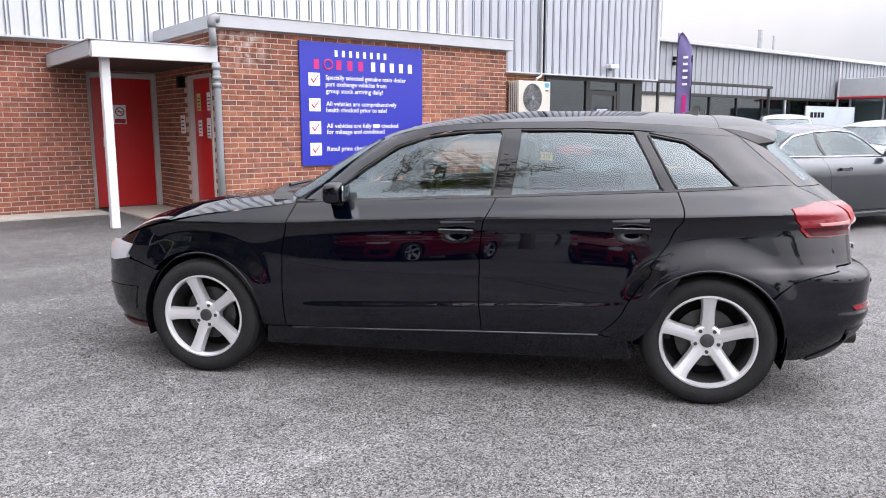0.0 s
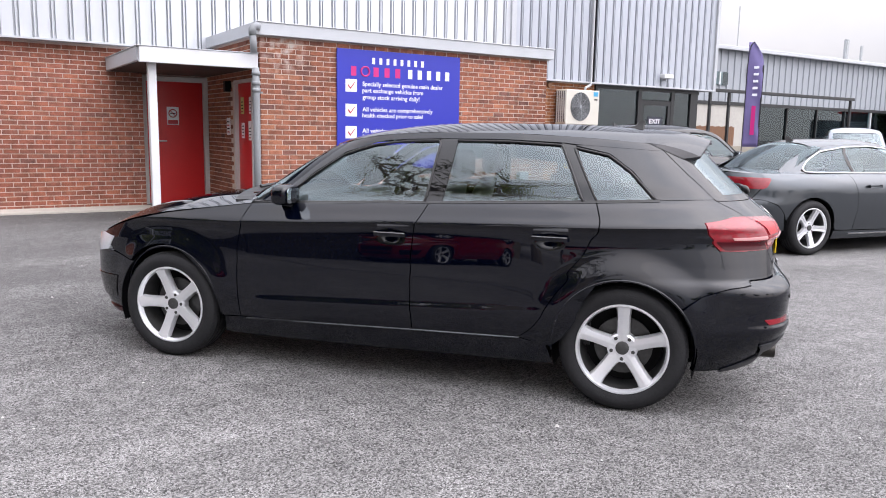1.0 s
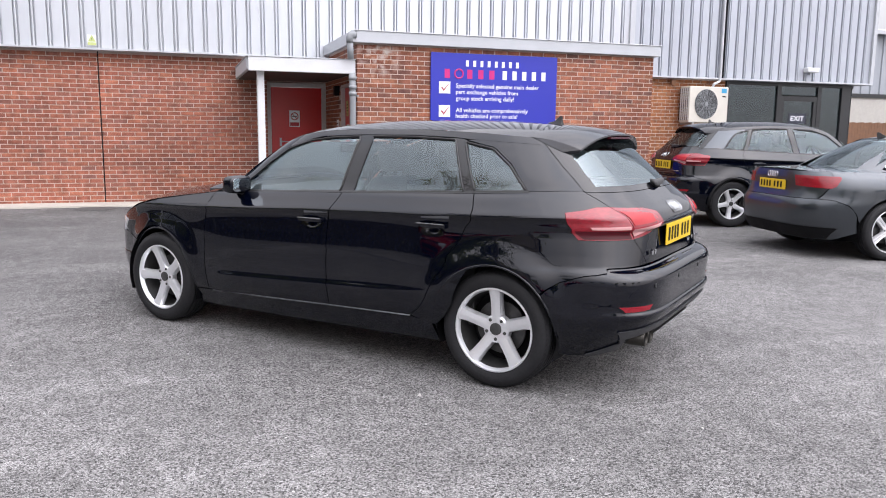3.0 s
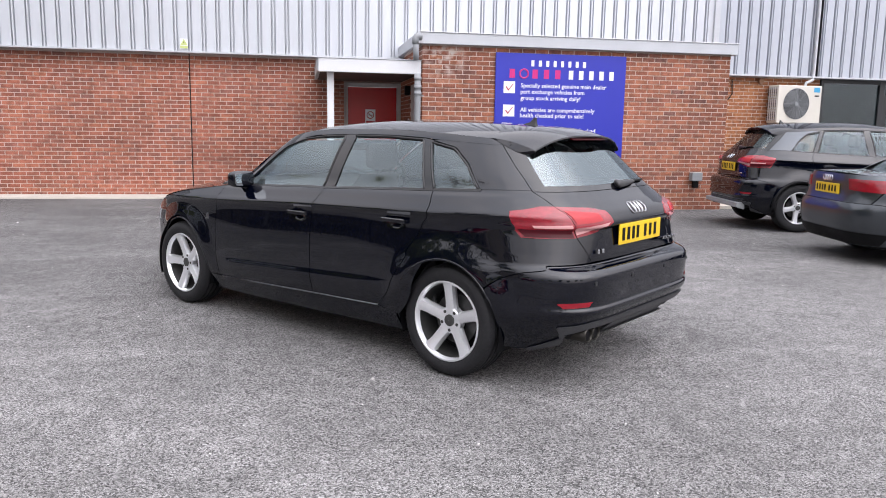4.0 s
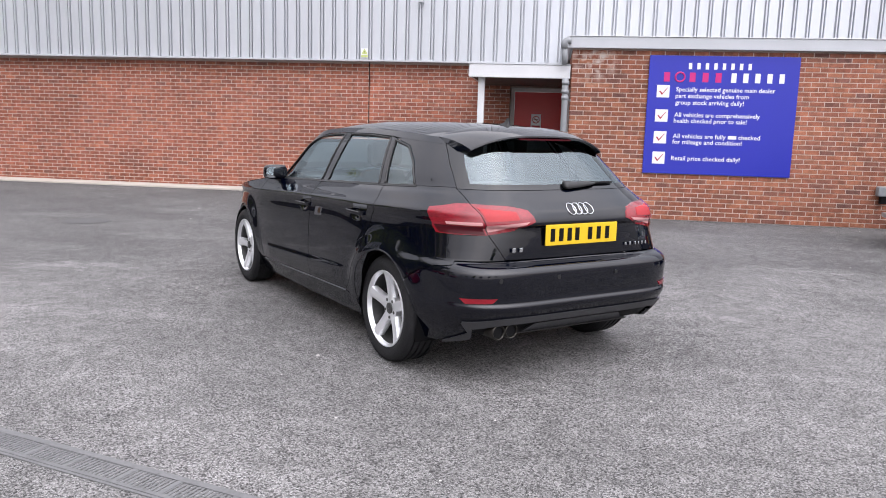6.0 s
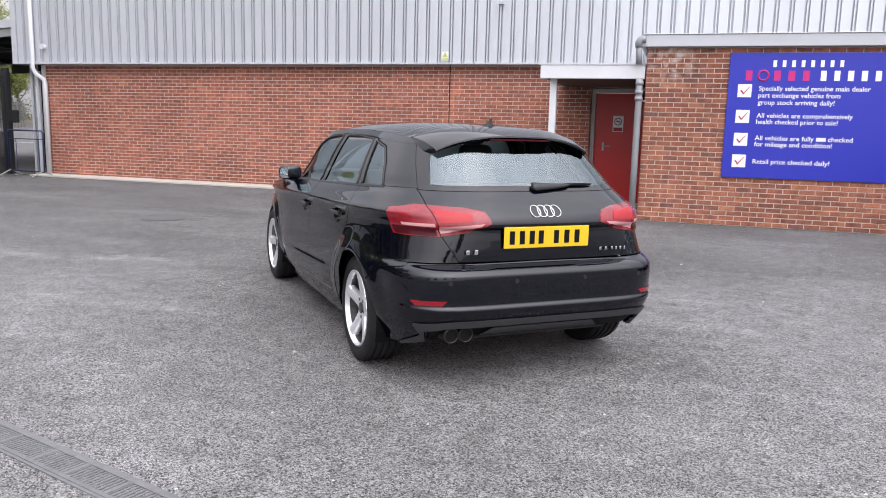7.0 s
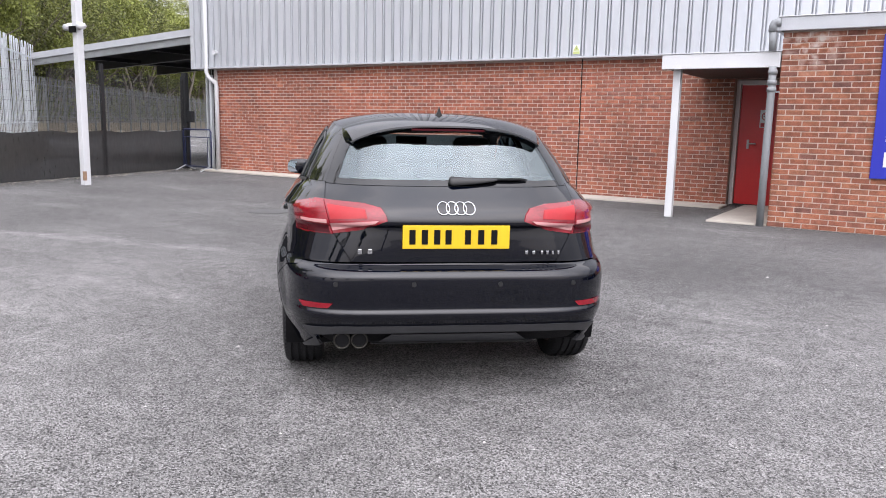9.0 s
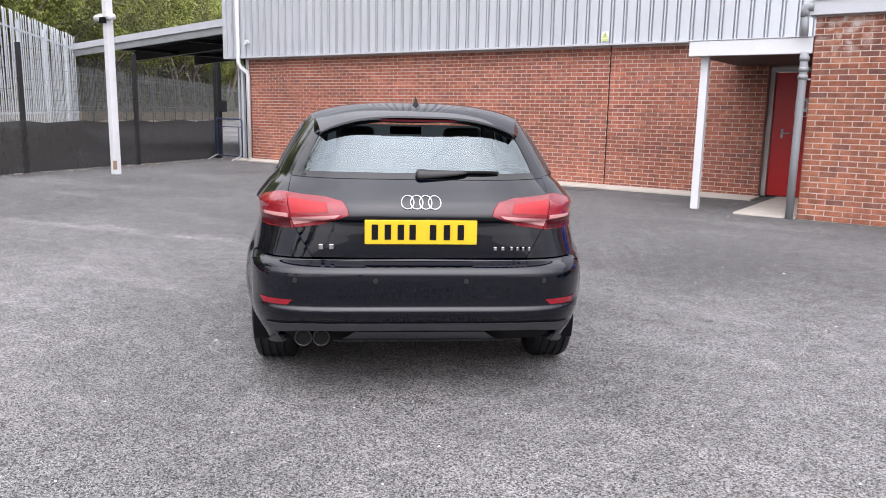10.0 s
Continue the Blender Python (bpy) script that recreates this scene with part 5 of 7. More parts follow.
    for j in range(9):
        for i in range(19):
            wf.append((j * 20 + i, j * 20 + i + 1, (j + 1) * 20 + i + 1, (j + 1) * 20 + i))
    ws = obj("windscreen", wv, wf, PANE, True)
    ws.parent = car
    ws.visible_shadow = False
    part("scuttle", loft([[(0.80 + 0.17 * (1 - (y / 0.74) ** 2), y, 0.955 + 0.035 * (1 - abs(y / 0.74) ** 2.5)), (0.93 + 0.17 * (1 - (y / 0.74) ** 2), y, 0.950 + 0.045 * (1 - abs(y / 0.74) ** 2.5)), (0.90, y, 0.90), (0.76, y, 0.90)] for y in np.linspace(-0.72, 0.72, 17)]), SATIN, car, "black plastic scuttle below the windscreen")
    for y in (0.30, -0.25):
        part("wiper_arm", tube_bm([(1.02, y, 1.0), (0.96, y - 0.2, 1.015), (0.90, y - 0.42, 1.02)], 0.011, 6), SATIN, car)
    # glasshouse sides
    topline = [(0.60, 0.985), (0.436, 1.112), (0.251, 1.232), (0.072, 1.290), (-0.10, 1.310), (-0.30, 1.318)]
    tl = lambda d: [(x, z + d) for x, z in topline]
    edge = [(x, re(x)) for x in (-1.50, -1.3, -1.0, -0.67, -0.3, 0.0, 0.15, 0.34)] + [(0.45, 1.205), (0.60, 1.105), (0.70, 1.02), (0.775, 0.955)]
    inner = [(-1.42, 1.29), (-1.25, 1.300), (-1.02, 1.314), (-0.95, 1.322), (-0.67, 1.332), (-0.30, 1.330), (-0.10, 1.322), (0.072, 1.302), (0.251, 1.246), (0.436, 1.128), (0.60, 1.000), (0.655, 0.960)]
    sidepiece("cant_rail", UPPER, PAINT, car, inner, [inner[-1], edge[-1]], edge, [inner[0], edge[0]], 60, 6, lip=0.012)
    sidepiece("front_side_glass", UPPER, PANE, car, [(-0.262, 0.999), (0.2, 0.979), (0.62, 0.963)], [(0.62, 0.963), (0.60, 0.985)], topline[::-1], [(-0.262, 0.999), (-0.30, 1.318)], 30, 16, out=-0.006, lip=0)
    sidepiece("rear_side_glass", UPPER, PANE_D, car, [(-1.085, 1.033), (-0.7, 1.019), (-0.355, 1.003)], [(-0.355, 1.003), (-0.388, 1.319)], [(-0.95, 1.308), (-0.67, 1.320), (-0.388, 1.319)], [(-1.085, 1.033), (-0.95, 1.308)], 24, 16, out=-0.006, lip=0)
    sidepiece("quarter_glass", UPPER, PANE_D, car, [(-1.43, 1.055), (-1.15, 1.041)], [(-1.15, 1.041), (-1.012, 1.297)], [(-1.19, 1.262), (-1.012, 1.297)], [(-1.43, 1.055), (-1.31, 1.178), (-1.19, 1.262)], 14, 14, out=-0.006, lip=0)
    sidepiece("centre_pillar", UPPER, FRIT, car, [(-0.358, 1.0), (-0.258, 0.996)], [(-0.258, 0.996), (-0.294, 1.326)], [(-0.392, 1.328), (-0.294, 1.326)], [(-0.358, 1.0), (-0.392, 1.328)], 8, 12, lip=0.02)
    sidepiece("rear_pillar", UPPER, FRIT, car, [(-1.155, 1.036), (-1.080, 1.030)], [(-1.080, 1.030), (-0.945, 1.318)], [(-1.018, 1.308), (-0.945, 1.318)], [(-1.155, 1.036), (-1.018, 1.308)], 6, 12, lip=0.02)
    sidepiece("tail_pillar", UPPER, PAINT, car, [(0.633, 1.059, "r"), (-1.60, 1.057), (-1.45, 1.05)], [(-1.445, 1.052), (-1.32, 1.185), (-1.195, 1.272), (-1.02, 1.308)], [(0.531, 1.322, "r"), (-1.30, 1.328), (-1.02, 1.330)], [(y_, z_, "r") for z_ in np.linspace(1.059, 1.322, 12) for y_ in (0.002 + np.interp(z_, (1.053, 1.18, 1.32), (0.630, 0.588, 0.528)),)], 40, 24, out=-0.0015)
    sidepiece("belt_trim", UPPER, SATIN, car, [(-1.45, 1.045), (-1.15, 1.030), (-0.3, 0.992), (0.2, 0.971), (0.70, 0.947)], [(0.70, 0.947), (0.68, 0.963)], [(-1.45, 1.057), (-1.15, 1.043), (-0.3, 1.003), (0.2, 0.983), (0.68, 0.963)], [(-1.45, 1.045), (-1.45, 1.057)], 40, 3, out=0.003, lip=0.02)
    for pts in ([(-0.262, 0.999), (-0.28, 1.15), (-0.30, 1.318)] + topline[::-1], [(-0.388, 1.319), (-0.67, 1.320), (-0.95, 1.308), (-1.02, 1.17), (-1.085, 1.033)], [(-1.15, 1.041), (-1.08, 1.17), (-1.012, 1.297), (-1.19, 1.262), (-1.31, 1.178), (-1.43, 1.055)]):
        ribbon([UPPER.at(UPPER.side(x, z), z) for x, z in resample(pts, 40)], 0.007, SATIN, "window_seal", car)
    # tailgate
    def tail_skin(name, material, bottom, right, top, left, nu, nv, out=0.0, lip=0.016, label="", parent=car):
        g = coons(bottom, right, top, left, nu, nv)
        def place(y, z, inset):
            p = UPPER.at(UPPER.tail(abs(y), z), z, inset)
            return Vector((p.x, math.copysign(p.y, y) if abs(y) > 1e-6 else 0.0, z))
        return skin(name, UPPER, g, material, parent, False, out, lip, label, place)
    low = tail_skin("tailgate", PAINT, [(-0.504, 0.696), (0, 0.694), (0.504, 0.696)], [(0.504, 0.696), (0.576, 0.81), (0.593, 0.85), (0.630, 0.97), (0.630, 1.05)], [(-0.630, 1.05), (0.630, 1.05)], [(-0.504, 0.696), (-0.576, 0.81), (-0.593, 0.85), (-0.630, 0.97), (-0.630, 1.05)], 60, 44)
    rg = tail_skin("rear_window", PANE_R, [(-0.60, 1.072), (0, 1.062), (0.60, 1.072)], [(0.60, 1.072), (0.490, 1.318)], [(-0.490, 1.318), (0, 1.322), (0.490, 1.318)], [(-0.60, 1.072), (-0.490, 1.318)], 36, 18, out=-0.003, lip=0)
    rg.visible_shadow = False
    tail_skin("window_border", FRIT, [(0.580, 1.053), (0.630, 1.053)], [(0.630, 1.053), (0.588, 1.18), (0.528, 1.32)], [(0.470, 1.32), (0.528, 1.32)], [(0.580, 1.053), (0.535, 1.18), (0.470, 1.32)], 6, 14, out=-0.0005)
    tail_skin("window_border", FRIT, [(-0.630, 1.053), (-0.580, 1.053)], [(-0.580, 1.053), (-0.535, 1.18), (-0.470, 1.32)], [(-0.528, 1.32), (-0.470, 1.32)], [(-0.630, 1.053), (-0.588, 1.18), (-0.528, 1.32)], 6, 14, out=-0.0005)
    tail_skin("window_border", FRIT, [(-0.60, 1.053), (0.60, 1.053)], [(0.60, 1.053), (0.59, 1.080)], [(-0.59, 1.080), (0.59, 1.080)], [(-0.60, 1.053), (-0.59, 1.080)], 24, 4, out=-0.0002)
    # spoiler, running on from the roof
    secs = []
    for t in np.linspace(-1, 1, 41):
        e = abs(t)
        def top(x, t=t):
            xe = max(x, -1.5)
            pe = UPPER.at(UPPER.side(xe, re(xe)), re(xe)).y
            return t * pe, re(xe) + (rc(xe) - re(xe)) * (1 - abs(t) ** 3.0)
        xt = -1.690 + 0.060 * e**2.5
        y0, z0 = top(-1.36)
        y1, z1 = top(-1.50)
        y1 = y0 * 0.985
        yt, zt = y0 * 0.905, z1 - 0.038 - 0.012 * e**4
        ring = []
        for q in np.linspace(0, 1, 9):
            x = -1.36 + (xt + 1.36) * q
            zz = (1 - q) ** 2 * z0 + 2 * q * (1 - q) * (z1 + 0.016 - 0.008 * e**6) + q * q * zt
            ring.append((x, y0 + (yt - y0) * q, zz + 0.0015))
        drop = 0.012
        ring += [(xt - 0.002, yt, zt - 0.007), (xt + 0.008, yt, zt - 0.013), (xt + 0.07, yt * 0.995, zt - 0.016 - drop), (-1.53, y1 * 0.985, z1 - 0.050 - drop * 0.8), (-1.40, y0 * 0.98, z0 - 0.035)]
        secs.append(ring)
    part("roof_spoiler", loft(secs), PAINT, car, angle=35)
    # painted cheeks between the spoiler and the tail pillars
    for s in (1, -1):
        z_root = secs[0][0][2]
        rings = []
        for k in range(9):
            q = k / 8
            x, y, z = secs[0][k]
            zl = z_root + (1.252 - z_root) * q
            low = UPPER.at(UPPER.side(-1.37 - 0.175 * q, zl), zl)
            up, lo = Vector((x, abs(y), z - 0.0005)), Vector((low.x - 0.002, low.y + 0.0015, zl))
            rings.append([(p.x, s * (p.y - d), p.z) for p, d in ((up, 0.0), (lo, 0.0), (lo, 0.022), (up, 0.022))])
        part("spoiler_cheek", loft(rings), PAINT, car, angle=35)
    part("brake_light", box_bm(-1.690, -1.672, -0.19, 0.19, 1.322, 1.331), LAMP_DEEP, car, "dark red high brake light")
    # lamps
    for s in (False, True):
        g = coons(sp(BODY, (0.590, 0.826, "r"), (0.70, 0.825, "r"), (-1.85, 0.823), (-1.74, 0.825)), sp(BODY, (-1.74, 0.825), (-1.685, 0.90), (-1.665, 0.957)), sp(BODY, (0.635, 0.985, "r"), (0.68, 0.984, "r"), (-1.745, 0.970), (-1.665, 0.957)), sp(BODY, *[(0.5895 + 0.045 * k / 12, 0.826 + 0.159 * k / 12, "r") for k in range(13)]), 26, 16)
        lamp = skin("tail_lamp", BODY, g, LAMP_RED, car, s, 0.008, 0.03, "red wraparound tail lamp")
        g2 = coons(sp(BODY, (0.600, 0.830, "r"), (-1.76, 0.830)), sp(BODY, (-1.76, 0.830), (-1.72, 0.868)), sp(BODY, (0.612, 0.868, "r"), (-1.72, 0.868)), sp(BODY, (0.600, 0.830, "r"), (0.612, 0.868, "r")), 18, 4)
        skin("lamp_band", BODY, g2, LAMP_DEEP, lamp, s, 0.0105, 0.004, "deep red lower band")
        g2 = coons(sp(BODY, (0.615, 0.876, "r"), (-1.80, 0.876)), sp(BODY, (-1.80, 0.876), (-1.79, 0.889)), sp(BODY, (0.618, 0.894, "r"), (-1.79, 0.889)), sp(BODY, (0.615, 0.876, "r"), (0.618, 0.894, "r")), 18, 3)
        skin("lamp_band", BODY, g2, LAMP_CLEAR, lamp, s, 0.0105, 0.004, "pale light strip")
    for s in (1, -1):
        o = lambda pts: [(s * y, z) for y, z in pts]
        e = [o([(0.332, 0.896), (0.45, 0.850), (0.586, 0.828)]), o([(0.586, 0.828), (0.631, 0.984)]), o([(0.364, 0.957), (0.45, 0.976), (0.631, 0.984)]), o([(0.332, 0.896), (0.340, 0.925), (0.364, 0.957)])]
        lamp = tail_skin("tail_lamp", LAMP_RED, *e, 24, 14, out=0.007, label="red tail lamp on the tailgate")
        e = [o([(0.39, 0.882), (0.588, 0.842)]), o([(0.588, 0.842), (0.600, 0.878)]), o([(0.37, 0.897), (0.600, 0.878)]), o([(0.39, 0.882), (0.37, 0.897)])]
        tail_skin("lamp_band", LAMP_CLEAR, *e, 18, 4, out=0.0105, lip=0.004, label="pale light strip", parent=lamp)
        e = [o([(0.425, 0.908), (0.597, 0.898)]), o([(0.597, 0.898), (0.616, 0.966)]), o([(0.437, 0.950), (0.616, 0.966)]), o([(0.425, 0.908), (0.437, 0.950)])]
        tail_skin("lamp_band", LAMP_MID, *e, 18, 8, out=0.0105, lip=0.004, label="bright red lamp window", parent=lamp)
    sidepiece("rear_reflector", BODY, LAMP_RED, car, [(0.615, 0.482, "r"), (0.735, 0.478, "r")], [(0.735, 0.478, "r"), (0.755, 0.504, "r")], [(0.590, 0.506, "r"), (0.755, 0.504, "r")], [(0.615, 0.482, "r"), (0.590, 0.506, "r")], 12, 4, out=0.004, lip=0.008)
    for y in (0.58, 0.21, -0.21, -0.58):
        c = BODY.at(BODY.tail(abs(y), 0.60), 0.60)
        part("parking_sensor", tube_bm([(c.x + 0.004, y, 0.60), (c.x - 0.0025, y, 0.60)], 0.012, 14), SATIN, car)
    # plate, emblem, badges, wiper, tailpipes
    plate = part("number_plate", box_bm(-2.048, -2.040, -0.262, 0.262, 0.762, 0.876, 0.003), PLATE_Y, car, "yellow rear number plate")
    for k, y in enumerate((0.215, 0.155, 0.095, 0.04, -0.055, -0.12, -0.185)):
        part("plate_bar", box_bm(-2.0505, -2.0485, y - 0.015, y + 0.015, 0.784, 0.855), BLACK_P, plate)
    em = bmesh.new()
    for k in range(4):
        ring = []
        for q in range(29):
            y, z = (k - 1.5) * 0.042 + 0.029 * math.cos(2 * math.pi * q / 28), 0.955 + 0.029 * math.sin(2 * math.pi * q / 28)
            p = UPPER.at(UPPER.tail(abs(y), z), z, -0.004)
            ring.append((p.x, y, z))
        tube_bm(ring, 0.0027, 6, bm=em, caps=False)
    part("emblem", em, CHROME, car, "row of four chrome rings", smooth=True)
    for y0, z0, n, w in ((0.475, 0.735, 2, 0.042), (-0.345, 0.732, 2, 0.03), (-0.425, 0.732, 4, 0.022)):
        for k in range(n):
            part("badge_bar", box_bm(-2.037, -2.030, y0 - k * (w + 0.006) - w * 0.5, y0 - k * (w + 0.006), z0, z0 + 0.018 + (0.006 if n == 2 and y0 > 0 else 0), 0.002), CHROME, car)
    rows = []
    for y, zc, hz, hx in ((0.022, 1.078, 0.010, 0.010), (0.014, 1.078, 0.020, 0.018), (0.0, 1.078, 0.023, 0.022), (-0.05, 1.078, 0.019, 0.018), (-0.11, 1.080, 0.016, 0.015), (-0.17, 1.083, 0.012, 0.012), (-0.21, 1.085, 0.008, 0.009), (-0.225, 1.085, 0.003, 0.004)):
        xs = UPPER.at(UPPER.tail(abs(y), zc), zc).x - 0.020
        rows.append([(xs + hx * math.copysign(abs(math.cos(a)) ** 0.7, math.cos(a)) + 0.45 * hz * math.sin(a), y, zc + hz * math.copysign(abs(math.sin(a)) ** 0.7, math.sin(a))) for a in np.linspace(0, 2 * math.pi, 14, endpoint=False)])
    wiper = part("wiper", loft(rows), SATIN, car, "black rear wiper arm", angle=50)
    part("blade", tube_bm([(UPPER.at(UPPER.tail(abs(y), 1.087), 1.087).x - 0.014, y, 1.087) for y in np.linspace(-0.12, -0.385, 8)], [0.008, 0.009, 0.009, 0.008, 0.008, 0.008, 0.007, 0.005], 6), BLACK_P, wiper)
    for y in (0.550, 0.466):
        tp = lathe([(-2.020, 0.033), (-2.043, 0.034), (-2.048, 0.038), (-2.043, 0.042), (-1.90, 0.042)], 28)
        for v in tp.verts:
            v.co = Vector((v.co.y, y + v.co.x, 0.312 + v.co.z))
        pipe = part("tailpipe", tp, PIPE_M, car, "round steel tailpipe", smooth=True)
        part("bore", tube_bm([(-2.034, y, 0.312), (-2.030, y, 0.312)], 0.0335, 20), BLACK_P, pipe)
    fin = loft([[(-1.215, 0.018, 1.404), (-1.20, 0, 1.404), (-1.215, -0.018, 1.404), (-1.315, -0.020, 1.400), (-1.33, 0, 1.400), (-1.315, 0.020, 1.400)], [(-1.275, 0.007, 1.423), (-1.270, 0, 1.423), (-1.275, -0.007, 1.423), (-1.315, -0.009, 1.423), (-1.322, 0, 1.423), (-1.315, 0.009, 1.423)], [(-1.303, 0.002, 1.452), (-1.300, 0, 1.452), (-1.303, -0.002, 1.452), (-1.318, -0.002, 1.451), (-1.32, 0, 1.451), (-1.318, 0.002, 1.451)]])
    part("roof_aerial", fin, SATIN, car, "black fin aerial", angle=40)
    # mirrors
    for s in (1, -1):
        rings = []
        for k, (y, sc) in enumerate(((0.775, 0.60), (0.79, 0.93), (0.84, 1.0), (0.895, 0.98), (0.928, 0.88), (0.943, 0.70), (0.948, 0.4))):
            rings.append([(0.528 + 0.062 * sc * math.copysign(abs(math.cos(a)) ** 0.6, math.cos(a)) * (1 if math.cos(a) > 0 else 0.8), s * y, 1.002 + (0.060 * math.copysign(abs(math.sin(a)) ** 0.55, math.sin(a)) * (1.0 if math.sin(a) > 0 else 0.9)) * sc) for a in np.linspace(0, 2 * math.pi, 24, endpoint=False)])
        mir = part("door_mirror", loft(rings), PAINT, car, "black door mirror", smooth=True)
        part("mirror_glass", mirror_face(s), MIRROR, mir)
        part("mirror_foot", loft([[(0.57, s * 0.79, 0.935), (0.50, s * 0.79, 0.925), (0.49, s * 0.79, 0.955), (0.57, s * 0.79, 0.965)], [(0.575, s * 0.87, 0.95), (0.52, s * 0.87, 0.945), (0.51, s * 0.87, 0.975), (0.57, s * 0.87, 0.985)]]), SATIN, mir)
    # door handles and their cups
    for x0, z0 in ((0.00, 0.825), (-0.845, 0.850)):
        for s in (1, -1):
            yb = BODY.at(BODY.side(x0 - 0.1, z0), z0).y
            rows = []
            for t, out_ in ((0.0, 0.008), (0.04, 0.034), (0.5, 0.040), (0.96, 0.034), (1.0, 0.008)):
                x = x0 - 0.195 * t
                rows.append([(x, s * (yb + out_ - 0.016), z0 - 0.012), (x, s * (yb + out_), z0 - 0.010), (x, s * (yb + out_), z0 + 0.010), (x, s * (yb + out_ - 0.016), z0 + 0.013)])
            hd = part("door_handle", loft(rows), PAINT, car, angle=40)
            # chrome sliver drawn as the thin highlight on the body-coloured handle
            part("handle_strip", box_bm(x0 - 0.185, x0 - 0.01, s * (yb + 0.030), s * (yb + 0.042), z0 + 0.0085, z0 + 0.0135), CHROME, hd)
    # thin ribbon coloured as the sill's highlight line, arch lips, wheelhouses, underbody
    ribbon([BODY.at(BODY.side(x, z), z, -0.001) for x, z in ((0.80, 0.284), (0.3, 0.301), (-0.2, 0.317), (-0.80, 0.331))], 0.0035, SILL_HIGHLIGHT, "sill_seal", car)
    for cx in (WR, WF):
        ribbon([BODY.at(BODY.side(x, z), z, 0.004) for x, z in A(cx, -6 if cx < 0 else -10, 188, 30)], 0.007, PAINT, "arch_lip", car)
        for s in (1, -1):
            hs = bmesh.new()
            r0, r1 = [], []
            for a in np.linspace(-20, 200, 24):
                x, z = cx + 0.356 * math.cos(radians(a)), R + 0.356 * math.sin(radians(a))
                r0.append(hs.verts.new((x, s * 0.84, z)))
                r1.append(hs.verts.new((x, s * 0.52, z)))
            for k in range(23):
                hs.faces.new((r0[k], r0[k + 1], r1[k + 1], r1[k]))
            hs.faces.new(r1)
            part("wheelhouse", hs, BLACK_P, car)
    part("underbody", box_bm(-1.05, 1.95, -0.52, 0.52, 0.19, 0.30, 0.02), BLACK_P, car)
    part("rear_floor", box_bm(-1.92, -1.02, -0.52, 0.52, 0.285, 0.355, 0.02), BLACK_P, car)
    part("rear_axle", tube_bm([(-1.318, -0.66, 0.29), (-1.318, 0.66, 0.29)], 0.05, 10), BLACK_P, car)
    part("silencer", box_bm(-1.88, -1.62, -0.1, 0.58, 0.255, 0.40, 0.05, 3), BLACK_P, car)
    part("underbody", box_bm(-0.955, 0.955, -0.79, 0.79, 0.20, 0.30, 0.02), BLACK_P, car)
    part("engine_bay", box_bm(0.95, 1.85, -0.52, 0.52, 0.30, 0.70, 0.02), BLACK_P, car)
    # cabin
    part("cabin_floor", box_bm(-1.85, 0.90, -0.52, 0.52, 0.30, 0.36), INSIDE, car)
    for s in (1, -1):
        part("door_lining", box_bm(-1.15, 0.75, s * 0.74, s * 0.76, 0.30, 0.93), INSIDE, car)
    part("boot_cover", box_bm(-1.80, -1.10, -0.56, 0.56, 0.93, 0.96, 0.01), INSIDE, car)
    part("headlining", box_bm(-1.25, 0.10, -0.50, 0.50, 1.315, 1.33, 0.005), mat("pale_headlining", (0.38, 0.37, 0.35), 0.9), car)
    dash = loft([[(0.45, y, 0.62), (0.43, y, 0.90), (0.52, y, 0.965 - 0.02 * abs(y)), (0.92, y, 0.95), (0.92, y, 0.62)] for y in np.linspace(-0.74, 0.74, 9)])
    part("dashboard", dash, INSIDE, car, angle=40)
    # right-hand drive: the wheel is on the far side
    st = bmesh.new()
    tilt = Matrix.Translation((0.30, -0.36, 0.93)) @ Matrix.Rotation(radians(65), 4, "Y")
    tube_bm([tilt @ Vector((0.185 * math.cos(2 * math.pi * k / 32), 0.185 * math.sin(2 * math.pi * k / 32), 0)) for k in range(33)], 0.016, 8, bm=st, caps=False)
    for a in (0, math.pi, -math.pi / 2 + math.pi):
        tube_bm([tilt @ Vector((0, 0, 0)), tilt @ Vector((0.18 * math.cos(a + math.pi / 2), 0.18 * math.sin(a + math.pi / 2), 0))], 0.018, 6, bm=st)
    part("steering_wheel", st, BLACK_P, car, smooth=True)
    for x, y in ((-0.05, 0.36), (-0.05, -0.36)):
        rows = []
        for z, xo, wd, th in ((0.50, 0.0, 0.24, 0.12), (0.75, -0.06, 0.25, 0.11), (0.98, -0.13, 0.23, 0.09), (1.07, -0.16, 0.17, 0.06)):
            rows.append([(x - 0.10 + xo + th * math.cos(a) * 0.6, y + wd * math.sin(a) * (1 - 0.15 * abs(math.cos(a))), z) for a in np.linspace(0, 2 * math.pi, 14, endpoint=False)])
        part("front_seat", loft(rows), SEAT, car, smooth=True)
        part("seat_cushion", box_bm(x - 0.16, x + 0.38, y - 0.25, y + 0.25, 0.36, 0.55, 0.05, 3), SEAT, car)
        part("head_restraint", box_bm(x - 0.34, x - 0.24, y - 0.13, y + 0.13, 1.10, 1.27, 0.045, 3), SEAT, car)
    part("rear_bench", box_bm(-1.12, -0.94, -0.62, 0.62, 0.45, 1.03, 0.05, 3), SEAT, car)
    for y in (0.34, -0.34, 0.0):
        part("head_restraint", box_bm(-1.14, -1.05, y - 0.12, y + 0.12, 1.04, 1.15 if y else 1.10, 0.035, 3), SEAT, car)
    part("cabin_mirror", box_bm(0.27, 0.29, -0.12, 0.12, 1.20, 1.26, 0.01), BLACK_P, car)
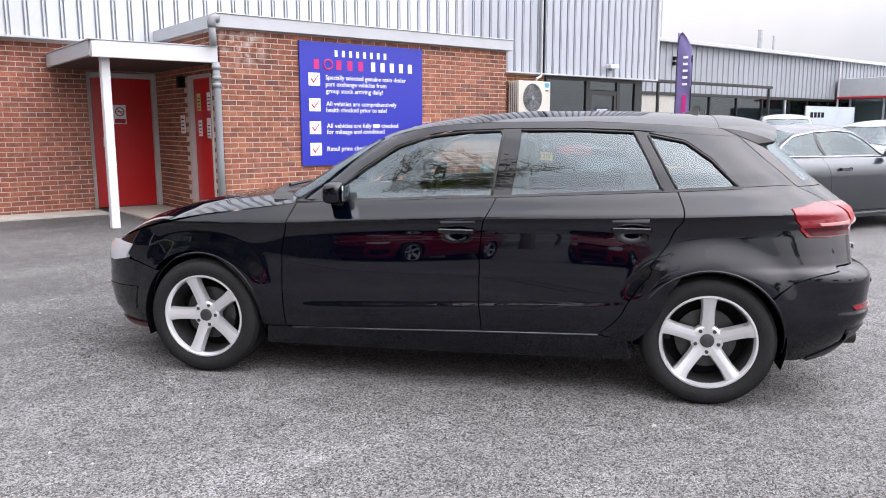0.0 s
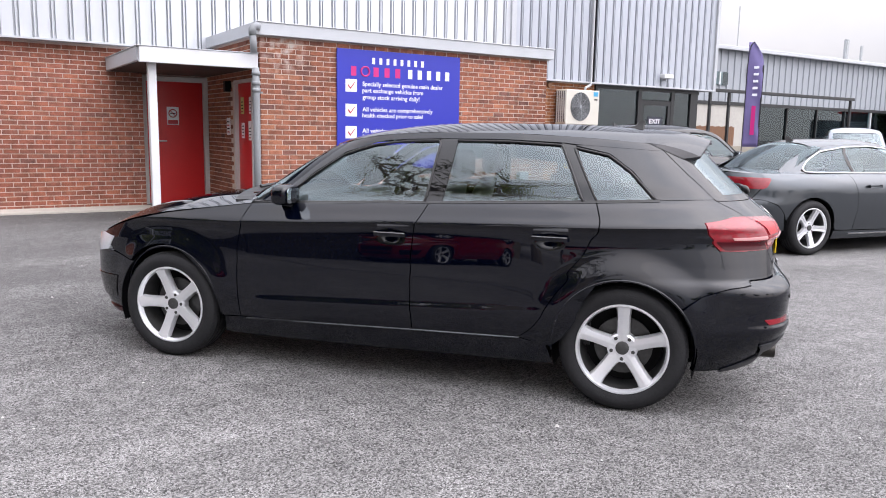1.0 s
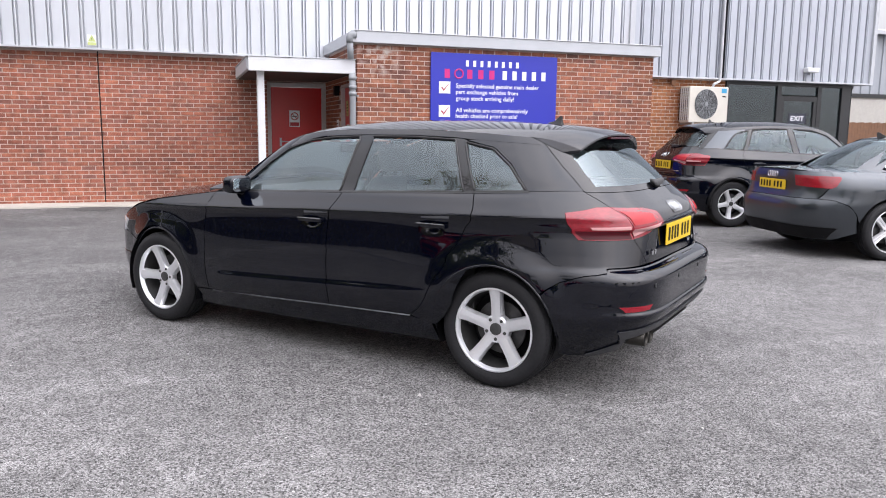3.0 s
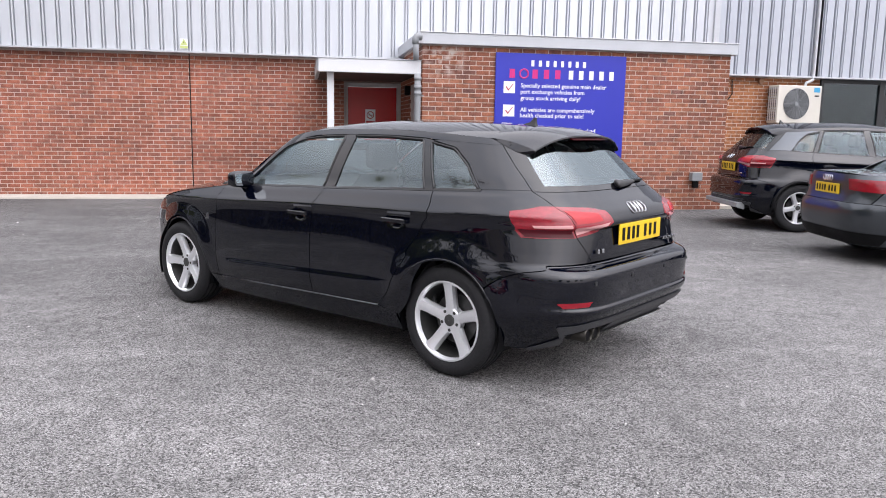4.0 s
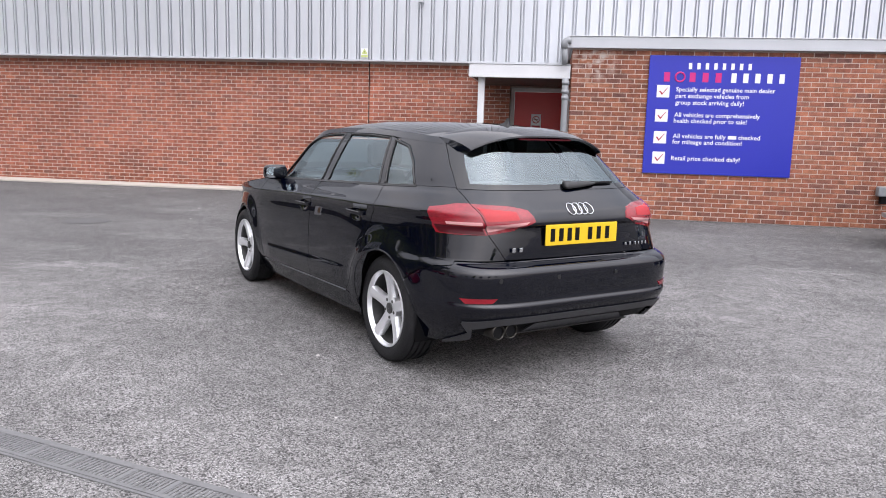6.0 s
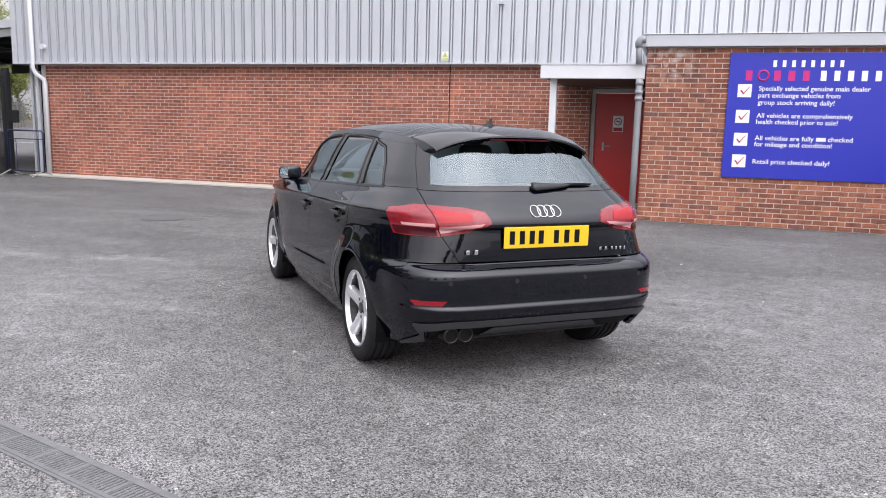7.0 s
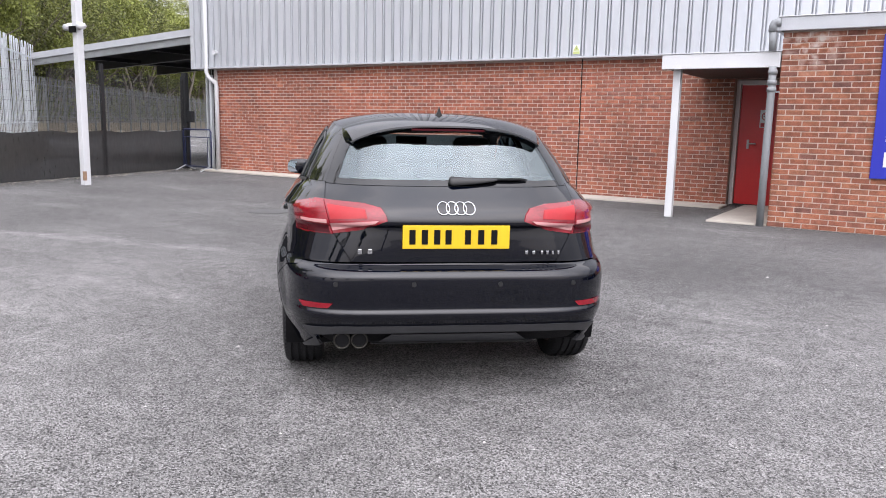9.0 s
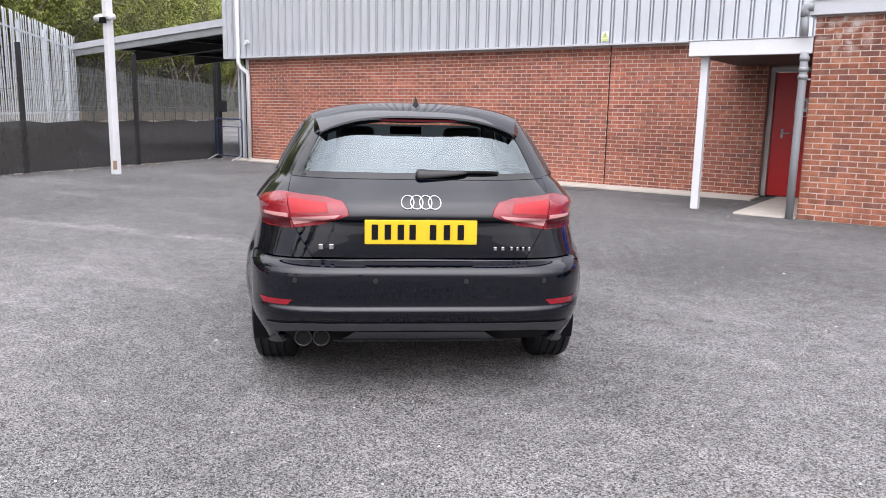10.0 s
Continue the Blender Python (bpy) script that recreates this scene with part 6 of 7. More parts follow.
    if stretch != (1, 1, 1):
        for me in {o.data for o in car.children_recursive if o.data}:
            me.transform(Matrix.Diagonal((*stretch, 1)))
    for x, y, tw in ((WF, 0.755, 0.314), (WR, 0.755, 0.0), (WF, -0.755, 0.3), (WR, -0.755, 0.8)):
        wheel(car, x * stretch[0], y * stretch[1], 1 if y > 0 else -1, wheel_r, rim, 0.212, twist=tw, wide=0.084)
    return car


def UPPER_front(y, z):
    return (y, z)


HATCH = hatchback(pose(3.036, 3.672, 0, 0, 0, 130.04))


# ---- coupe ----
c_half = smooth_curve([(0.12, 0.80), (0.2, 0.865), (0.30, 0.895), (0.45, 0.915), (0.62, 0.925), (0.76, 0.925), (0.80, 0.918), (0.87, 0.890), (0.93, 0.850), (0.96, 0.80), (1.05, 0.75), (1.20, 0.665), (1.30, 0.59), (1.37, 0.50)])
c_rear = smooth_curve([(0.12, 2.12), (0.20, 2.20), (0.30, 2.27), (0.45, 2.315), (0.58, 2.32), (0.64, 2.30), (0.68, 2.265), (0.80, 2.245), (0.90, 2.25), (0.95, 2.24), (1.4, 2.2)])
c_rear_n = smooth_curve([(0.1, 5.0), (0.9, 4.6), (1.4, 4.0)])
c_front = smooth_curve([(0.1, 2.1), (0.2, 2.22), (0.4, 2.29), (0.6, 2.27), (0.72, 2.18), (0.9, 2.1), (1.4, 2.0)])
flat = smooth_curve([(-3, 0.0), (3, 0.0)])
C_BODY = Shell(c_half, c_front, smooth_curve([(0.1, 3.4), (1.4, 4.0)]), c_rear, c_rear_n, flat)
C_UP = Shell(c_half, smooth_curve([(0.9, 1.0), (0.97, 0.88), (1.10, 0.62), (1.22, 0.36), (1.30, 0.14), (1.37, -0.1)]), smooth_curve([(0.9, 3.4), (1.37, 3.4)]), smooth_curve([(0.90, 1.92), (0.97, 1.80), (1.05, 1.62), (1.15, 1.38), (1.25, 1.12), (1.31, 0.90), (1.37, 0.5)]), smooth_curve([(0.9, 3.2), (1.37, 3.0)]), flat)


def coupe(m):
    car = empty("coupe_car", m, "grey two-door coupe with chrome window line and twin-spoke wheels, parked", "car")
    P, W, R, AR = CAR_GREY, 1.375, 0.325, 0.365
    ra = [(-W + AR * math.cos(radians(a)), R + AR * math.sin(radians(a))) for a in np.linspace(-4, 184, 24)]
    fa = [(W + AR * math.cos(radians(a)), R + AR * math.sin(radians(a))) for a in np.linspace(0, 186, 24)]
    bf, br = [(0.78, 0.27), (0.80, 0.6), (0.70, 0.945)], [(-0.70, 0.29), (-0.66, 0.55), (-0.74, 0.955)]
    sidepiece("door", C_BODY, P, car, [br[0], bf[0]], bf, [br[-1], bf[-1]], br, 24, 20)
    g = 0.006
    sidepiece("quarter_panel", C_BODY, P, car, [(0.70, 0.665, "r"), (-2.0, 0.66), (-1.85, 0.60), (-1.77, 0.50)] + ra[::-1][2:] + [(-0.9, 0.29), (br[0][0] - g, br[0][1])], [(x - g, z) for x, z in br],
              [(0.70, 0.955, "r"), (-2.0, 0.958), (-1.4, 0.958), (br[-1][0] - g, br[-1][1])], [(0.70, 0.665, "r"), (0.70, 0.955, "r")], 60, 20)
    sidepiece("front_wing", C_BODY, P, car, [(bf[0][0] + g, 0.27)] + fa[::-1], [fa[0], (1.95, 0.55), (2.05, 0.70)], [(bf[-1][0] + g, 0.945), (1.3, 0.87), (2.05, 0.72)], [(x + g, z) for x, z in bf], 40, 18)
    sidepiece("sill", C_BODY, P, car, [(-1.0, 0.18), (1.0, 0.18)], [(1.0, 0.18), (0.98, 0.262)], [(-1.0, 0.282), (0.98, 0.262)], [(-1.0, 0.18), (-1.0, 0.282)], 24, 6)
    sidepiece("sill_strip", C_BODY, CHROME, car, [(-0.75, 0.232), (0.9, 0.228)], [(0.9, 0.228), (0.9, 0.242)], [(-0.75, 0.246), (0.9, 0.242)], [(-0.75, 0.232), (-0.75, 0.246)], 20, 3, out=0.006)
    sidepiece("rear_bumper", C_BODY, P, car, [(0, 0.22, "r"), (0.7, 0.22, "r"), (-1.95, 0.22), (-1.74, 0.30)], [(-1.74, 0.30), (-1.77, 0.49), (-1.85, 0.59), (-2.0, 0.652)], [(0, 0.66, "r"), (0.70, 0.660, "r"), (-2.0, 0.652)], [(0, 0.22, "r"), (0, 0.66, "r")], 44, 16)
    sidepiece("rear_diffuser", C_BODY, BLACK_P, car, [(0, 0.225, "r"), (0.72, 0.225, "r")], [(0.72, 0.225, "r"), (0.80, 0.35, "r")], [(0, 0.36, "r"), (0.60, 0.36, "r"), (0.80, 0.35, "r")], [(0, 0.225, "r"), (0, 0.36, "r")], 24, 5, out=0.006)
    sidepiece("front_bumper", C_BODY, P, car, [fa[0], (1.9, 0.2), (0.4, 0.2, "f"), (0, 0.2, "f")], [(0, 0.2, "f"), (0, 0.74, "f")], [(1.95, 0.55), (2.06, 0.70), (0.5, 0.72, "f"), (0, 0.74, "f")], [fa[0], (1.95, 0.55)], 36, 14)
    sidepiece("boot_face", C_BODY, P, car, [(0, 0.665, "r"), (0.692, 0.665, "r")], [(0.692, 0.665, "r"), (0.692, 0.955, "r")], [(0, 0.962, "r"), (0.692, 0.955, "r")], [(0, 0.665, "r"), (0, 0.962, "r")], 20, 12)

    def deck(name, x0, x1, edge_z, centre_z, shell, material, bow0=0.0, bow1=0.0):
        bm, rows = bmesh.new(), []
        for i in range(17):
            x = x0 + (x1 - x0) * i / 16
            ye = shell.at(shell.side(x, edge_z(x)), edge_z(x)).y
            row = []
            for j in range(17):
                t = -1 + j / 8
                b = (1 - t * t) * (bow0 + (bow1 - bow0) * i / 16)
                row.append(bm.verts.new((x + b, t * ye, edge_z(x) + (centre_z(x) - edge_z(x)) * (1 - abs(t) ** 2.8))))
            rows.append(row)
        for r0, r1 in zip(rows, rows[1:]):
            for k in range(16):
                bm.faces.new((r0[k], r0[k + 1], r1[k + 1], r1[k]))
        return part(name, bm, material, car, smooth=True)

    deck("boot_lid", -2.12, -1.42, smooth_curve([(-2.12, 0.957), (-1.42, 0.958)]), smooth_curve([(-2.12, 0.975), (-1.42, 0.99)]), C_BODY, P, -0.13, -0.25)
    deck("bonnet", 0.70, 2.05, smooth_curve([(0.70, 0.945), (1.3, 0.87), (2.05, 0.72)]), smooth_curve([(0.70, 0.99), (1.3, 0.95), (2.05, 0.80)]), C_BODY, P, 0.2, 0.1)
    re_, rc_ = smooth_curve([(-0.95, 1.262), (-0.6, 1.302), (-0.2, 1.312), (0.06, 1.29)]), smooth_curve([(-0.95, 1.325), (-0.6, 1.362), (-0.2, 1.374), (0.06, 1.352)])
    deck("roof", -0.95, 0.06, re_, rc_, C_UP, P, -0.05, 0.1)
    # rear window between roof and boot
    bm, rows = bmesh.new(), []
    for i in range(13):
        s = i / 12
        x, z = -1.0 - 0.66 * s, 1.322 - 0.335 * s + 0.03 * math.sin(math.pi * s)
        ye = 0.50 + 0.12 * s
        rows.append([bm.verts.new((x + 0.12 * (t * t), t * ye, z - 0.06 * t * t)) for t in np.linspace(-1, 1, 15)])
    for r0, r1 in zip(rows, rows[1:]):
        for k in range(14):
            bm.faces.new((r0[k], r0[k + 1], r1[k + 1], r1[k]))
    part("rear_window", bm, PANE_FAR, car, smooth=True)
    bm, rows = bmesh.new(), []
    for i in range(9):
        s = i / 8
        rows.append([bm.verts.new((0.12 + 0.78 * s - 0.15 * t * t, t * (0.52 + 0.20 * s), 1.345 - 0.36 * s - 0.05 * t * t)) for t in np.linspace(-1, 1, 13)])
    for r0, r1 in zip(rows, rows[1:]):
        for k in range(12):
            bm.faces.new((r0[k], r0[k + 1], r1[k + 1], r1[k]))
    part("windscreen", bm, PANE_FAR, car, smooth=True)
    top = [(-1.32, 1.00), (-1.20, 1.10), (-0.95, 1.215), (-0.60, 1.272), (-0.2, 1.285), (0.05, 1.265), (0.30, 1.16), (0.50, 1.03), (0.58, 0.975)]
    sidepiece("cant_rail", C_UP, P, car, [(-1.36, 0.985)] + [(x, z + 0.006) for x, z in top] + [(0.64, 0.965)], [(0.64, 0.965), (0.74, 0.965)], [(-1.58, 0.985), (-1.40, 1.085), (-1.15, 1.195), (-0.95, 1.262), (-0.6, 1.302), (-0.2, 1.312), (0.06, 1.29), (0.36, 1.18), (0.58, 1.05), (0.74, 0.965)], [(-1.36, 0.985), (-1.58, 0.985)], 40, 6, lip=0.01)
    sidepiece("tail_pillar", C_UP, P, car, [(-1.74, 0.958), (-1.30, 0.958)], [(-1.30, 0.958), (-1.36, 0.985)], [(-1.62, 0.985), (-1.36, 0.985)], [(-1.74, 0.958), (-1.62, 0.985)], 8, 4)
    sidepiece("rear_side_glass", C_UP, PANE_FAR, car, [(-1.30, 0.975), (-0.63, 0.968)], [(-0.63, 0.968), (-0.60, 1.27)], top[:4], [(-1.30, 0.975), (-1.32, 1.0)], 16, 10, out=-0.006, lip=0)
    sidepiece("front_side_glass", C_UP, PANE_FAR, car, [(-0.60, 0.968), (0.56, 0.962)], [(0.56, 0.962), (0.58, 0.975)], top[3:], [(-0.60, 0.968), (-0.575, 1.272)], 20, 10, out=-0.006, lip=0)
    sidepiece("centre_pillar", C_UP, SATIN, car, [(-0.635, 0.968), (-0.595, 0.968)], [(-0.595, 0.968), (-0.57, 1.275)], [(-0.605, 1.275), (-0.57, 1.275)], [(-0.635, 0.968), (-0.605, 1.275)], 4, 8)
    ribbon([C_UP.at(C_UP.side(x, z), z, -0.004) for x, z in resample([(0.60, 0.960), (-0.6, 0.966), (-1.31, 0.972), (-1.335, 1.0)] + top[1:], 70)], 0.009, CHROME, "chrome_window_line", car)
    for s in (1, -1):
        g1 = coons(sp(C_BODY, (0.42, 0.80, "r"), (0.75, 0.78, "r"), (-1.98, 0.80)), sp(C_BODY, (-1.98, 0.80), (-1.92, 0.885)), sp(C_BODY, (0.40, 0.915, "r"), (0.75, 0.91, "r"), (-1.92, 0.885)), sp(C_BODY, (0.42, 0.80, "r"), (0.40, 0.915, "r")), 20, 8)
        skin("tail_lamp", C_BODY, g1, LAMP_RED, car, s < 0, 0.006, 0.02, "red tail lamp")
        wr = []
        for y, sc in ((0.84, 0.6), (0.90, 1.0), (0.98, 0.9), (1.01, 0.4)):
            wr.append([(0.50 + 0.06 * sc * math.cos(a), s * y, 1.0 + 0.055 * sc * math.sin(a)) for a in np.linspace(0, 2 * math.pi, 12, endpoint=False)])
        part("door_mirror", loft(wr), P, car, smooth=True)
        part("door_handle", box_bm(-0.52, -0.32, s * 0.918, s * 0.945, 0.80, 0.825, 0.006), P, car)
        for cx in (-W, W):
            hs = bmesh.new()
            r0, r1 = [], []
            for a in np.linspace(-20, 200, 20):
                r0.append(hs.verts.new((cx + 0.37 * math.cos(radians(a)), s * 0.87, R + 0.37 * math.sin(radians(a)))))
                r1.append(hs.verts.new((cx + 0.37 * math.cos(radians(a)), s * 0.55, R + 0.37 * math.sin(radians(a)))))
            for k in range(19):
                hs.faces.new((r0[k], r0[k + 1], r1[k + 1], r1[k]))
            hs.faces.new(r1)
            part("wheelhouse", hs, BLACK_P, car)
            wheel(car, cx, s * 0.80, s, R, 0.235, 0.225, twist=0.4, wide=0.085, split=True)
    pl = part("number_plate", box_bm(-2.262, -2.252, -0.26, 0.26, 0.735, 0.846, 0.003), PLATE_Y, car, "yellow rear number plate")
    for k, y in enumerate((0.215, 0.155, 0.095, 0.04, -0.055, -0.12, -0.185)):
        part("plate_bar", box_bm(-2.2645, -2.2625, y - 0.015, y + 0.015, 0.757, 0.824), BLACK_P, pl)
    em = bmesh.new()
    for k in range(4):
        tube_bm([(-2.258, (k - 1.5) * 0.045 + 0.031 * math.cos(2 * math.pi * q / 20), 0.905 + 0.031 * math.sin(2 * math.pi * q / 20)) for q in range(21)], 0.005, 6, bm=em, caps=False)
    part("emblem", em, CHROME, car, "row of four chrome rings")
    part("underbody", box_bm(-2.0, 2.0, -0.55, 0.55, 0.17, 0.30, 0.02), BLACK_P, car)
    part("underbody", box_bm(-1.0, 1.0, -0.82, 0.82, 0.19, 0.30, 0.02), BLACK_P, car)
    part("cabin", box_bm(-1.5, 0.7, -0.70, 0.70, 0.30, 0.90, 0.05), INSIDE, car)
    for y in (0.38, -0.38):
        part("front_seat", box_bm(-0.42, -0.24, y - 0.24, y + 0.24, 0.6, 1.10, 0.06, 3), SEAT, car)
        part("head_restraint", box_bm(-0.46, -0.36, y - 0.12, y + 0.12, 1.12, 1.24, 0.04, 3), SEAT, car)
    part("roof_aerial", loft([[(-0.82, 0.02, 1.335), (-0.80, 0, 1.337), (-0.82, -0.02, 1.335), (-0.95, 0, 1.325)], [(-0.93, 0.003, 1.395), (-0.925, 0, 1.395), (-0.93, -0.003, 1.395), (-0.96, 0, 1.392)]]), SATIN, car)
    return car


DETAIL[0] = 0.6
COUPE = coupe(pose(10.50, 5.37, 0, 0, 0, -10))
SUV = hatchback(pose(10.74, 8.30, 0, 0, 0, -10), "compact_suv", "black compact SUV with grey lower trim and alloy wheels, parked", stretch=(0.985, 1.0, 1.085), wheel_r=0.343, rim=0.222)
for s_ in (1, -1):
    for cx_ in (-1.298, 1.298):
        part("arch_moulding", tube_bm([(cx_ + 0.372 * math.cos(radians(a)), s_ * 0.872, 0.343 + 0.372 * math.sin(radians(a))) for a in range(-12, 193, 8)], 0.028, 6), BLACK_P, SUV, smooth=True)
    part("sill_moulding", box_bm(-0.93, 0.93, s_ * 0.84, s_ * 0.892, 0.20, 0.345, 0.015), BLACK_P, SUV)
for o_ in SUV.children:
    if o_.name.split(".")[0] in ("front_side_glass", "rear_side_glass", "quarter_glass", "rear_window"):
        o_.data.materials[0] = PANE_FAR
    if o_.name.startswith("tail_pillar"):
        o_.data.materials[0] = CAR_GREY
part("skid_plate", loft([[(-1.97, y, 0.29), (-2.095, y, 0.33), (-2.10, y, 0.385), (-1.98, y, 0.40)] for y in (-0.62, -0.5, 0.5, 0.62)]), STEEL, SUV, "silver skid plate")
DETAIL[0] = 0.4
hatchback(pose(23.6, 12.6, 0, 0, 0, 215), "large_suv", "silver estate SUV parked far across the car park", CAR_SILVER, (1.08, 1.05, 1.22), 0.36, 0.22)
hatchback(pose(16.6, 6.9, 0, 0, 0, 172), "parked_hatchback", "pale silver hatchback parked behind the coupe", CAR_SILVER, (1.0, 1.0, 1.04), 0.32, 0.219)
for x_, y_, a_ in ((-7.4, -1.6, 62), (-5.2, -5.6, 60)):
    tagged(hatchback(pose(x_, y_, 0, 0, 0, a_), "red_hatchback", "red hatchback parked across the car park", CAR_RED), group="red cars opposite")

# ---- yard at the side: column, fences, canopy ----
col = empty("lamp_column", pose(-7.89, 8.11, 0), "white steel column with a pair of white flood lights", "lamp column")
part("shaft", box_bm(-0.072, 0.072, -0.072, 0.072, 0.0, 6.5, 0.012), TRIM_W, col)
part("rust_patch", box_bm(0.02, 0.0745, -0.0745, -0.02, 0.10, 0.28, 0.001), mat("rusty_base", (0.35, 0.22, 0.14), 0.8, var=0.4, scale=14), col)
for s in (1, -1):
    hd = tube_bm([(s * 0.08, -0.03, 3.06), (s * 0.14, -0.05, 3.06), (s * 0.30, -0.07, 3.05)], [0.03, 0.075, 0.06], 12)
    part("flood_head", hd, TRIM_W, col, smooth=True)
part("bracket", box_bm(-0.10, 0.10, -0.13, -0.088, 2.94, 3.06, 0.01), BLACK_P, col)

FX = lambda y: -9.2 - (y - 7.0) * 0.262
fence = empty("mesh_fence", pose(0, 0, 0), "black welded-mesh fence with dark netting along its foot", "fence")
for y in (0.0, 3.0, 6.98 - 0.0, 9.98, 12.98):
    big = y > 12
    part("post", box_bm(FX(y) - (0.09 if big else 0.04), FX(y) + (0.09 if big else 0.04), y - 0.04, y + 0.04, 0, 2.55, 0.005), BLACK_M, fence)
net = bmesh.new()
n0, n1 = (FX(-1.0), -1.0), (FX(12.98), 12.98)
vs = []
for k in range(29):
    t = k / 28
    x, y = n0[0] + (n1[0] - n0[0]) * t, n0[1] + (n1[1] - n0[1]) * t
    sway = 0.02 * math.sin(k * 1.7)
    vs.append((net.verts.new((x + 0.05 + sway, y, 0.02)), net.verts.new((x + 0.05, y, 1.02 + 0.03 * math.sin(k * 2.1)))))
for a, b in zip(vs, vs[1:]):
    net.faces.new((a[0], b[0], b[1], a[1]))
part("netting", net, MESHNET, fence, "dark windbreak netting")
net = bmesh.new()
vs = []
for k in range(29):
    t = 0.672 + 0.328 * k / 28
    x, y = n0[0] + (n1[0] - n0[0]) * t, n0[1] + (n1[1] - n0[1]) * t
    vs.append((net.verts.new((x + 0.03, y, 1.03 + 0.03 * math.sin(k * 2.1))), net.verts.new((x + 0.03, y, 2.36))))
for a, b in zip(vs, vs[1:]):
    net.faces.new((a[0], b[0], b[1], a[1]))
part("netting", net, MESHNET_T, fence, "thin see-through netting on the upper fence")
L = math.hypot(n1[0] - n0[0], n1[1] - n0[1])
ux, uy = (n1[0] - n0[0]) / L, (n1[1] - n0[1]) / L
wv, wf = [], []


def bar(p, q, r):
    """A thin three-sided wire."""
    p, q = Vector(p), Vector(q)
    d = (q - p).normalized()
    a = d.cross(Vector((0.3, 0.5, 0.8))).normalized()
    b = d.cross(a)
    n = len(wv)
    for c in (p, q):
        for k in range(3):
            wv.append(tuple(c + r * (math.cos(2.094 * k) * a + math.sin(2.094 * k) * b)))
    for k in range(3):
        wf.append((n + k, n + (k + 1) % 3, n + 3 + (k + 1) % 3, n + 3 + k))


for k in range(int(L / 0.08)):
    bar((n0[0] + ux * k * 0.08, n0[1] + uy * k * 0.08, 0.05), (n0[0] + ux * k * 0.08, n0[1] + uy * k * 0.08, 2.38), 0.0016)
for z in np.arange(0.05, 2.45, 0.2):
    bar((*n0, z), (*n1, z), 0.002)
me_w = bpy.data.meshes.new("wire_mesh")
me_w.from_pydata(wv, [], wf)
me_w.materials.append(MATT_BLACK)
wo = new("wire_mesh", me_w)
wo.parent = fence
tagged(wo, "black wire mesh", kind="stuff")
# fallen leaves and grit along the fence foot
lv, lf, rl = [], [], random.Random(5)
for k in range(900):
    y = rl.uniform(-1, 13)
    x = FX(y) + abs(rl.gauss(0, 0.35)) + 0.03
    a, s = rl.uniform(0, 6.28), rl.uniform(0.012, 0.04)
    n = len(lv)
    lv += [(x + s * math.cos(a + q), y + s * math.sin(a + q), 0.006 + rl.uniform(0, 0.02)) for q in (0, 1.6, 3.1, 4.7)]
    lf.append((n, n + 1, n + 2, n + 3))
tagged(obj("fallen_leaves", lv, lf, leaf_mat("litter", (0.10, 0.08, 0.05), (0.50, 0.46, 0.40))), "pale fallen leaves and grit along the fence", "leaves", kind="stuff")


def palisade(name, p, q, z0, z1, label, metal, pitch=0.19):
    f = empty(name, pose(0, 0, 0), label, "fence")
    p, q = Vector(p), Vector(q)
    n = int((q - p).length / pitch)
    d = (q - p).normalized()
    side = Vector((-d.y, d.x))
    pale = poly_bm([(-0.034, 0), (0.034, 0), (0.034, z1 - z0 - 0.10), (0.02, z1 - z0 - 0.02), (0.0, z1 - z0), (-0.02, z1 - z0 - 0.02), (-0.034, z1 - z0 - 0.10)], 0.012)
    bmesh.ops.recalc_face_normals(pale, faces=pale.faces)
    me = bpy.data.meshes.new("pale")
    pale.to_mesh(me)
    pale.free()
    me.materials.append(metal)
    ang = math.degrees(math.atan2(d.y, d.x))
    rnd = random.Random(n)
    for k in range(n):
        c = p + d * pitch * k
        o = new("pale", me)
        o.parent = f
        o.matrix_basis = pose(c.x, c.y, z0 + rnd.uniform(-0.015, 0.015), rnd.uniform(-0.5, 0.5), rnd.uniform(-0.6, 0.6), ang)
    for z in (z0 + 0.35, z1 - 0.45):
        r = box_bm(0, (q - p).length, 0.012, 0.05, z, z + 0.05)
        ob = part("rail", r, metal, f)
        ob.matrix_basis = pose(p.x, p.y, 0, 0, 0, ang)
    for k in range(int((q - p).length / 2.75) + 1):
        c = p + d * 2.75 * k
        ob = part("post", box_bm(-0.05, 0.05, 0.05, 0.15, 0, z1 - 0.15), metal, f)
        ob.matrix_basis = pose(c.x, c.y, 0, 0, 0, ang)


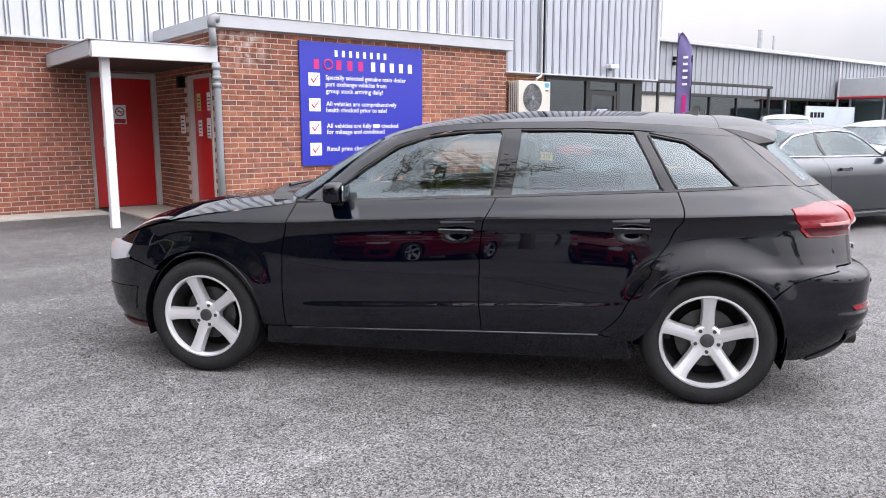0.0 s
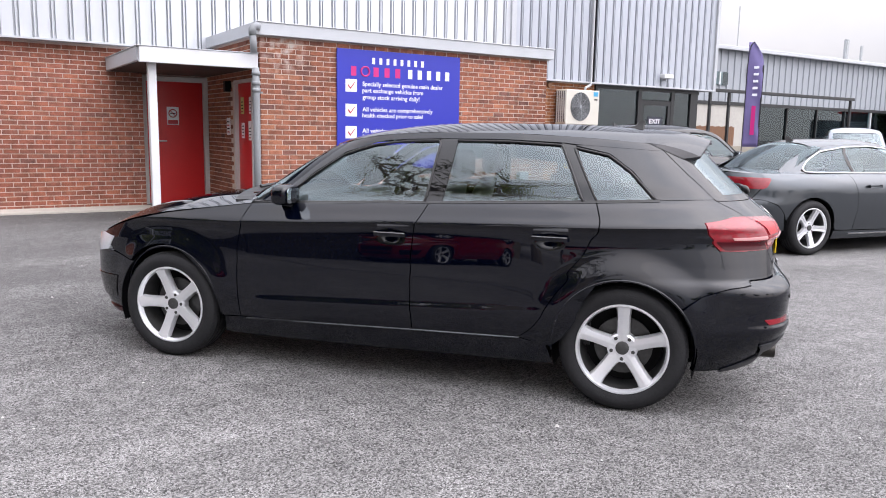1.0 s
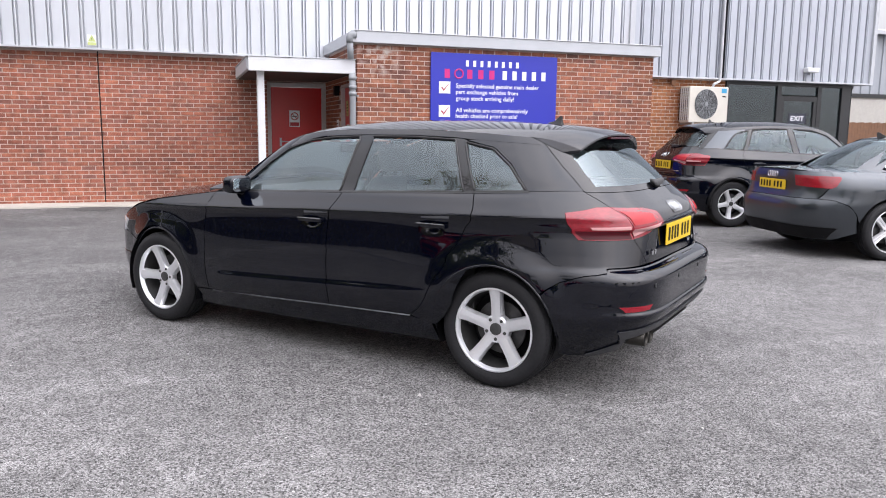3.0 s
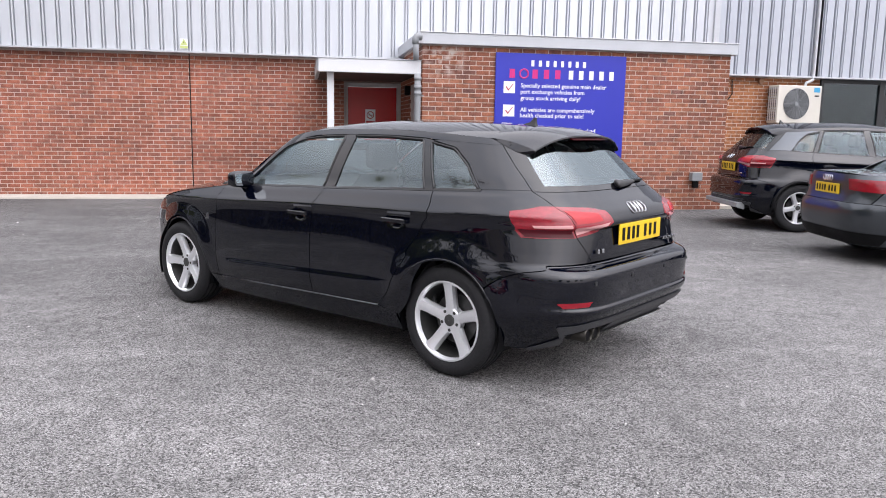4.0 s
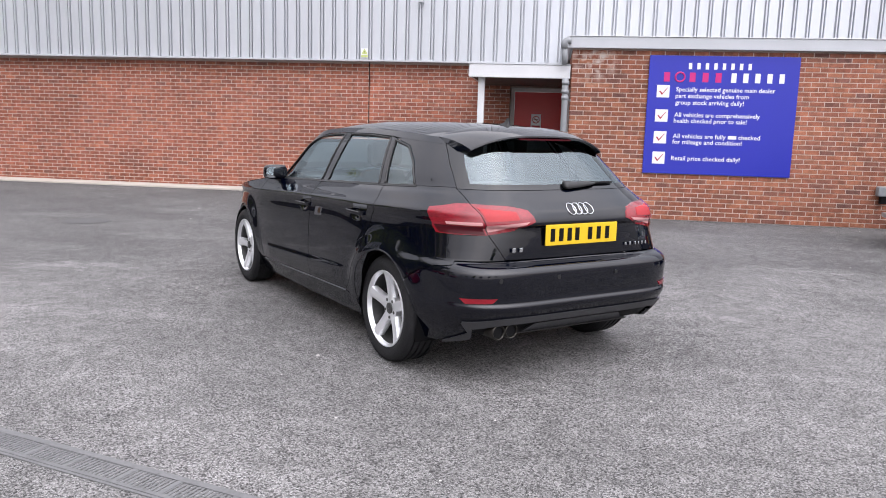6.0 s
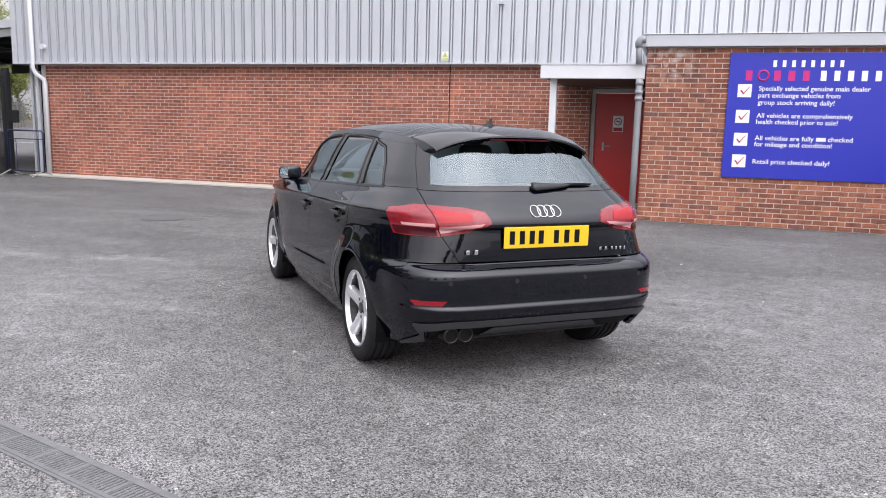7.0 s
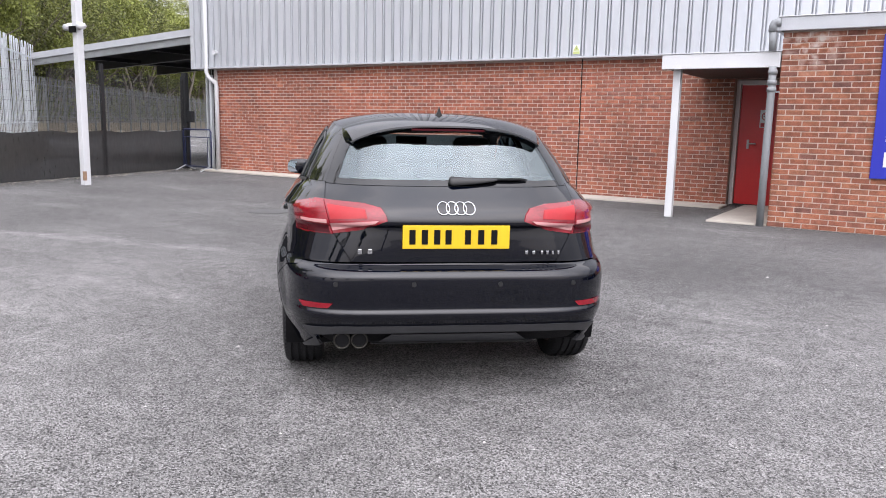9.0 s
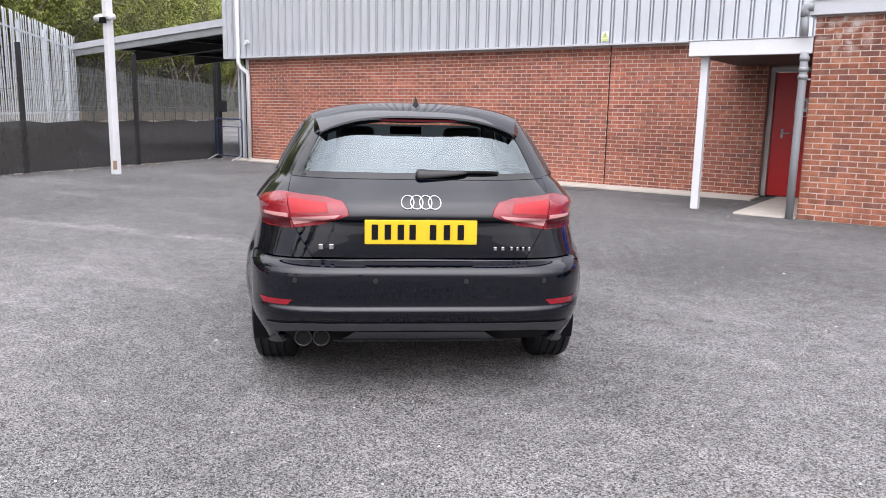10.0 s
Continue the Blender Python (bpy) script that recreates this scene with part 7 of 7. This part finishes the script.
palisade("palisade_fence", (-10.2, 6.15), (-19.6, 14.07), 0.75, 3.66, "tall galvanised steel palisade fence on a bank", mat("bright_galvanised", (0.66, 0.70, 0.74), 0.45, metal=0.2, var=0.1))
# far pales take a darker steel colour, standing in for canopy and tree shade
palisade("palisade_fence", (-33.0, 19.0), (-56.0, 48.5), 0.9, 3.55, "galvanised palisade fence far behind the canopy", mat("shaded_galvanised", (0.17, 0.18, 0.18), 0.6, metal=0.2, var=0.15))
palisade("palisade_fence", (-56.2, 48.8), (-88.0, 89.5), 0.9, 3.55, "galvanised palisade fence along the wood", bpy.data.materials["shaded_galvanised"], 0.30)
bank = bmesh.new()
for a, b in (((-10.2, 6.15), (-19.6, 14.07)),):
    a, b = Vector(a), Vector(b)
    d = (b - a).normalized()
    s_ = Vector((-d.y, d.x))
    rows = []
    for k in range(25):
        c = a + (b - a) * k / 24
        rows.append([bank.verts.new((c.x + s_.x * w, c.y + s_.y * w, h + 0.05 * math.sin(k * 1.3 + w) - (0.06 if h < 0.05 else 0))) for w, h in ((-0.7, 0.0), (-0.35, 0.35), (0.0, 0.76), (0.8, 1.0), (2.5, 1.05), (6.0, 1.1))])
    for r0, r1 in zip(rows, rows[1:]):
        for k in range(5):
            bank.faces.new((r0[k], r0[k + 1], r1[k + 1], r1[k]))
tagged(part("earth_bank", bank, SOIL, smooth=True), "earth bank with leaf litter under the fence", "bank", kind="structure")

can = empty("canopy", pose(0, 0, 0), "grey lean-to canopy with a dark underside beside the building", "canopy")


def slope_box(x0, x1, za, zb, y0, y1, up, down):
    bm = bmesh.new()
    v = [bm.verts.new(p) for p in ((x0, y0, za - down), (x1, y0, zb - down), (x1, y1, zb - down), (x0, y1, za - down), (x0, y0, za + up), (x1, y0, zb + up), (x1, y1, zb + up), (x0, y1, za + up))]
    for f in ((0, 1, 2, 3), (7, 6, 5, 4), (0, 4, 5, 1), (1, 5, 6, 2), (2, 6, 7, 3), (3, 7, 4, 0)):
        bm.faces.new([v[k] for k in f])
    return bm


CZ = lambda x: 3.74 + (x + 10.6) * 0.054
part("roof_sheet", slope_box(-18.4, -10.67, CZ(-18.4) - 0.05, CZ(-10.67) - 0.05, 13.36, 25, 0.05, 0.03), BLACK_P, can)
part("gutter", slope_box(-18.4, -10.67, CZ(-18.4), CZ(-10.67), 13.24, 13.35, 0.0, 0.19), TRIM_G, can)
part("fascia", slope_box(-18.4, -10.67, CZ(-18.4) - 0.195, CZ(-10.67) - 0.195, 13.29, 13.37, 0.0, 0.19), STEEL, can)
for y in (15.5, 18, 20.5, 23):
    part("beam", slope_box(-18.4, -10.67, CZ(-18.4) - 0.09, CZ(-10.67) - 0.09, y, y + 0.12, 0.0, 0.3), BLACK_M, can)
for x in (-13.0, -16.0):
    part("purlin", box_bm(x, x + 0.08, 13.4, 25, CZ(x) - 0.36, CZ(x) - 0.25), BLACK_M, can)
for x, y, r_, m_ in ((-10.42, 13.45, 0.035, TRIM_G), (-10.9, 24.5, 0.07, BLACK_M), (-18.2, 24.5, 0.07, BLACK_M)):
    part("post", box_bm(x - r_, x + r_, y - r_, y + r_, 0, CZ(x) - 0.2), m_, can)
tagged(part("wall_west", box_bm(-10.55, -10.30, 13.7, 24, 0, 2.72), mat("grey_render", (0.42, 0.43, 0.44), 0.8)), "grey side wall under the canopy", "wall", kind="structure")
gp = empty("gate", pose(-10.75, 12.95, 0), "black steel pedestrian gate standing open", "gate")
part("gate_post", box_bm(-0.10, 0.10, -0.06, 0.06, 0, 2.45, 0.006), BLACK_M, gp)
part("lock_box", box_bm(0.10, 0.32, -0.05, 0.05, 1.25, 1.55, 0.01), BLACK_M, gp)
part("hinge_post", box_bm(0.62, 0.70, 0.3, 0.38, 0, 2.5, 0.005), TRIM_G, gp)
cb = part("storage_crate", box_bm(-10.28, -9.99, 13.9, 14.5, 0, 0.75, 0.02), WHITE)
tagged(cb, "white plastic crate by the side passage", "crate")
# west rainwater pipes
wp_ = empty("downpipe", pose(0, 0, 0), "grey rainwater pipe at the corner of the cladding", "downpipe")
part("pipe", tube_bm([(-10.02, CLAD_Y - 0.08, 8.0), (-10.02, CLAD_Y - 0.08, 2.55), (-9.97, CLAD_Y - 0.04, 2.42), (-9.84, CLAD_Y + 0.06, 2.30), (-9.82, CLAD_Y + 0.07, 2.2), (-9.82, CLAD_Y + 0.07, 0.0)], 0.055, 12), TRIM_W, wp_, smooth=True)
part("pipe_clip", box_bm(-10.10, -9.94, CLAD_Y - 0.14, CLAD_Y, 5.0, 5.05), TRIM_G, wp_)
bp = part("black_pipe", tube_bm([(-10.12, WALL_Y + 0.1, 0), (-10.12, WALL_Y + 0.1, 2.66)], 0.05, 10), BLACK_P)
tagged(bp, "black drain pipe at the end of the wall", "downpipe")
bell = part("alarm_box", tube_bm([(-9.72, CLAD_Y - 0.09, 3.06), (-9.72, CLAD_Y + 0.0, 3.06)], 0.06, 14), TRIM_W)
tagged(bell, "small white round lamp on the cladding", "lamp")
# crowd barrier
bar_t = empty("crowd_barrier", pose(-10.45, 12.62, 0, 0, 0, -4), "navy tubular crowd barrier", "barrier")
part("frame", tube_bm([(0, 0, 0.12), (0, 0, 1.02), (0.05, 0, 1.08), (1.10, 0, 1.08), (1.15, 0, 1.02), (1.15, 0, 0.12), (0, 0, 0.12)], 0.02, 8), NAVY, bar_t, smooth=True)
part("rail", tube_bm([(0, 0, 0.88), (1.15, 0, 0.88)], 0.012, 6), NAVY, bar_t)
for x in (0.08, 0.28, 1.0):
    part("upright", tube_bm([(x, 0, 0.12), (x, 0, 0.88)], 0.009, 6), NAVY, bar_t)
for x in (0.06, 1.09):
    part("foot", tube_bm([(x, -0.3, 0.015), (x, 0, 0.14), (x, 0.3, 0.015)], 0.016, 6), STEEL, bar_t)
for i, (x, y, l) in enumerate(((-36, 27, 9.0), (-30, 20.5, 7.0))):
    ln = part("bay_line", box_bm(0, l, -0.06, 0.06, 0.0005, 0.005), WHITE)
    ln.matrix_world = pose(x, y, 0, 0, 0, 42)
    tagged(ln, "white painted bay line on the asphalt", "road marking", "bay lines", kind="structure")


# ---- trees ----
def tree_mesh(seed, height, spread, leaves, leaf_size, lean=0.0, start=0.25, bare=0.5):
    """Trunk and limbs as tapered tubes, and leaf clumps round the twig ends."""
    r = random.Random(seed)
    wood, tips = bmesh.new(), []

    def limb(p, d, length, rad, depth):
        pts, q, v = [p], Vector(p), Vector(d).normalized()
        for k in range(4):
            v = (v + Vector((r.uniform(-0.22, 0.22), r.uniform(-0.22, 0.22), r.uniform(-0.06, 0.16)))).normalized()
            q = q + v * length / 4
            pts.append(q.copy())
            if depth >= 1:
                tips.append((q.copy(), length * 0.22))
        tube_bm(pts, [rad * (1 - 0.2 * k) for k in range(5)], 6 if depth < 2 else 4, bm=wood, caps=False)
        if depth < 3:
            for k in range(4 if depth else 7):
                b = pts[r.randint(1 if depth else 2, 4)]
                a = r.uniform(0, 6.28)
                limb(b, v * 0.5 + Vector((math.cos(a), math.sin(a), r.uniform(0.15, 0.9))) * spread, length * r.uniform(0.42, 0.62), rad * 0.42, depth + 1)

    limb(Vector((0, 0, 0)), (lean, 0, 1), height * 0.62, height * 0.018 + 0.05, 0)
    verts, faces = [], []
    for k in range(leaves):
        c, s = r.choice(tips)
        if c.z < height * start:
            continue
        p = c + Vector((r.gauss(0, 1), r.gauss(0, 1), r.gauss(0, 0.8))) * s
        n = Vector((r.uniform(-1, 1), r.uniform(-1, 1), r.uniform(-0.2, 1))).normalized()
        a = n.orthogonal().normalized()
        b = n.cross(a)
        z = leaf_size * r.uniform(0.5, 1.3)
        i = len(verts)
        verts += [tuple(p + a * z), tuple(p + b * z * 0.6), tuple(p - a * z), tuple(p - b * z * 0.6)]
        faces.append((i, i + 1, i + 2, i + 3))
    me = bpy.data.meshes.new("crown")
    me.from_pydata(verts, [], faces)
    wm_ = bpy.data.meshes.new("trunk")
    wood.to_mesh(wm_)
    wood.free()
    wm_.materials.append(BARK)
    wm_.shade_smooth()
    return wm_, me


TREES = []
for sd, h, sp_, nl, lm in ((1, 13, 0.9, 17000, LEAF), (2, 15, 0.8, 12000, LEAF), (3, 11, 1.0, 17000, LEAF), (4, 14, 0.7, 10000, LEAF_D), (5, 15, 0.75, 1600, LEAF_D)):
    w_, c_ = tree_mesh(sd, h, sp_, nl, 0.105)
    c_.materials.append(lm)
    TREES.append((w_, c_))


def tree(x, y, kind, scale, turn, label, z=0.0, group="trees"):
    t = empty("tree", pose(x, y, z, 0, 0, turn), label, "tree", group)
    for nm, me in zip(("trunk", "crown"), TREES[kind]):
        o = new(nm, me)
        o.parent = t
        o.scale = (scale, scale, scale)


rt = random.Random(11)
# wood behind the yard: rows along its edge
WO, WD = Vector((-34.5, 14.5)), Vector((-0.615, 0.788))
WS = Vector((-WD.y, WD.x))
for row in range(6):
    for k in range(46):
        c = WO + WD * (k * 3.4 - 18 + rt.uniform(-1.2, 1.2)) + WS * (2.5 + row * 4.0 + rt.uniform(-1.2, 1.2))
        tree(c.x, c.y, rt.randrange(4), rt.uniform(0.8, 1.2), rt.uniform(0, 360), "tall tree with thin spring leaves at the edge of the wood", 0.8 + 0.6 * row, "wood edge")
wood_floor = bmesh.new()
rows = []
for k in range(44):
    c = WO + WD * (k * 5 - 30)
    rows.append([wood_floor.verts.new((c.x + WS.x * w, c.y + WS.y * w, h)) for w, h in ((-1.5, -0.05), (0.5, 0.85), (10, 2.0), (26, 10.0), (60, 36.0))])
for r0, r1 in zip(rows, rows[1:]):
    for k in range(4):
        wood_floor.faces.new((r0[k], r0[k + 1], r1[k + 1], r1[k]))
tagged(part("wood_floor", wood_floor, SOIL, smooth=True), "sloping woodland floor with leaf litter", "ground", kind="structure")
uv, uf, ru = [], [], random.Random(21)
for k in range(56000):
    al, dp = ru.uniform(-24, 145), ru.uniform(1.0, 26) ** 1.0
    c = WO + WD * al + WS * dp
    gz = 0.9 + max(0, dp - 2) * 0.11
    clump = noise.noise(Vector((al * 0.25, dp * 0.25, 3.0)))
    z = gz + abs(ru.gauss(0, 1)) * (1.6 + 2.2 * max(0, clump))
    if clump < -0.25 and ru.random() < 0.6:
        continue
    nrm = Vector((ru.uniform(-1, 1), ru.uniform(-1, 1), ru.uniform(-0.2, 1))).normalized()
    a = nrm.orthogonal().normalized()
    b = nrm.cross(a)
    s_ = ru.uniform(0.08, 0.26)
    p = Vector((c.x, c.y, z))
    i = len(uv)
    uv += [tuple(p + a * s_), tuple(p + b * s_ * 0.7), tuple(p - a * s_), tuple(p - b * s_ * 0.7)]
    uf.append((i, i + 1, i + 2, i + 3))
tagged(obj("undergrowth", uv, uf, LEAF_D), "tangled green undergrowth at the edge of the wood", "undergrowth", kind="stuff")
# trees round the rest of the site
for x, y, k, s_ in ((-12.5, -1.5, 0, 0.95), (-8.5, -3.2, 4, 1.1), (-15.0, -9.5, 4, 1.0), (-24, -18, 0, 0.6), (-17, -26, 2, 0.5), (-9, -24, 1, 0.4), (-1, -29, 0, 0.65), (8, -27, 3, 0.6), (17, -29, 2, 0.7), (26, -26, 1, 0.6), (-32, -6, 3, 0.65), (103, 41.5, 2, 0.75), (112, 44, 2, 0.8)):
    tree(x, y, k, s_, x * 37 % 360, "broad tree in young leaf across the car park", 0.0, "site trees")

# ---- far showroom ----
FY = 28.2
fb = empty("showroom_building", pose(0, 0, 0), "long low grey showroom with ribbed cladding and a glazed front", "building")
prof, x = [], 22.0
while x < 88:
    prof += [(x, 0.0), (x + 0.03, -0.06), (x + 0.22, -0.06), (x + 0.25, 0.0)]
    x += 0.6
n = len(prof)
TOPZ = lambda x: 6.35
wv_ = [(u, FY + w, 3.35) for u, w in prof] + [(u, FY + w, TOPZ(u)) for u, w in prof]
ob = obj("cladding", wv_, [(i, i + 1, n + i + 1, n + i) for i in range(n - 1)], mat("weathered_grey_cladding", (0.36, 0.385, 0.42), 0.5, metal=0.1, var=0.1, scale=0.5, fine=6, stretch=(1, 1, 0.15)))
ob.parent = fb
part("wall", box_bm(22, 88, FY + 0.05, FY + 0.4, 3.35, 6.3), TRIM_G, fb)
rf = bmesh.new()
for pts in (((21.6, FY - 0.35, 6.35), (88.5, FY - 0.35, 6.35), (88.5, FY + 20, 9.4), (21.6, FY + 20, 9.4)),):
    rf.faces.new([rf.verts.new(p) for p in pts])
part("roof", rf, TRIM_G, fb)
part("gutter", box_bm(21.6, 88.5, FY - 0.45, FY - 0.25, 6.2, 6.42, 0.03), TRIM_G, fb)
part("end_wall", box_bm(21.8, 22.1, FY + 0.4, FY + 20, 0, 7), TRIM_G, fb)
part("base_wall", box_bm(22, 40.5, FY, FY + 0.3, 0, 3.35), mat("cream_render", (0.5, 0.48, 0.44), 0.85), fb)
part("lintel", box_bm(22, 88, FY - 0.08, FY + 0.1, 3.2, 3.38), BLACK_M, fb)
part("back_wall", box_bm(40, 88, FY + 8, FY + 8.2, 0, 3.35), PALE_IN, fb)
part("soffit", box_bm(40, 88, FY + 0.3, FY + 8, 3.3, 3.4), DARK, fb)
for k, x in enumerate(np.arange(40.5, 87, 3.1)):
    wn_ = part("window", box_bm(x, x + 3.0, FY + 0.05, FY + 0.07, 0.1, 3.2), GLASS, fb)
    part("frame", box_bm(x - 0.1, x, FY - 0.04, FY + 0.1, 0, 3.2), TRIM_W if k in (4, 8) else BLACK_M, wn_)
part("downpipe", tube_bm([(60.0, FY - 0.3, 6.3), (60.0, FY - 0.3, 0)], 0.07, 8), TRIM_W, fb)
part("flue", tube_bm([(56.0, FY + 4, 6.6), (56.0, FY + 4, 8.6)], 0.18, 10), STEEL, fb)
part("flue", tube_bm([(58.0, FY + 4, 6.6), (58.0, FY + 4, 8.3)], 0.10, 10), STEEL, fb)
part("mast", tube_bm([(41.0, FY + 2, 6.4), (41.0, FY + 2, 9.2)], 0.04, 6), STEEL, fb)
for z in (4.95, 5.25):
    part("alarm_box", box_bm(39.4, 39.65, FY - 0.22, FY - 0.06, z, z + 0.2), BLACK_P, fb)
ent = empty("showroom_entrance", pose(0, 0, 0), "glazed corner entrance with a white fascia and red band", "building")
part("fascia", box_bm(60.0, 82.0, 22.0, 28.0, 3.55, 4.9, 0.03), TRIM_G, ent)
part("red_band", box_bm(59.85, 82.0, 21.85, 28.0, 3.40, 3.55, 0.02), TICK_RED, ent)
part("red_pier", box_bm(61.0, 62.2, 22.3, 22.7, 0, 3.4), TICK_RED, ent)
for k, y in enumerate((22.2, 24.6, 27.0)):
    part("mullion", box_bm(60.2, 60.35, y, y + 0.15, 0, 3.4), STEEL, ent)
for x in (64.5, 67.5, 70.5, 73.5):
    part("mullion", box_bm(x, x + 0.15, 22.2, 22.35, 0, 3.4), STEEL, ent)
part("pane", box_bm(60.25, 60.28, 22.3, 28, 0.05, 3.4), GLASS, ent)
part("pane", box_bm(60.3, 82, 22.26, 22.29, 0.05, 3.4), GLASS, ent)
part("rear_wall", box_bm(62, 82, 27.5, 27.7, 0, 3.4), PALE_IN, ent)
for k in range(5):
    part("sign_bar", box_bm(64.2 + k * 1.0, 64.9 + k * 1.0, 21.93, 21.99, 3.95, 4.55), TICK_RED, ent)
part("sign_emblem", box_bm(62.8, 63.7, 21.93, 21.99, 3.9, 4.65), BLACK_P, ent)
bnr = empty("banner", pose(50.5, 25.5, 0), "pale advertising banner on a frame before the showroom", "banner")
part("sheet", box_bm(0, 7.0, 0, 0.04, 1.1, 2.7), mat("pale_banner", (0.55, 0.62, 0.68), 0.6, var=0.15, scale=0.8), bnr)
for k in range(4):
    part("word_bar", box_bm(0.6 + k * 0.5, 0.95 + k * 0.5, -0.02, -0.002, 1.95, 2.3), BLACK_P, bnr)
for x in (0.1, 3.5, 6.9):
    part("leg", box_bm(x - 0.04, x + 0.04, 0.05, 0.12, 0, 2.7), STEEL, bnr)
bm_ = empty("gantry", pose(31.0, 24.0, 0), "black steel height-barrier beam on posts", "gantry")
part("beam", box_bm(0, 12.3, -0.08, 0.08, 3.52, 3.68, 0.02), BLACK_M, bm_)
for x in (0.1, 1.5, 12.0):
    part("post", box_bm(x - 0.06, x + 0.06, -0.06, 0.06, 0, 3.52), BLACK_M, bm_)
tf = empty("timber_fence", pose(28.0, 25.0, 0), "brown timber fence panels", "fence")
for k in range(40):
    part("board", box_bm(k * 0.16, k * 0.16 + 0.15, 0, 0.02, 0, 1.9 + 0.02 * (k % 3)), mat("brown_board", (0.22, 0.11, 0.06), 0.8, var=0.25) if k == 0 else bpy.data.materials["brown_board"], tf)
fg = empty("feather_flag", pose(28.7, 20.3, 0, 0, 0, -55), "purple feather flag with pale markings on a pole", "flag")
fl_b, rows = bmesh.new(), []
for k in range(25):
    z = 1.0 + 4.3 * k / 24
    w = 0.62 if k < 19 else 0.62 * math.cos((k - 19) / 5.6 * 1.35)
    rows.append([fl_b.verts.new((w * j / 8, 0.06 * math.sin(k * 0.5 + j * 0.5) * j / 8, z)) for j in range(9)])
for r0, r1 in zip(rows, rows[1:]):
    for j in range(8):
        fl_b.faces.new((r0[j], r0[j + 1], r1[j + 1], r1[j]))
fsail = part("sail", fl_b, mat("purple_flag_cloth", (0.17, 0.14, 0.33), 0.7, var=0.12, scale=3), fg, smooth=True)
sol = fsail.modifiers.new("thickness", "SOLIDIFY")
sol.thickness = 0.004
part("pole", tube_bm([(0, 0, 0), (0, 0, 4.2), (0.03, 0, 4.9), (0.10, 0, 5.2), (0.20, 0, 5.31)], 0.02, 8), BLACK_M, fg)
part("edge_strip", box_bm(0.59, 0.65, -0.012, 0.012, 1.0, 4.35), BLACK_M, fg, "black edge strip")
part("base", box_bm(-0.3, 0.3, -0.3, 0.3, 0, 0.06, 0.01), BLACK_M, fg)
for k in range(5):
    part("word_bar", box_bm(0.26, 0.46, -0.075, -0.065, 3.10 + k * 0.28, 3.20 + k * 0.28), WHITE, fg)
part("word_bar", box_bm(0.28, 0.44, -0.075, -0.065, 1.5, 2.7), PINK, fg)

# small window in the far cladding, low wall and loose stones
part("window", box_bm(36.2, 37.6, FY - 0.12, FY - 0.05, 4.3, 5.0), GLASS, fb)
part("window_frame", box_bm(36.85, 36.95, FY - 0.15, FY - 0.05, 4.3, 5.0), TRIM_W, fb)
lw = part("low_wall", box_bm(27.0, 34.0, 22.0, 22.35, 0, 1.0, 0.03), mat("stone_wall", (0.30, 0.27, 0.22), 0.9, var=0.3, scale=4, bump=0.6, bump_scale=12))
tagged(lw, "low stone wall across the car park", "wall")
pv, pf, rp_ = [], [], random.Random(8)
for k in range(1500):
    x, y = rp_.uniform(-7, 9), rp_.uniform(-1.5, 12.5)
    r = rp_.uniform(0.003, 0.009) * (1.0 if k % 12 else 1.7)
    i = len(pv)
    ang = rp_.uniform(0, 6.28)
    ring = [(x + r * math.cos(ang + q * 1.2566) * rp_.uniform(0.7, 1.2), y + r * math.sin(ang + q * 1.2566) * rp_.uniform(0.7, 1.2), 0.001) for q in range(5)]
    pv += ring + [(x, y, r * 0.9)]
    pf += [(i + q, i + (q + 1) % 5, i + 5) for q in range(5)]
tagged(obj("loose_stones", pv, pf, leaf_mat("pale_stone_chips", (0.10, 0.095, 0.09), (0.62, 0.60, 0.57))), "small pale stone chips scattered on the asphalt", "stones", kind="stuff")

# ---- brickwork, last ----
def face_south(y):
    return lambda u, w, z: (u, y - w, z)


brick_wall(ws, brick_places(4.40, 9.86, 0.005, 2.715), face_south(SIGN_Y), BRICK_S, lambda a, z: a < 6.15)
brick_wall(wm, [b for b in brick_places(-9.86, 3.26, 0.005, 2.66) if not (b[0] < 0.40 < b[1] and b[1] - b[0] < 0.05)], face_south(WALL_Y), BRICK_J)
brick_wall(w2, brick_places(3.26, 4.40, 2.255, 2.66), face_south(WALL_Y + 0.20), BRICK_J)
brick_wall(wside, [b for b in brick_places(SIGN_Y, WALL_Y + 0.2, 0.005, 2.715) if not (b[1] > 11.05 and b[0] < 11.95 and b[2] < 2.10)], lambda u, w, z: (4.40 - w, u, z), BRICK_S)
brick_wall(wr, brick_places(SIGN_Y, WALL_Y, 0.005, 2.715), lambda u, w, z: (9.86 + w, u, z), BRICK_S)
brick_wall(wt, brick_places(9.88, 13.58, 0.005, 2.56), face_south(WALL_Y + 0.05), BRICK_TAN)
